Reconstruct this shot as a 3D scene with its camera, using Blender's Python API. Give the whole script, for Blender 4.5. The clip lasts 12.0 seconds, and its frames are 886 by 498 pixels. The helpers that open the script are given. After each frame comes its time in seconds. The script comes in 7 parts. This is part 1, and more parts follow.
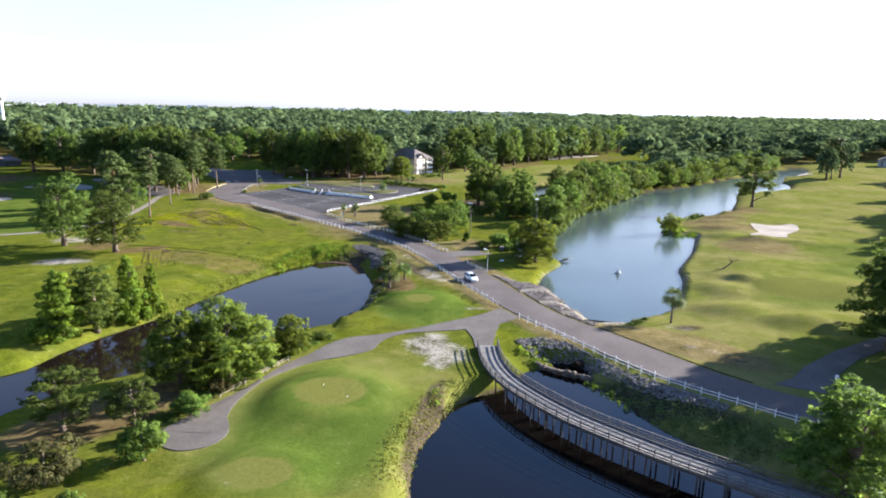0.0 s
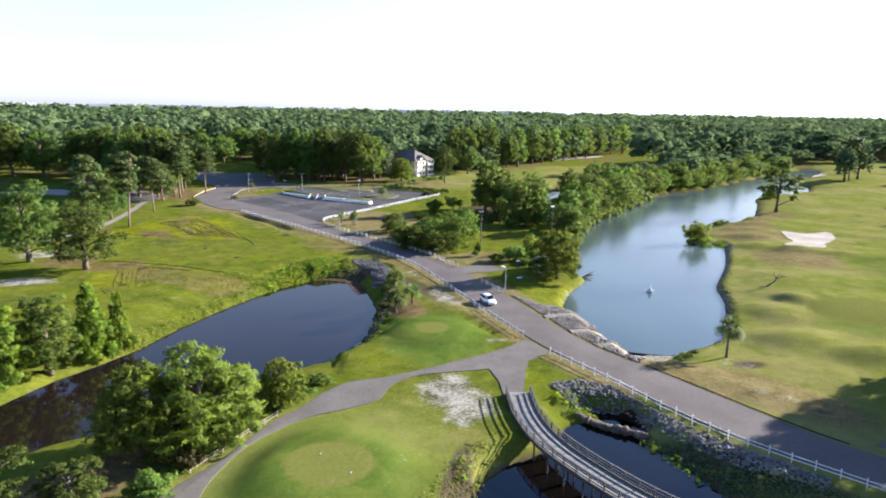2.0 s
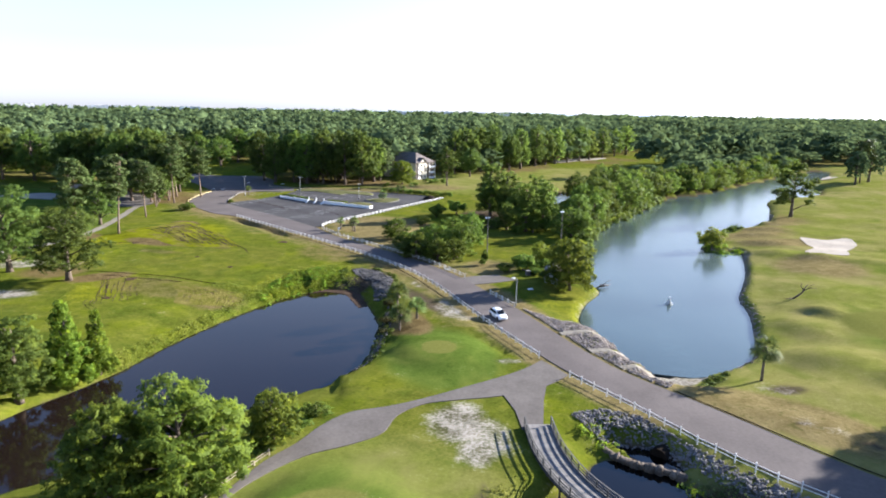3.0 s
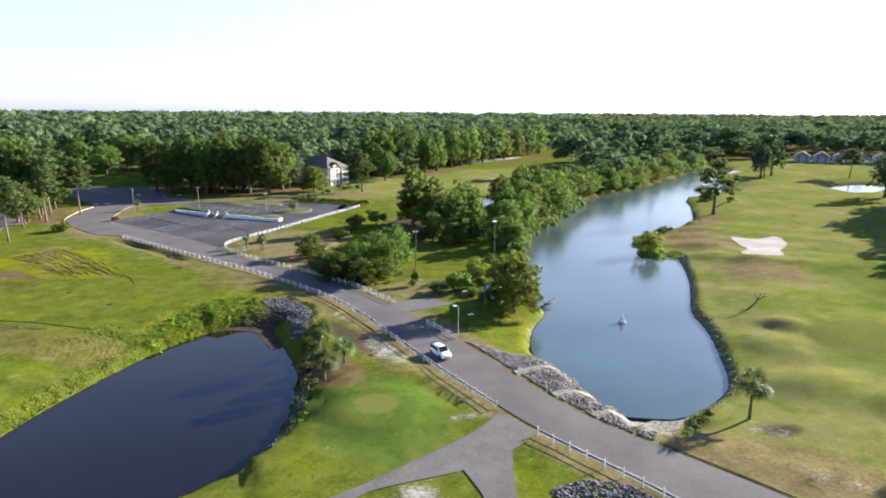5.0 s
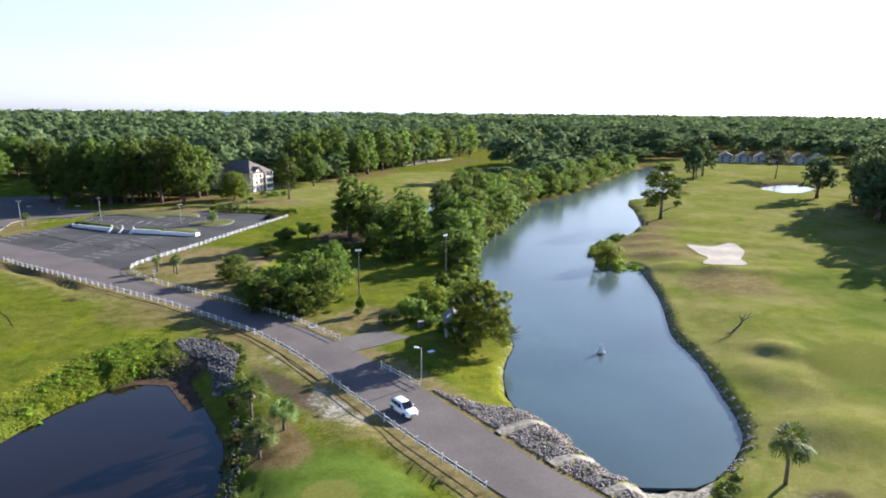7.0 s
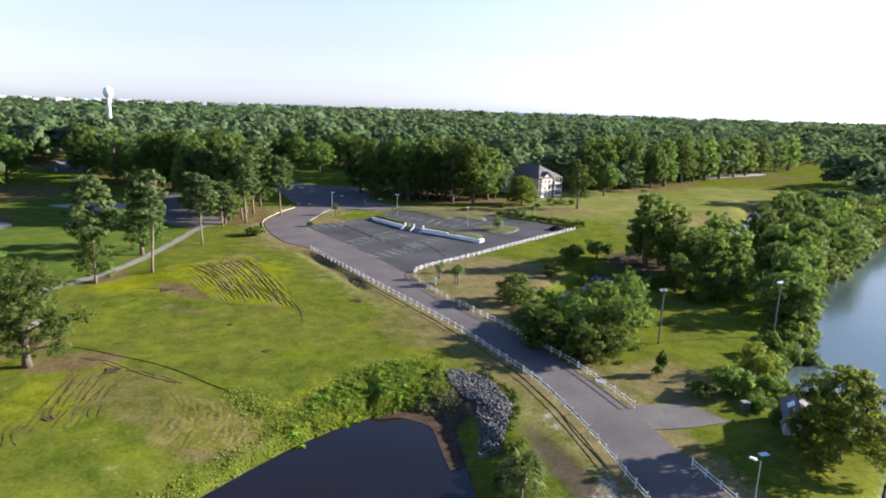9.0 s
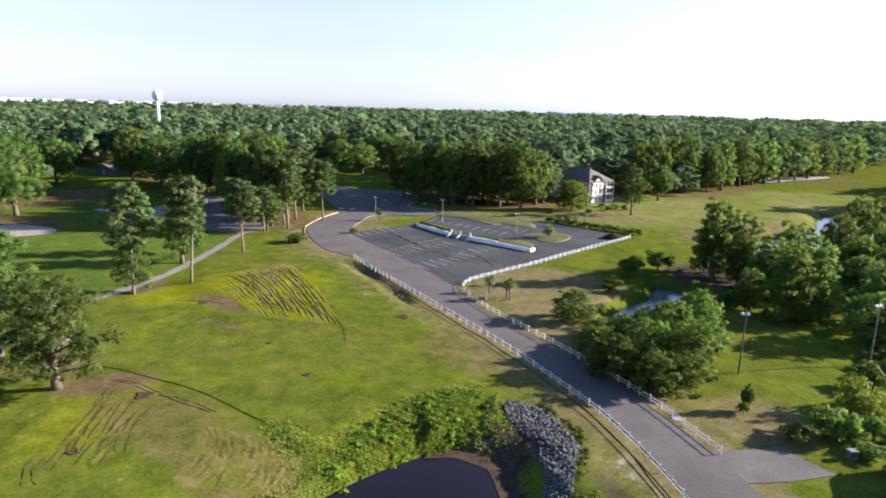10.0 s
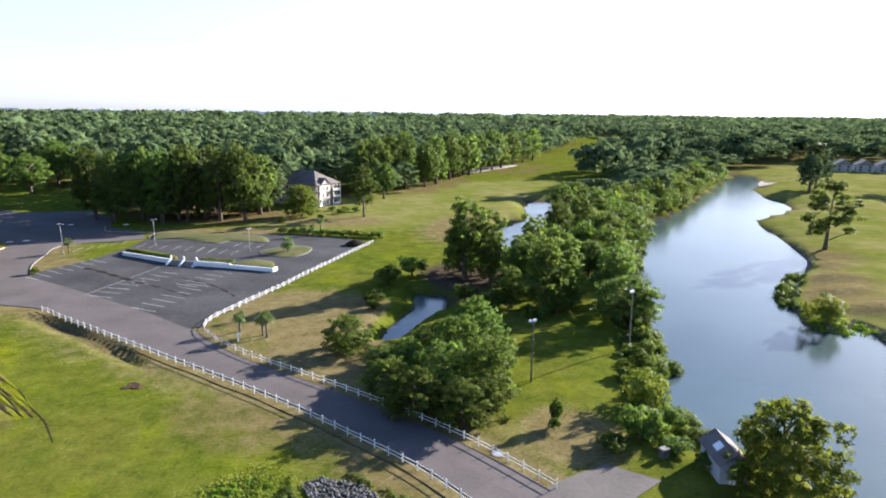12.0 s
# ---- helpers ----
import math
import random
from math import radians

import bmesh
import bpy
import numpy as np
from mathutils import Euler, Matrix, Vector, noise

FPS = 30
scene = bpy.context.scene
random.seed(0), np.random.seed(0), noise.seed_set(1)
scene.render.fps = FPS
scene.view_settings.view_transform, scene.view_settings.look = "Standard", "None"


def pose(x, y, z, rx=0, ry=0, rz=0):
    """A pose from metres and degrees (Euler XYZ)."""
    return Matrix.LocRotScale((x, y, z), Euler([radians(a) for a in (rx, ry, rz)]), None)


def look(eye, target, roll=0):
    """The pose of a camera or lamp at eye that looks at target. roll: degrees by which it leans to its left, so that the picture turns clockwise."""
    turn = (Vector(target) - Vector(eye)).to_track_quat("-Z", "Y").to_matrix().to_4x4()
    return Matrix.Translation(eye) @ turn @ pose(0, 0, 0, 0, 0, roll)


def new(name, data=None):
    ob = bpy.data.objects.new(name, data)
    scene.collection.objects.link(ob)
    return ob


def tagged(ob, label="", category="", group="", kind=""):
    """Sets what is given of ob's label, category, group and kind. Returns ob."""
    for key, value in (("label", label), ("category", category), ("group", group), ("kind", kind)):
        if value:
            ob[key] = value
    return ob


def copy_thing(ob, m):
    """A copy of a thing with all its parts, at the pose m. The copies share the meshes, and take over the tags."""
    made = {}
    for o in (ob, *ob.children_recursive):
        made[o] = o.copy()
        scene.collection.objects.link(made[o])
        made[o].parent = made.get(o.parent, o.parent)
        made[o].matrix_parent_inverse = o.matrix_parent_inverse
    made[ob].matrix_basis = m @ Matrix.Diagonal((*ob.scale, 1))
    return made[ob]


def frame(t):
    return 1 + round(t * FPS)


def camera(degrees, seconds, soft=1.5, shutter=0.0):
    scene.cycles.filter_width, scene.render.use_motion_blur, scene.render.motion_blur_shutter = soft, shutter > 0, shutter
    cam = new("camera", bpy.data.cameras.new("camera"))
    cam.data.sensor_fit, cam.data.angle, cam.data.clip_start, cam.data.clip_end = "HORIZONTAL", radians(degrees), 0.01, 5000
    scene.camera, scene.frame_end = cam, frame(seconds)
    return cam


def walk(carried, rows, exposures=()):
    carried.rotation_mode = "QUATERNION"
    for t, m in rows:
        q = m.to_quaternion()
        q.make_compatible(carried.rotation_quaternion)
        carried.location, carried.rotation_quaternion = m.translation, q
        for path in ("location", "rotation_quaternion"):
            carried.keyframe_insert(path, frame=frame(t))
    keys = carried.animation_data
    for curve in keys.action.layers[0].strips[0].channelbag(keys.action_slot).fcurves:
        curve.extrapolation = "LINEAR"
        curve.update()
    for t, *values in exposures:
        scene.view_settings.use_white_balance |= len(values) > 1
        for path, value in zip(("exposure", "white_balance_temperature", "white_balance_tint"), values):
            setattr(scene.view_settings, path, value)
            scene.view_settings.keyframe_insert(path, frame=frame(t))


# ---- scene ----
cam = camera(69.8, 12.0, soft=1.9)
PATH = [
    (0, (0.974, -0.452, 38.489), (0.932, 1.501, 38.059), 1.1),
    (0.5, (0.086, 4.163, 38.321), (0.046, 6.116, 37.892), 1.0),
    (1, (-1.093, 8.878, 38.281), (-1.128, 10.831, 37.852), 1.0),
    (1.5, (-2.025, 13.444, 38.301), (-2.058, 15.397, 37.869), 1.0),
    (2, (-2.96, 17.714, 38.339), (-2.989, 19.666, 37.908), 1.0),
    (2.5, (-3.752, 22.209, 38.326), (-3.778, 24.162, 37.897), 1.0),
    (3, (-4.567, 26.756, 38.194), (-4.594, 28.709, 37.767), 1.0),
    (3.5, (-5.403, 31.417, 38.294), (-5.362, 33.37, 37.867), 0.9),
    (3.7, (-5.587, 33.487, 38.3), (-5.478, 35.438, 37.872), 0.8),
    (5.3, (-7.783, 48.333, 38.704), (-7.533, 50.272, 38.279), 0.4),
    (5.5, (-8.059, 50.251, 38.721), (-7.778, 52.185, 38.296), 0.5),
    (5.7, (-8.295, 52.221, 38.733), (-7.880, 54.131, 38.308), 0.4),
    (6, (-8.693, 55.249, 38.76), (-8.159, 57.128, 38.335), 0.3),
    (6.5, (-9.377, 60.341, 38.834), (-8.805, 62.21, 38.408), 0.5),
    (7, (-9.398, 65.259, 38.869), (-8.923, 67.155, 38.445), 0.5),
    (7.5, (-9.592, 70.526, 38.889), (-9.362, 72.467, 38.466), 0.7),
    (7.7, (-9.748, 72.759, 38.969), (-9.645, 74.711, 38.547), 0.8),
    (9.3, (-13.509, 89.144, 39.485), (-13.941, 91.048, 39.051), 1.6),
    (9.5, (-14.197, 90.965, 39.577), (-14.659, 92.862, 39.143), 1.4),
    (9.8, (-15.740, 93.405, 39.654), (-16.202, 95.302, 39.219), 1.45),
    (10, (-16.768, 95.031, 39.705), (-17.259, 96.921, 39.27), 1.5),
    (10.5, (-18.812, 99.15, 39.942), (-19.198, 101.065, 39.512), 1.1),
    (11, (-20.921, 103.263, 40.061), (-20.805, 105.214, 39.634), 0.6),
    (11.5, (-23.786, 107.619, 40.174), (-23.453, 109.545, 39.747), 0.4),
    (12, (-26.248, 111.789, 40.244), (-25.856, 113.703, 39.819), 0.6),
]
walk(cam, [(t, look(eye, target, roll)) for t, eye, target, roll in PATH], [(0, 2.34, 5880, 14), (3.5, 2.30, 5860, 13), (5.5, 2.22, 5860, 13), (7.5, 2.13, 5860, 13), (9.5, 2.05, 5860, 13), (10.4, 2.22, 5880, 14), (11, 2.40, 5880, 14), (11.5, 2.34, 5880, 14), (12, 2.24, 5880, 14)])

# ---- world, sun ----
SUN_AZ, SUN_EL = radians(64), radians(19)
TO_SUN = Vector((math.sin(SUN_AZ) * math.cos(SUN_EL), math.cos(SUN_AZ) * math.cos(SUN_EL), math.sin(SUN_EL)))
world = bpy.data.worlds.new("sky")
scene.world = world
world.use_nodes = True
wn = world.node_tree
sky = wn.nodes.new("ShaderNodeTexSky")
sky.sky_type, sky.sun_disc = "NISHITA", False
sky.sun_elevation, sky.sun_rotation = SUN_EL, SUN_AZ
sky.air_density, sky.dust_density, sky.ozone_density = 1.0, 0.5, 1.6
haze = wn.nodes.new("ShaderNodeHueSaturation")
aim = wn.nodes.new("ShaderNodeSeparateXYZ")
wn.links.new(wn.nodes.new("ShaderNodeTexCoord").outputs["Generated"], aim.inputs[0])
clear = wn.nodes.new("ShaderNodeMapRange")
clear.inputs["From Min"].default_value, clear.inputs["From Max"].default_value = 0.05, 0.45
clear.inputs["To Min"].default_value, clear.inputs["To Max"].default_value = 0.22, 1.15
wn.links.new(aim.outputs["Z"], clear.inputs["Value"])
wn.links.new(clear.outputs["Result"], haze.inputs["Saturation"])
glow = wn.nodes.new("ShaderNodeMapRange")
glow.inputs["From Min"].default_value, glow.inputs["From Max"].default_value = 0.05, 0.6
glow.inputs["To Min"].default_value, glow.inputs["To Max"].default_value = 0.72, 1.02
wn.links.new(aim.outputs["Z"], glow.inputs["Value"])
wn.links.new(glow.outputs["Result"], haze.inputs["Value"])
haze.inputs["Hue"].default_value = 0.505
cool = wn.nodes.new("ShaderNodeMix")
cool.data_type, cool.blend_type = "RGBA", "MULTIPLY"
cool.inputs[0].default_value, cool.inputs[7].default_value = 1.0, (0.965, 0.985, 1.06, 1)
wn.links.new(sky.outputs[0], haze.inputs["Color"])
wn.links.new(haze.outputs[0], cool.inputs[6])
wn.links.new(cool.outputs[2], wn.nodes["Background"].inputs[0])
wn.nodes["Background"].inputs[1].default_value = 0.068
sun = new("sun", bpy.data.lights.new("sun", "SUN"))
sun.data.energy, sun.data.angle, sun.data.color = 5.0, radians(0.6), (1.0, 0.93, 0.80)
sun.matrix_world = TO_SUN.to_track_quat("Z", "Y").to_matrix().to_4x4() @ Matrix.Translation((0, 0, 200))

# ---- materials ----
def node_material(name):
    m = bpy.data.materials.new(name)
    m.use_nodes = True
    nt = m.node_tree
    return m, nt, nt.nodes["Principled BSDF"]


def noise_node(nt, vector, scale, detail=4.0, rough=0.55, distortion=0.0):
    n = nt.nodes.new("ShaderNodeTexNoise")
    n.inputs["Scale"].default_value, n.inputs["Detail"].default_value = scale, detail
    n.inputs["Roughness"].default_value, n.inputs["Distortion"].default_value = rough, distortion
    if vector is not None:
        nt.links.new(vector, n.inputs["Vector"])
    return n.outputs["Fac"]


def ramp(nt, fac, lo, hi):
    n = nt.nodes.new("ShaderNodeMapRange")
    n.inputs["From Min"].default_value, n.inputs["From Max"].default_value = lo, hi
    nt.links.new(fac, n.inputs["Value"])
    return n.outputs["Result"]


def blend(nt, fac, a, b):
    n = nt.nodes.new("ShaderNodeMix")
    n.data_type = "RGBA"
    for value, slot in ((fac, 0), (a, 6), (b, 7)):
        if isinstance(value, (tuple, list)):
            n.inputs[slot].default_value = (*value, 1)
        elif isinstance(value, (int, float)):
            n.inputs[slot].default_value = value
        else:
            nt.links.new(value, n.inputs[slot])
    return n.outputs[2]


def calc(nt, op, a, b):
    n = nt.nodes.new("ShaderNodeMath")
    n.operation, n.use_clamp = op, True
    for value, slot in ((a, 0), (b, 1)):
        if isinstance(value, (int, float)):
            n.inputs[slot].default_value = value
        else:
            nt.links.new(value, n.inputs[slot])
    return n.outputs[0]


def bump(nt, bsdf, height, strength, distance):
    n = nt.nodes.new("ShaderNodeBump")
    n.inputs["Strength"].default_value, n.inputs["Distance"].default_value = strength, distance
    nt.links.new(height, n.inputs["Height"])
    nt.links.new(n.outputs[0], bsdf.inputs["Normal"])


def place_of(nt, world_space=True):
    if world_space:
        return nt.nodes.new("ShaderNodeNewGeometry").outputs["Position"]
    return nt.nodes.new("ShaderNodeTexCoord").outputs["Object"]


def surface(name, a, b, big=0.3, small=6.0, rough=0.8, metal=0.0, relief=0.3, depth=0.02, world_space=False, jitter=0.0):
    """Two colours mixed by a coarse and a fine noise, with fine relief."""
    m, nt, bsdf = node_material(name)
    pos = place_of(nt, world_space)
    f1, f2 = noise_node(nt, pos, big), noise_node(nt, pos, small, 6.0, 0.65)
    mixed = blend(nt, ramp(nt, calc(nt, "ADD", calc(nt, "MULTIPLY", f1, 0.55), calc(nt, "MULTIPLY", f2, 0.45)), 0.36, 0.64), a, b)
    if jitter:
        rnd = nt.nodes.new("ShaderNodeObjectInfo").outputs["Random"]
        hsv = nt.nodes.new("ShaderNodeHueSaturation")
        nt.links.new(ramp_to(nt, rnd, 1 - jitter, 1 + jitter), hsv.inputs["Value"])
        nt.links.new(mixed, hsv.inputs["Color"])
        mixed = hsv.outputs[0]
    nt.links.new(mixed, bsdf.inputs["Base Color"])
    bsdf.inputs["Roughness"].default_value, bsdf.inputs["Metallic"].default_value = rough, metal
    if rough >= 0.9:
        bsdf.inputs["Specular IOR Level"].default_value = 0.12
    if relief:
        bump(nt, bsdf, f2, relief, depth)
    return m


def ramp_to(nt, fac, lo, hi):
    n = nt.nodes.new("ShaderNodeMapRange")
    n.inputs["To Min"].default_value, n.inputs["To Max"].default_value = lo, hi
    nt.links.new(fac, n.inputs["Value"])
    return n.outputs["Result"]


def foliage(name, dark, light, through_light, spread=0.25, clump=0.5, grain=0.22, holes=4.6, gloss=0.06, torn_at=0.465):
    """Leaves: each clump its own tone, each plant its own tone, light passing through."""
    m, nt, bsdf = node_material(name)
    geo = nt.nodes.new("ShaderNodeNewGeometry")
    info = nt.nodes.new("ShaderNodeObjectInfo").outputs["Random"]
    tone = calc(nt, "ADD", calc(nt, "MULTIPLY", geo.outputs["Random Per Island"], clump),
                calc(nt, "MULTIPLY", ramp(nt, noise_node(nt, geo.outputs["Position"], grain, 3.0), 0.3, 0.7), 1.0 - clump))
    col = blend(nt, tone, dark, light)
    hsv = nt.nodes.new("ShaderNodeHueSaturation")
    nt.links.new(ramp_to(nt, info, 1 - spread, 1 + spread), hsv.inputs["Value"])
    nt.links.new(ramp_to(nt, info, 0.485, 0.515), hsv.inputs["Hue"])
    nt.links.new(col, hsv.inputs["Color"])
    nt.links.new(hsv.outputs[0], bsdf.inputs["Base Color"])
    bsdf.inputs["Roughness"].default_value = 0.62
    bsdf.inputs["Specular IOR Level"].default_value = gloss
    tr = nt.nodes.new("ShaderNodeBsdfTranslucent")
    hs2 = nt.nodes.new("ShaderNodeHueSaturation")
    hs2.inputs["Hue"].default_value, hs2.inputs["Saturation"].default_value, hs2.inputs["Value"].default_value = 0.487, 1.06, 1.4
    nt.links.new(hsv.outputs[0], hs2.inputs["Color"])
    nt.links.new(hs2.outputs[0], tr.inputs["Color"])
    mix = nt.nodes.new("ShaderNodeMixShader")
    mix.inputs[0].default_value = through_light
    nt.links.new(bsdf.outputs[0], mix.inputs[1])
    nt.links.new(tr.outputs[0], mix.inputs[2])
    gap = nt.nodes.new("ShaderNodeBsdfTransparent")
    torn = nt.nodes.new("ShaderNodeMixShader")
    edge = ramp(nt, noise_node(nt, geo.outputs["Position"], holes, 2.0, 0.5, 0.3), torn_at, torn_at + 0.03)
    nt.links.new(edge, torn.inputs[0])
    nt.links.new(gap.outputs[0], torn.inputs[1])
    nt.links.new(mix.outputs[0], torn.inputs[2])
    nt.links.new(torn.outputs[0], nt.nodes["Material Output"].inputs["Surface"])
    return m


LEAF_OAK = foliage("oak_leaves", (0.036, 0.062, 0.013), (0.118, 0.162, 0.034), 0.44)
LEAF_SHADE = foliage("light_oak_leaves", (0.046, 0.070, 0.010), (0.150, 0.182, 0.030), 0.5)
LEAF_PINE = foliage("pine_needles", (0.024, 0.044, 0.014), (0.112, 0.140, 0.042), 0.24)
LEAF_HEATH = foliage("dull_shrub_leaves", (0.030, 0.031, 0.012), (0.092, 0.084, 0.030), 0.4)
LEAF_CYPRESS = foliage("cypress_leaves", (0.050, 0.100, 0.011), (0.190, 0.262, 0.034), 0.52)
LEAF_TALL = foliage("feathery_leaves", (0.048, 0.084, 0.016), (0.150, 0.208, 0.046), 0.6)
LEAF_SHRUB = foliage("shrub_leaves", (0.038, 0.068, 0.012), (0.134, 0.184, 0.034), 0.44)
LEAF_YELLOW = foliage("willow_leaves", (0.10, 0.15, 0.02), (0.22, 0.27, 0.04), 0.35)
LEAF_PALM = foliage("palm_fronds", (0.050, 0.085, 0.022), (0.165, 0.205, 0.058), 0.3)
# bluer, more even leaf tones: haze over the woods put into the colour
LEAF_FAR = foliage("hazed_woodland_leaves", (0.042, 0.068, 0.034), (0.116, 0.156, 0.064), 0.32, 0.22, 0.2, 0.05, 0.6, 0.0, 0.37)
LEAF_WEED = foliage("bank_weeds_leaves", (0.060, 0.122, 0.011), (0.235, 0.335, 0.037), 0.45, 0.25, 0.25, 0.35)
DRY_WEED = foliage("dead_brush", (0.030, 0.020, 0.013), (0.085, 0.058, 0.038), 0.2)
BARK = surface("bark", (0.070, 0.052, 0.038), (0.161, 0.126, 0.098), 1.0, 9.0, 0.95, 0, 0.6, 0.05)
PINE_BARK = surface("pine_bark", (0.120, 0.083, 0.060), (0.247, 0.188, 0.143), 1.0, 9.0, 0.95, 0, 0.6, 0.05)
PALM_BARK = surface("palm_bark", (0.091, 0.070, 0.052), (0.196, 0.161, 0.126), 1.0, 9.0, 0.95, 0, 0.6, 0.05)
ASPHALT = surface("worn_asphalt", (0.073, 0.061, 0.056), (0.108, 0.091, 0.083), 0.12, 2.2, 0.92, 0, 0.25, 0.01, True)
LOT_ASPHALT = surface("old_parking_asphalt", (0.026, 0.024, 0.024), (0.062, 0.058, 0.056), 0.09, 1.1, 0.9, 0, 0.25, 0.01, True)
PATH_ASPHALT = surface("cart_path_asphalt", (0.074, 0.064, 0.056), (0.120, 0.105, 0.092), 0.2, 2.0, 0.9, 0, 0.25, 0.01, True)
WHITE_PAINT = surface("white_paint", (0.62, 0.61, 0.58), (0.80, 0.79, 0.77), 0.7, 7.0, 0.55, 0, 0.1, 0.004)
FENCE_PAINT = surface("weathered_white_fence", (0.46, 0.45, 0.43), (0.70, 0.69, 0.67), 0.7, 5.0, 0.7, 0, 0.15, 0.004)
LINE_PAINT = surface("worn_line_paint", (0.156, 0.156, 0.156), (0.372, 0.372, 0.360), 0.6, 3.5, 0.8, 0, 0.1, 0.003, True)
YELLOW_PAINT = surface("yellow_kerb_paint", (0.315, 0.252, 0.112), (0.434, 0.364, 0.189), 0.6, 3.5, 0.8, 0, 0.1, 0.003, True)
CONCRETE = surface("concrete", (0.14, 0.13, 0.115), (0.23, 0.217, 0.197), 0.4, 4.0, 0.9, 0, 0.3, 0.01)
SANDY_CONCRETE = surface("sandy_concrete", (0.125, 0.108, 0.083), (0.21, 0.186, 0.15), 0.4, 4.0, 0.9, 0, 0.3, 0.01, True)
HEADWALL = surface("tan_headwall_stone", (0.055, 0.042, 0.031), (0.16, 0.128, 0.098), 0.9, 3.0, 0.92, 0, 0.5, 0.05, True)
PALE_WOOD = surface("pale_fence_timber", (0.17, 0.14, 0.095), (0.30, 0.255, 0.18), 0.8, 8.0, 0.85, 0, 0.4, 0.01)
BANK_GRASS = foliage("bank_grass_blades", (0.075, 0.094, 0.012), (0.22, 0.235, 0.034), 0.4, 0.2, 0.25, 0.3)
SAND = surface("bunker_sand", (0.20, 0.168, 0.130), (0.30, 0.258, 0.205), 0.2, 2.5, 0.95, 0, 0.4, 0.03, True)
DIRT = surface("bare_dirt", (0.026, 0.017, 0.009), (0.072, 0.048, 0.027), 0.5, 3.0, 0.95, 0, 0.6, 0.08, True)
DARK_SOIL = surface("dark_soil", (0.010, 0.0075, 0.005), (0.028, 0.020, 0.014), 0.5, 3.0, 0.95, 0, 0.6, 0.08, True)
MUD = surface("pond_mud", (0.030, 0.019, 0.012), (0.072, 0.047, 0.031), 0.6, 4.0, 0.95, 0, 0.5, 0.06, True)
for soil in (DIRT, DARK_SOIL, MUD):
    soil.node_tree.nodes["Principled BSDF"].inputs["Specular IOR Level"].default_value = 0.05
ROCK = surface("riprap_stone", (0.11, 0.090, 0.075), (0.33, 0.278, 0.232), 0.6, 2.5, 0.92, 0, 0.4, 0.05, True)
# darker copy of the riprap: the pond stones' shade put into the colour
SHADED_ROCK = surface("shaded_riprap_stone", (0.026, 0.024, 0.022), (0.155, 0.144, 0.134), 0.9, 2.5, 0.92, 0, 0.4, 0.05, True)
CREEK_ROCK = surface("grey_creek_stone", (0.066, 0.060, 0.055), (0.24, 0.217, 0.200), 0.8, 2.5, 0.92, 0, 0.4, 0.05, True)
TIMBER = surface("weathered_timber", (0.095, 0.086, 0.078), (0.225, 0.206, 0.188), 0.8, 8.0, 0.85, 0, 0.4, 0.01, False, 0.15)
# rails darker than the deck timber: their backlit shade put into the colour
BACKLIT_TIMBER = surface("backlit_rail_timber", (0.030, 0.027, 0.025), (0.085, 0.078, 0.070), 0.8, 8.0, 0.85, 0, 0.4, 0.01, False, 0.15)
PILE = surface("dark_piling_timber", (0.022, 0.019, 0.017), (0.065, 0.056, 0.048), 0.8, 8.0, 0.85, 0, 0.4, 0.01)
STEEL = surface("galvanised_steel", (0.264, 0.272, 0.280), (0.400, 0.408, 0.416), 0.8, 8.0, 0.5, 0.6, 0.1, 0.003)
POLE_WOOD = surface("dark_pole", (0.05, 0.045, 0.04), (0.12, 0.105, 0.09), 0.8, 8.0, 0.85, 0, 0.3, 0.01)
SHINGLE = surface("roof_shingle", (0.095, 0.078, 0.070), (0.175, 0.148, 0.134), 0.3, 5.0, 0.9, 0, 0.3, 0.02)
SIDING = surface("cream_siding", (0.52, 0.44, 0.34), (0.64, 0.56, 0.45), 0.3, 4.0, 0.8, 0, 0.15, 0.01)
DARK_WOOD = surface("brown_trim", (0.063, 0.049, 0.038), (0.133, 0.105, 0.084), 0.6, 6.0, 0.8, 0, 0.2, 0.01)
GREY_WALL = surface("pale_grey_wall", (0.240, 0.252, 0.264), (0.336, 0.348, 0.354), 0.3, 4.0, 0.8, 0, 0.15, 0.01)
RUBBER = surface("tyre_rubber", (0.012, 0.012, 0.013), (0.03, 0.03, 0.03), 1.0, 9.0, 0.8, 0, 0.2, 0.004)
BLACK_TRIM = surface("black_trim", (0.02, 0.02, 0.022), (0.04, 0.04, 0.042), 1.0, 9.0, 0.5, 0, 0.1, 0.002)
ALLOY = surface("alloy_wheel", (0.4, 0.4, 0.41), (0.55, 0.55, 0.56), 1.0, 9.0, 0.35, 0.8, 0.05, 0.002)


def glossy(name, colour, rough, coat=0.0):
    m, nt, bsdf = node_material(name)
    f = noise_node(nt, place_of(nt, False), 2.5)
    nt.links.new(blend(nt, f, tuple(c * 0.94 for c in colour), colour), bsdf.inputs["Base Color"])
    bsdf.inputs["Roughness"].default_value = rough
    bsdf.inputs["Coat Weight"].default_value = coat
    return m


CAR_PAINT = glossy("white_car_paint", (0.78, 0.79, 0.80), 0.25, 0.8)
DARK_GLASS = glossy("dark_window_glass", (0.02, 0.024, 0.028), 0.06, 0.5)
LAMP_GLASS = glossy("lamp_glass", (0.7, 0.72, 0.72), 0.12, 0.5)
RED_GLASS = glossy("red_lens", (0.45, 0.03, 0.02), 0.15, 0.5)


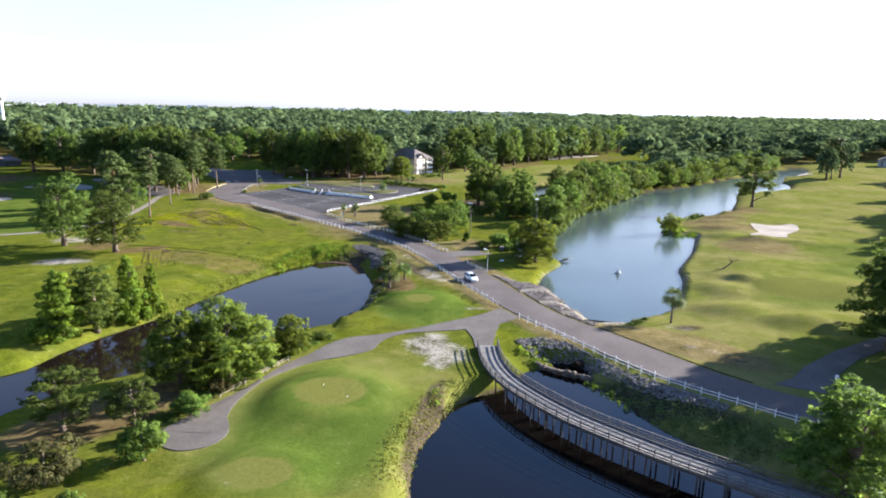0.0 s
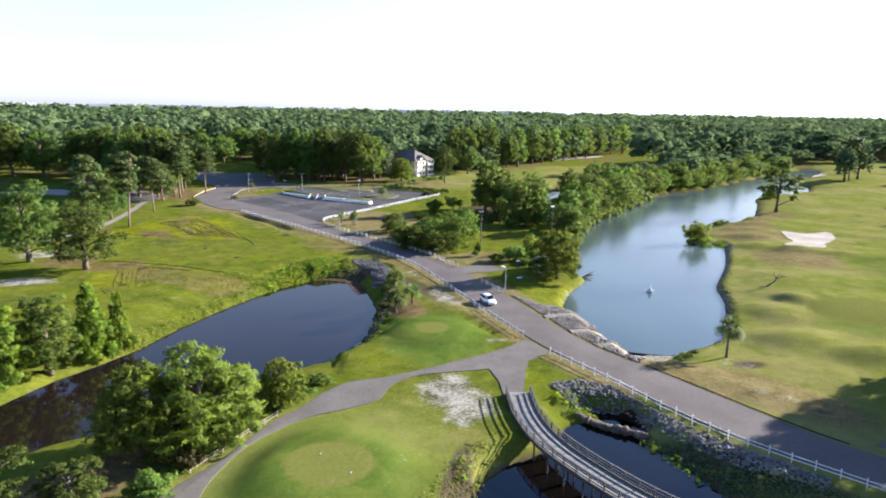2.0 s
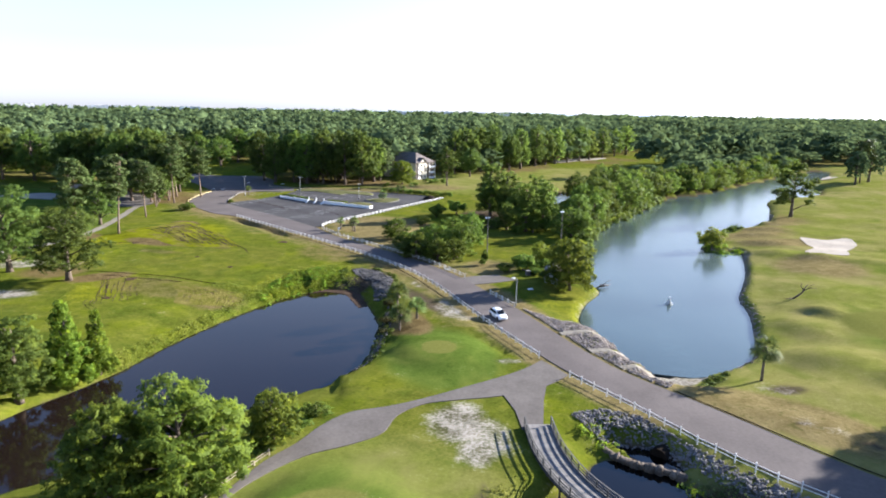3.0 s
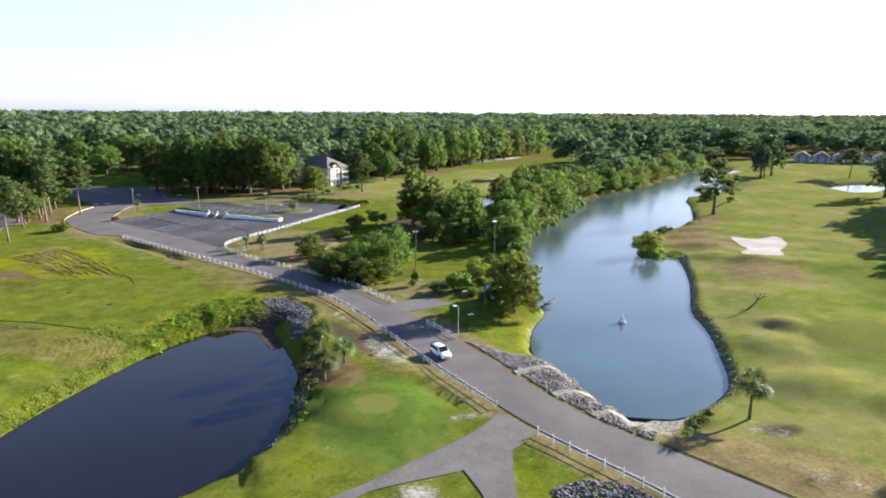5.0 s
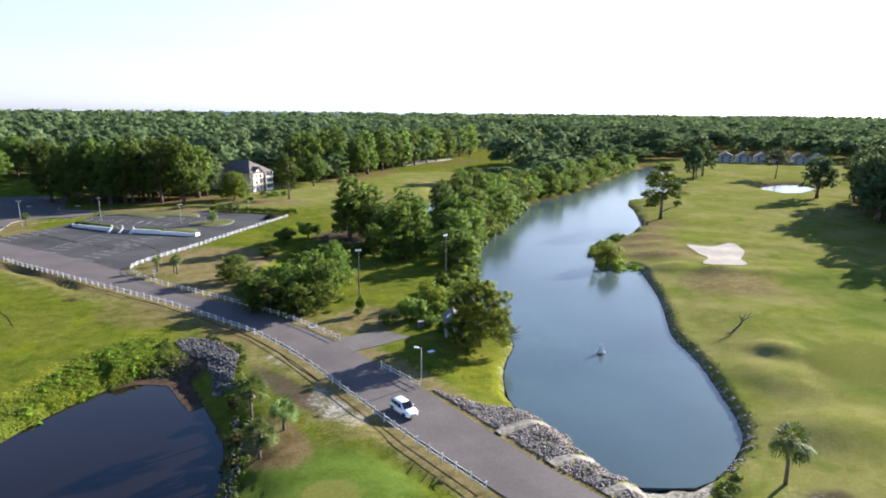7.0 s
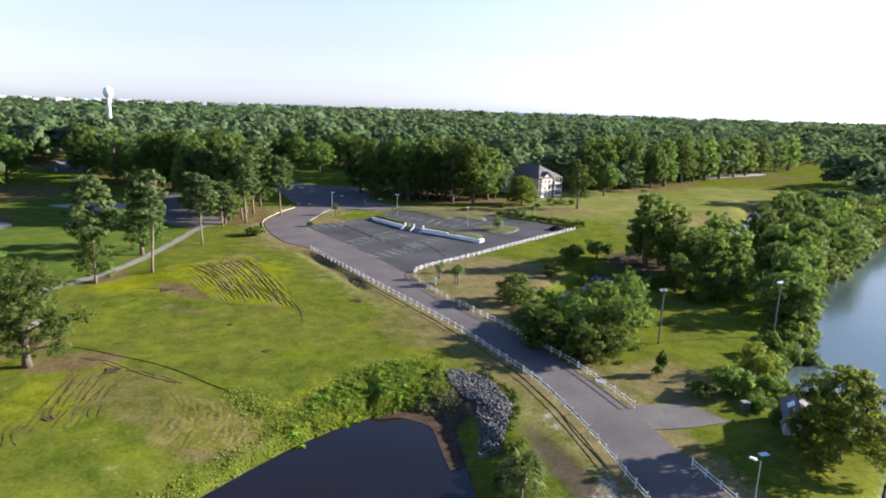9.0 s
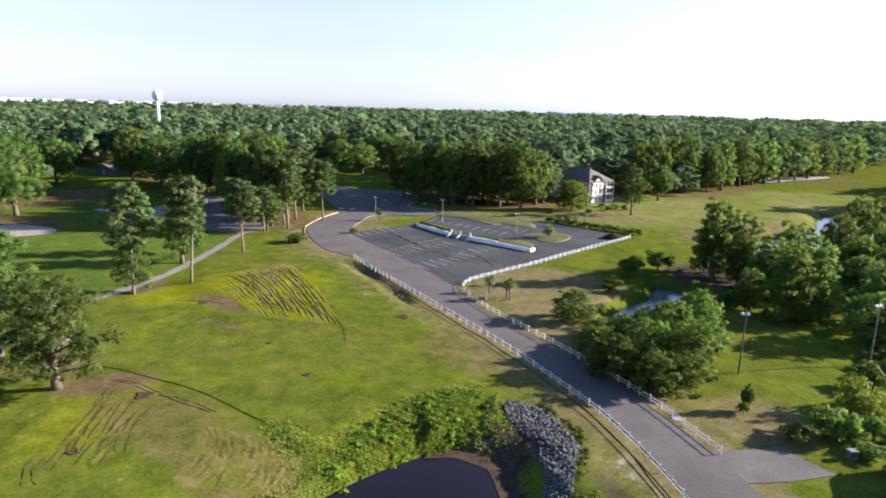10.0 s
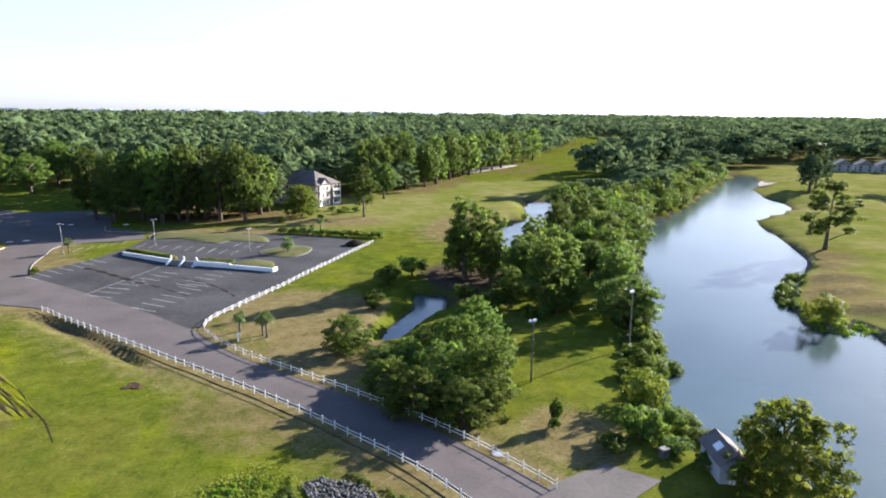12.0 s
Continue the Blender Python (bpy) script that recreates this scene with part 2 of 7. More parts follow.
def water(name, deep, ripple, rough, ior=1.33):
    m, nt, bsdf = node_material(name)
    pos = place_of(nt, True)
    murk = noise_node(nt, pos, 0.03, 3.0)
    nt.links.new(blend(nt, ramp(nt, murk, 0.3, 0.7), deep, tuple(c * 1.6 for c in deep)), bsdf.inputs["Base Color"])
    bsdf.inputs["Roughness"].default_value, bsdf.inputs["IOR"].default_value = rough, ior
    a, b = noise_node(nt, pos, 1.4, 4.0, 0.6), noise_node(nt, pos, 0.25, 2.0)
    bump(nt, bsdf, calc(nt, "MULTIPLY", a, b), ripple, 0.08)
    return m


LAKE_WATER = water("lake_water", (0.036, 0.051, 0.049), 0.34, 0.15, 1.45)
POND_WATER = water("brown_pond_water", (0.0062, 0.0040, 0.0031), 0.08, 0.05)
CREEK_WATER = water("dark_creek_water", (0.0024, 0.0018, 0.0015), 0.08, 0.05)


def ground_material():
    m, nt, bsdf = node_material("grassland")
    pos = place_of(nt, True)

    def mask(key):
        n = nt.nodes.new("ShaderNodeAttribute")
        n.attribute_name = key
        return n.outputs["Fac"]
    n1, n2, n3 = noise_node(nt, pos, 0.035, 5.0, 0.6), noise_node(nt, pos, 0.3, 5.0, 0.6, 0.4), noise_node(nt, pos, 2.2, 6.0, 0.75)
    fine = noise_node(nt, pos, 9.0, 4.0, 0.75)
    mixed = calc(nt, "ADD", calc(nt, "MULTIPLY", n2, 0.45), calc(nt, "MULTIPLY", n3, 0.55))
    speck = ramp(nt, mixed, 0.38, 0.62)
    n4 = noise_node(nt, pos, 0.11, 4.0, 0.6, 0.6)
    tuft = noise_node(nt, pos, 0.75, 5.0, 0.7, 0.8)
    rough_grass = blend(nt, speck, (0.040, 0.056, 0.0060), (0.100, 0.112, 0.0130))
    rough_grass = blend(nt, ramp(nt, n1, 0.42, 0.72), rough_grass, blend(nt, speck, (0.068, 0.070, 0.0110), (0.126, 0.120, 0.024)))
    rough_grass = blend(nt, calc(nt, "MULTIPLY", ramp(nt, n4, 0.50, 0.70), 0.6), rough_grass, blend(nt, speck, (0.080, 0.098, 0.0030), (0.140, 0.156, 0.009)))
    rough_grass = blend(nt, calc(nt, "MULTIPLY", ramp(nt, n4, 0.46, 0.34), 0.6), rough_grass, blend(nt, speck, (0.024, 0.042, 0.0050), (0.058, 0.082, 0.010)))
    rough_grass = blend(nt, calc(nt, "MULTIPLY", ramp(nt, tuft, 0.54, 0.68), 0.5), rough_grass, (0.124, 0.116, 0.022))
    rough_grass = blend(nt, calc(nt, "MULTIPLY", ramp(nt, tuft, 0.44, 0.32), 0.5), rough_grass, (0.032, 0.040, 0.006))
    mown = blend(nt, speck, (0.086, 0.097, 0.0180), (0.138, 0.142, 0.030))
    mown = blend(nt, calc(nt, "MULTIPLY", ramp(nt, n1, 0.44, 0.66), 0.75), mown, blend(nt, speck, (0.150, 0.127, 0.046), (0.215, 0.180, 0.076)))
    mown = blend(nt, calc(nt, "MULTIPLY", ramp(nt, n4, 0.50, 0.68), 0.4), mown, (0.165, 0.140, 0.056))
    mown = blend(nt, calc(nt, "MULTIPLY", ramp(nt, n4, 0.46, 0.32), 0.6), mown, (0.072, 0.094, 0.014))
    deep = blend(nt, speck, (0.041, 0.065, 0.010), (0.078, 0.106, 0.018))
    deep = blend(nt, calc(nt, "MULTIPLY", ramp(nt, n4, 0.50, 0.66), 0.5), deep, (0.120, 0.130, 0.026))
    dry = blend(nt, speck, (0.090, 0.070, 0.028), (0.180, 0.142, 0.064))
    dry = blend(nt, calc(nt, "MULTIPLY", ramp(nt, tuft, 0.46, 0.34), 0.6), dry, (0.046, 0.050, 0.010))
    green = blend(nt, ramp(nt, n3, 0.3, 0.7), (0.088, 0.092, 0.020), (0.122, 0.122, 0.031))
    soil = blend(nt, speck, (0.030, 0.023, 0.015), (0.085, 0.066, 0.044))
    sand = blend(nt, ramp(nt, mixed, 0.42, 0.58), (0.060, 0.054, 0.030), (0.30, 0.27, 0.225))
    lush = blend(nt, speck, (0.082, 0.092, 0.004), (0.158, 0.160, 0.009))
    straw = blend(nt, speck, (0.062, 0.044, 0.018), (0.140, 0.104, 0.046))

    def soft(key, wobble=0.9):
        return ramp(nt, calc(nt, "ADD", mask(key), calc(nt, "MULTIPLY", calc(nt, "SUBTRACT", mixed, 0.42), wobble)), 0.28, 0.72)
    col = blend(nt, soft("mown", 0.5), rough_grass, mown)
    for key, tone, wob in (("deep", deep, 0.5), ("lush", lush, 1.4), ("dry", dry, 1.6), ("straw", straw, 1.0), ("green", green, 0.04), ("soil", soil, 1.2), ("sand", sand, 1.6)):
        col = blend(nt, soft(key, wob), col, tone)
    nt.links.new(col, bsdf.inputs["Base Color"])
    bsdf.inputs["Roughness"].default_value = 1.0
    bsdf.inputs["Specular IOR Level"].default_value = 0.0
    bump(nt, bsdf, calc(nt, "ADD", calc(nt, "MULTIPLY", n3, 0.6), calc(nt, "MULTIPLY", fine, 0.4)), 0.6, 0.16)
    return m


GRASSLAND = ground_material()

# ---- mesh helpers ----
class Build:
    """Collects the faces of one mesh."""

    def __init__(self):
        self.v, self.f = [], []

    def add(self, verts, faces):
        k = len(self.v)
        self.v += [tuple(p) for p in verts]
        self.f += [tuple(i + k for i in f) for f in faces]
        return self

    def box(self, centre, size, yaw=0.0, taper=1.0):
        cx, cy, cz = centre
        a, b, c = (s / 2 for s in size)
        co, si = math.cos(yaw), math.sin(yaw)
        pts = []
        for z, k in ((-c, 1.0), (c, taper)):
            for x, y in ((-a, -b), (a, -b), (a, b), (-a, b)):
                pts.append((cx + (x * co - y * si) * k, cy + (x * si + y * co) * k, cz + z))
        return self.add(pts, [(3, 2, 1, 0), (4, 5, 6, 7), (0, 1, 5, 4), (1, 2, 6, 5), (2, 3, 7, 6), (3, 0, 4, 7)])

    def tube(self, path, radii, n=7):
        path = [Vector(p) for p in path]
        rings = []
        for i, p in enumerate(path):
            d = (path[min(i + 1, len(path) - 1)] - path[max(i - 1, 0)]).normalized()
            u = d.cross(Vector((0.31, 0.95, 0.05))).normalized()
            w = d.cross(u)
            rings += [p + (u * math.cos(2 * math.pi * j / n) + w * math.sin(2 * math.pi * j / n)) * radii[i] for j in range(n)]
        m = len(path)
        faces = [(i * n + j, i * n + (j + 1) % n, (i + 1) * n + (j + 1) % n, (i + 1) * n + j) for i in range(m - 1) for j in range(n)]
        faces += [tuple(reversed(range(n))), tuple(range((m - 1) * n, m * n))]
        return self.add(rings, faces)

    def prism(self, poly, z0, z1):
        n = len(poly)
        if sum(poly[i][0] * poly[(i + 1) % n][1] - poly[(i + 1) % n][0] * poly[i][1] for i in range(n)) < 0:
            poly = poly[::-1]
        pts = [(x, y, z0) for x, y in poly] + [(x, y, z1) for x, y in poly]
        faces = [tuple(range(n, 2 * n)), tuple(reversed(range(n)))]
        faces += [(i, (i + 1) % n, n + (i + 1) % n, n + i) for i in range(n)]
        return self.add(pts, faces)

    def lathe(self, profile, n=12, centre=(0, 0, 0)):
        cx, cy, cz = centre
        pts = [(cx + r * math.cos(2 * math.pi * j / n), cy + r * math.sin(2 * math.pi * j / n), cz + z) for r, z in profile for j in range(n)]
        m = len(profile)
        faces = [(i * n + j, i * n + (j + 1) % n, (i + 1) * n + (j + 1) % n, (i + 1) * n + j) for i in range(m - 1) for j in range(n)]
        faces += [tuple(reversed(range(n))), tuple(range((m - 1) * n, m * n))]
        return self.add(pts, faces)


def mesh_of(name, build, material, smooth=False):
    me = bpy.data.meshes.new(name)
    me.from_pydata(build.v, [], build.f)
    me.materials.append(material)
    if smooth:
        me.polygons.foreach_set("use_smooth", [True] * len(me.polygons))
    me.update()
    return me


def part(name, build, material, parent, label="", smooth=False):
    ob = new(name, build if isinstance(build, bpy.types.Mesh) else mesh_of(name, build, material, smooth))
    ob.parent = parent
    if label:
        tagged(ob, label)
    return ob


def thing(name, label, category, at=(0, 0, 0), yaw=0.0, group="", kind=""):
    ob = new(name)
    ob.matrix_basis = Matrix.Translation(at) @ Matrix.Rotation(yaw, 4, "Z")
    return tagged(ob, label, category, group, kind)


def solid(name, build, material, label, category="", group="", kind="", smooth=False):
    return tagged(new(name, mesh_of(name, build, material, smooth)), label, category, group, kind)


def spline(pts, step, closed=False):
    """Points at even steps along a smooth curve through pts."""
    p = [Vector((*q, 0)) for q in pts]
    n = len(p)
    out = []
    for i in range(n if closed else n - 1):
        a, b, c, d = (p[(i + k) % n] if closed else p[min(max(i + k, 0), n - 1)] for k in (-1, 0, 1, 2))
        m = max(2, int((c - b).length / 0.5))
        for j in range(m):
            t = j / m
            out.append(0.5 * ((2 * b) + (c - a) * t + (2 * a - 5 * b + 4 * c - d) * t * t + (3 * b - a - 3 * c + d) * t ** 3))
    out.append(p[0] if closed else p[-1])
    run = [0.0]
    for i in range(1, len(out)):
        run.append(run[-1] + (out[i] - out[i - 1]).length)
    count = max(2, round(run[-1] / step) + 1)
    res, k = [], 0
    for i in range(count):
        s = run[-1] * i / (count - 1)
        while k < len(run) - 2 and run[k + 1] < s:
            k += 1
        w = (s - run[k]) / max(1e-6, run[k + 1] - run[k])
        q = out[k].lerp(out[k + 1], w)
        res.append((q.x, q.y))
    return res[:-1] if closed else res


def line_distance(x, y, pts, closed=False):
    d = np.full(x.shape, 1e9)
    for i in range(len(pts) if closed else len(pts) - 1):
        (ax, ay), (bx, by) = pts[i], pts[(i + 1) % len(pts)]
        dx, dy = bx - ax, by - ay
        t = np.clip(((x - ax) * dx + (y - ay) * dy) / max(1e-9, dx * dx + dy * dy), 0, 1)
        d = np.minimum(d, np.hypot(x - ax - t * dx, y - ay - t * dy))
    return d


def inside(x, y, pts):
    hit = np.zeros(x.shape, bool)
    for i in range(len(pts)):
        (ax, ay), (bx, by) = pts[i], pts[(i + 1) % len(pts)]
        if ay != by:
            hit ^= ((ay > y) != (by > y)) & (x < (bx - ax) * (y - ay) / (by - ay) + ax)
    return hit


def signed(x, y, pts):
    """Distance to a closed outline, negative inside."""
    d = line_distance(x, y, pts, True)
    return np.where(inside(x, y, pts), -d, d)


def step_up(v, lo, hi):
    t = np.clip((v - lo) / (hi - lo), 0, 1)
    return t * t * (3 - 2 * t)


# ---- plan: shores, roads ----
WATER = -2.2
LAKE = spline([(26, 124), (23.8, 136.5), (21, 144), (22.5, 152.6), (25.4, 159.6), (30, 169.5), (25.5, 181), (23.3, 191), (26, 196.5), (32.3, 206.4),
               (40.8, 230.3), (51.6, 256.3), (75, 294), (102, 338), (131, 363), (177, 415), (255, 500), (277, 497), (216, 423), (189, 364), (150, 335),
               (134, 304), (117, 271), (95.5, 249), (82, 236), (76, 226), (71.6, 217.5), (76, 213.2), (82.5, 215.8), (79, 205.5), (73, 190.6), (68, 180), (60.3, 165),
               (57.3, 153.5), (52, 139.5), (48.4, 131.3), (44.7, 126.6), (36.5, 121), (31, 121)], 3.0, True)
POND = spline([(-66.8, 88), (-64.2, 96), (-61.6, 104.5), (-58.4, 110.5), (-55.2, 118.5), (-53.3, 127), (-49.8, 138), (-42.6, 154.4), (-35.2, 164), (-30.2, 166), (-25.8, 163.5), (-21.3, 152),
               (-18, 140), (-18.3, 125), (-20.5, 116.5), (-25, 112), (-32, 105.5), (-37.5, 97), (-44, 90.5), (-51, 85.5), (-58, 76), (-62, 64), (-75, 48), (-95, 50), (-85, 75)], 3.0, True)
CREEK = spline([(8.8, 88), (5, 85.5), (0.9, 80.8), (-3.1, 69.4), (-3.5, 61), (0, 45), (20, 33), (48, 38), (52, 50), (42, 62), (35.7, 67.8), (32.4, 71.4),
                (27.5, 78.4), (25.4, 85), (22.9, 88.6), (20.5, 92.5), (17, 95.5), (13.5, 95.3), (11, 92)], 2.5, True)
BROOK = spline([(-15.2, 223.2), (-13, 230.5), (-8.4, 238.6), (-6, 243), (-4.6, 250), (-3.5, 255), (-1.5, 253), (1.8, 252), (3, 248.5), (0.4, 240), (-3, 237.6), (-7, 232), (-12, 224)], 2.0, True)
BASIN = spline([(24, 296), (30, 312), (41, 335), (58, 355), (70, 392), (88, 400), (74, 360), (60, 338), (46, 316), (34, 296)], 4.0, True)
MEADOW_POOL = spline([(242, 345), (255, 375), (285, 380), (280, 360), (262, 346)], 4.0, True)
CULVERT_POOL = [(15.5, 99.3), (17.8, 99.2), (20, 98.6), (22.6, 96.4), (23.3, 93.8), (21.6, 92.2), (18.5, 95.2)]
WATERS = (LAKE, POND, CREEK, BROOK, BASIN, MEADOW_POOL, CULVERT_POOL)

ROAD_LEFT = spline([(-114.5, 318), (-115, 300), (-112.5, 284), (-103, 267.5), (-91, 254), (-80, 248.2), (-61.5, 228.8), (-46.3, 213.3), (-31.6, 197.9), (-23.3, 188), (-17, 180),
                    (-12.8, 173.8), (-6.9, 162.4), (-0.9, 148), (4.3, 135.7), (10.4, 122.4), (14.2, 115.2), (20.9, 104.8), (28, 94.2), (34.2, 86.4), (40, 81), (47, 75.3), (62, 66), (95, 49)], 1.5)
ROAD_RIGHT = spline([(-101, 318), (-100.2, 301), (-98.4, 289), (-94, 277.5), (-84, 268), (-75.6, 259.5), (-59.4, 243), (-49.5, 231.5), (-44.2, 222.8), (-37.5, 213.8), (-24.2, 199.6), (-10.7, 183.6),
                     (-6, 176.5), (-1.6, 169.3), (8.9, 146.9), (14.3, 133.2), (18.3, 123.8), (21.9, 116.8), (27, 110.3), (32.5, 103), (39.9, 92.8), (44.5, 87.4), (51, 82.5), (66, 74.5), (98, 58)], 1.5)
LOT = [(-47.4, 232.5), (-50, 231.5), (-59.4, 242.6), (-75.6, 259.2), (-94, 277.2), (-95, 281.5), (-86, 293.5), (-80, 309), (-78, 322), (-72, 330), (-42, 324), (-25, 318), (-16.5, 313.5), (-9.5, 305.1),
       (-26.8, 273.1), (-34.6, 258.1), (-42.1, 245.2), (-46.7, 237.6)]
FORECOURT = [(-114.5, 316), (-101, 316), (-79, 322), (-82, 334), (-95, 345), (-101, 367), (-112, 384), (-136, 383), (-152, 392), (-168, 385), (-150, 360), (-136, 347)]
DRIVE = [(-2.4, 170.6), (1, 172.2), (6.2, 174), (10.9, 169.6), (5.5, 166.6), (0.3, 164.6)]
CART_LEFT = spline([(9.9, 121), (6, 116.6), (0.5, 112.4), (-10.3, 105), (-18.4, 101.2), (-21.2, 95.6), (-25, 89.4), (-28.1, 80.8), (-30.2, 76.8), (-32.6, 72), (-34.2, 68.4)], 1.2)
CART_RIGHT = spline([(13.2, 115.4), (8.6, 110.8), (3.2, 108), (-9.2, 104), (-12.9, 96), (-17.1, 93.3), (-21.4, 90.5), (-26, 84), (-27.7, 77.1), (-27.4, 72), (-26.2, 68.6)], 1.2)
CART_END = spline([(-34.2, 68.6), (-33.5, 66.2), (-30.4, 64.4), (-27.1, 65.6), (-26, 68.8), (-28, 73), (-31.5, 73)], 0.8, True)
SPUR = [(2.6, 109.5), (9.6, 112.6), (8.3, 106.5), (7.4, 100.1), (4.6, 98.4), (4.2, 103.5)]
YARD = [(-175, 311), (-166, 317), (-155, 314), (-129, 286), (-124, 272), (-128, 266), (-144, 272)]
SIDE_PATH = [(48, 87.5), (52, 90), (56, 94.5), (65, 101.8), (80, 111.5), (95, 118), (95, 113.5), (79, 106.5), (66.5, 98), (59, 91), (56.5, 84)]
WALKWAY = spline([(-150, 172), (-127, 181), (-118, 190), (-114.5, 203), (-115, 220), (-120.5, 244.5), (-125, 262), (-126, 270)], 2.0)

WOODS = [[(-320, 352), (-300, 392), (-262, 398), (-246, 352), (-213, 345), (-182, 338), (-163, 347), (-172, 372), (-190, 410), (-216, 492), (-198, 504), (-160, 474), (-138, 462), (-120, 446), (-103, 378), (-76, 356), (-56, 352), (-44, 372), (-42, 402), (9, 415), (32, 454), (81, 520), (170, 645), (259, 812), (330, 900), (600, 4600), (-4600, 4600), (-4600, 600), (-600, 420)],
         [(42, 262), (44, 290), (58, 326), (92, 390), (139, 470), (200, 560), (290, 700), (420, 900), (700, 4600), (4600, 4600), (4600, 300), (520, 300), (430, 464), (440, 540), (375, 580), (300, 530), (262, 522), (176, 417), (130, 365), (101, 340), (74, 296), (51, 258), (40, 231), (33, 212), (30, 222)],
         [(196, 242), (232, 302), (330, 330), (520, 300), (4600, 300), (4600, -300), (260, -200), (240, 60), (225, 160)],
         [(-4600, 600), (-600, 420), (-300, 340), (-250, 320), (-228, 272), (-280, 215), (-900, 80), (-4600, 0)]]


def in_woods(x, y):
    hit = np.zeros(x.shape, bool)
    for poly in WOODS:
        hit |= inside(x, y, poly)
    return hit


# mounds: centre, half-widths, height, flat top
MOUNDS = [(-16, 79.5, 12, 11.5, 0.8, 0.45), (-19.5, 59.5, 8.5, 8, 0.55, 0.5), (-6, 123.5, 9.5, 9.5, 0.85, 0.35), (-2, 137, 6, 5, 0.4, 0.2), (84, 143, 22, 15, 0.7, 0.4),
          (62, 143, 8.1, 9.5, 1.0, 0.1), (70, 150, 5.4, 5.4, 1.1, 0.1), (58, 126, 10.8, 6.8, 0.9, 0.1), (76, 118, 18.9, 6.8, 0.9, 0.1), (90, 116, 12.2, 6.8, 0.7, 0.1), (66, 116, 9.5, 5.4, 0.7, 0.1), (97, 201, 9.5, 5.4, 0.9, 0.1),
          (88, 208, 9.5, 6.8, 0.9, 0.1), (92, 222, 12.2, 5.4, 0.8, 0.1), (97, 236, 12.2, 5.4, 0.7, 0.1), (104, 248, 12.2, 5.4, 0.7, 0.1), (112, 262, 13.5, 5.4, 0.7, 0.1), (110, 196, 12.2, 5.4, 0.6, 0.1), (125, 190, 18.9, 6.8, 0.6, 0.1), (-95, 215, 16, 14, 0.8, 0.3)]


def paved(x, y):
    """Distance from paved ground, negative on it."""
    d = line_distance(x, y, ROAD_LEFT + ROAD_RIGHT[::-1], True)
    d = np.where(inside(x, y, ROAD_LEFT + ROAD_RIGHT[::-1]), -1, d)
    for poly in (LOT, FORECOURT, DRIVE, SPUR, YARD, CART_END, SIDE_PATH, CART_LEFT + CART_RIGHT[::-1]):
        d = np.minimum(d, np.where(inside(x, y, poly), -1, line_distance(x, y, poly, True)))
    return d


def lie(x, y):
    """Lie of the land."""
    x, y = np.asarray(x, float), np.asarray(y, float)
    east = step_up(x - 0.45 * (y - 120), 26, 60) * (1 - step_up(np.hypot(x - 120, y - 200), 190, 300))
    z = east * (0.20 * np.sin(x * 0.21 + 1.3 * np.sin(y * 0.06)) * np.sin(y * 0.33 + 0.8 * np.sin(x * 0.11)) + 0.15 * np.sin(x * 0.09 + y * 0.12))
    west = 1 - step_up(x + 0.65 * (y - 120), -45, -15)
    z = z + west * 0.3 * np.sin(x * 0.07 + 1) * np.sin(y * 0.055)
    for cx, cy, a, b, h, flat in MOUNDS:
        z = z + h * (1 - step_up(np.hypot((x - cx) / a, (y - cy) / b), flat, 1.0))
    near = np.clip(step_up(paved(x, y), 0.8, 5.0), 0, 1)
    z = -0.07 + (z + 0.07) * near
    side = line_distance(x, y, ROAD_LEFT)
    west_bank = ((y > 123) & (y < 160) | (y > 190) & (y < 244)) & (x + 0.65 * (y - 120) < 8) & ~inside(x, y, ROAD_LEFT + ROAD_RIGHT[::-1])
    z = z - west_bank * (0.95 + 0.3 * np.sin(y * 0.35)) * step_up(side, 1.0, 2.3) * (1 - step_up(side, 2.6, 7.0))
    d = np.full(x.shape, 1e9)
    for w in WATERS:
        reach = signed(x, y, w)
        bank = 4.0 + 0 * x
        if w is LAKE:
            low_west = (x < 36) & (y > 141) & (y < 215)
            bank = 1.3 + 2.7 * ((x < 30) & ~low_west) + 0.5 * low_west
            z = z - 1.1 * low_west * (1 - step_up(reach, 0, 13)) * step_up(paved(x, y), 1, 8)
            z = z - 1.15 * (x > 34) * (x - 0.45 * (y - 120) > 18) * (1 - step_up(reach, 0, 18)) * step_up(paved(x, y), 2, 12)
        if w is CULVERT_POOL:
            bank = 2.0 + 0 * x
        if w is CREEK:
            bank = 2.6 + 6.0 * step_up(x + 0.6 * (y - 90), 7, 16)
        if w is POND:
            z = z - 0.95 * (x + 0.3 * (y - 150) < -32) * (1 - step_up(reach, 0, 13))
            bank = 2.6 + 4.4 * step_up(x + 0.3 * (y - 150), -30, -20)
        d = np.minimum(d, np.where(reach > 0, reach * 4.0 / bank, reach))
    cove = 1 - step_up(np.hypot((x - 31.2) / 7.0, (y - 118.2) / 5.4), 0.62, 1.0)
    z = z - cove * (z + 1.75)
    d = d + 0.35 * np.sin(x * 1.1) * np.sin(y * 0.9) + 0.25 * np.sin(x * 2.3 + y * 1.7)
    s = step_up(d, -3.0, 4.0)
    return np.where(d < 4.5, -3.55 + (3.55 + z) * s, z)


# ---- the ground: one sheet to the horizon ----
def axis(lo, hi, dense_lo, dense_hi, fine):
    mid = list(np.arange(dense_lo, dense_hi, fine))
    out, s, v = [], fine, dense_hi
    while v < hi:
        out.append(v)
        s *= 1.12
        v += s
    pre, s, v = [], fine, dense_lo - fine
    while v > lo:
        pre.append(v)
        s *= 1.12
        v -= s
    return np.array([lo] + pre[::-1] + mid + out + [hi])


SURVEY = {}


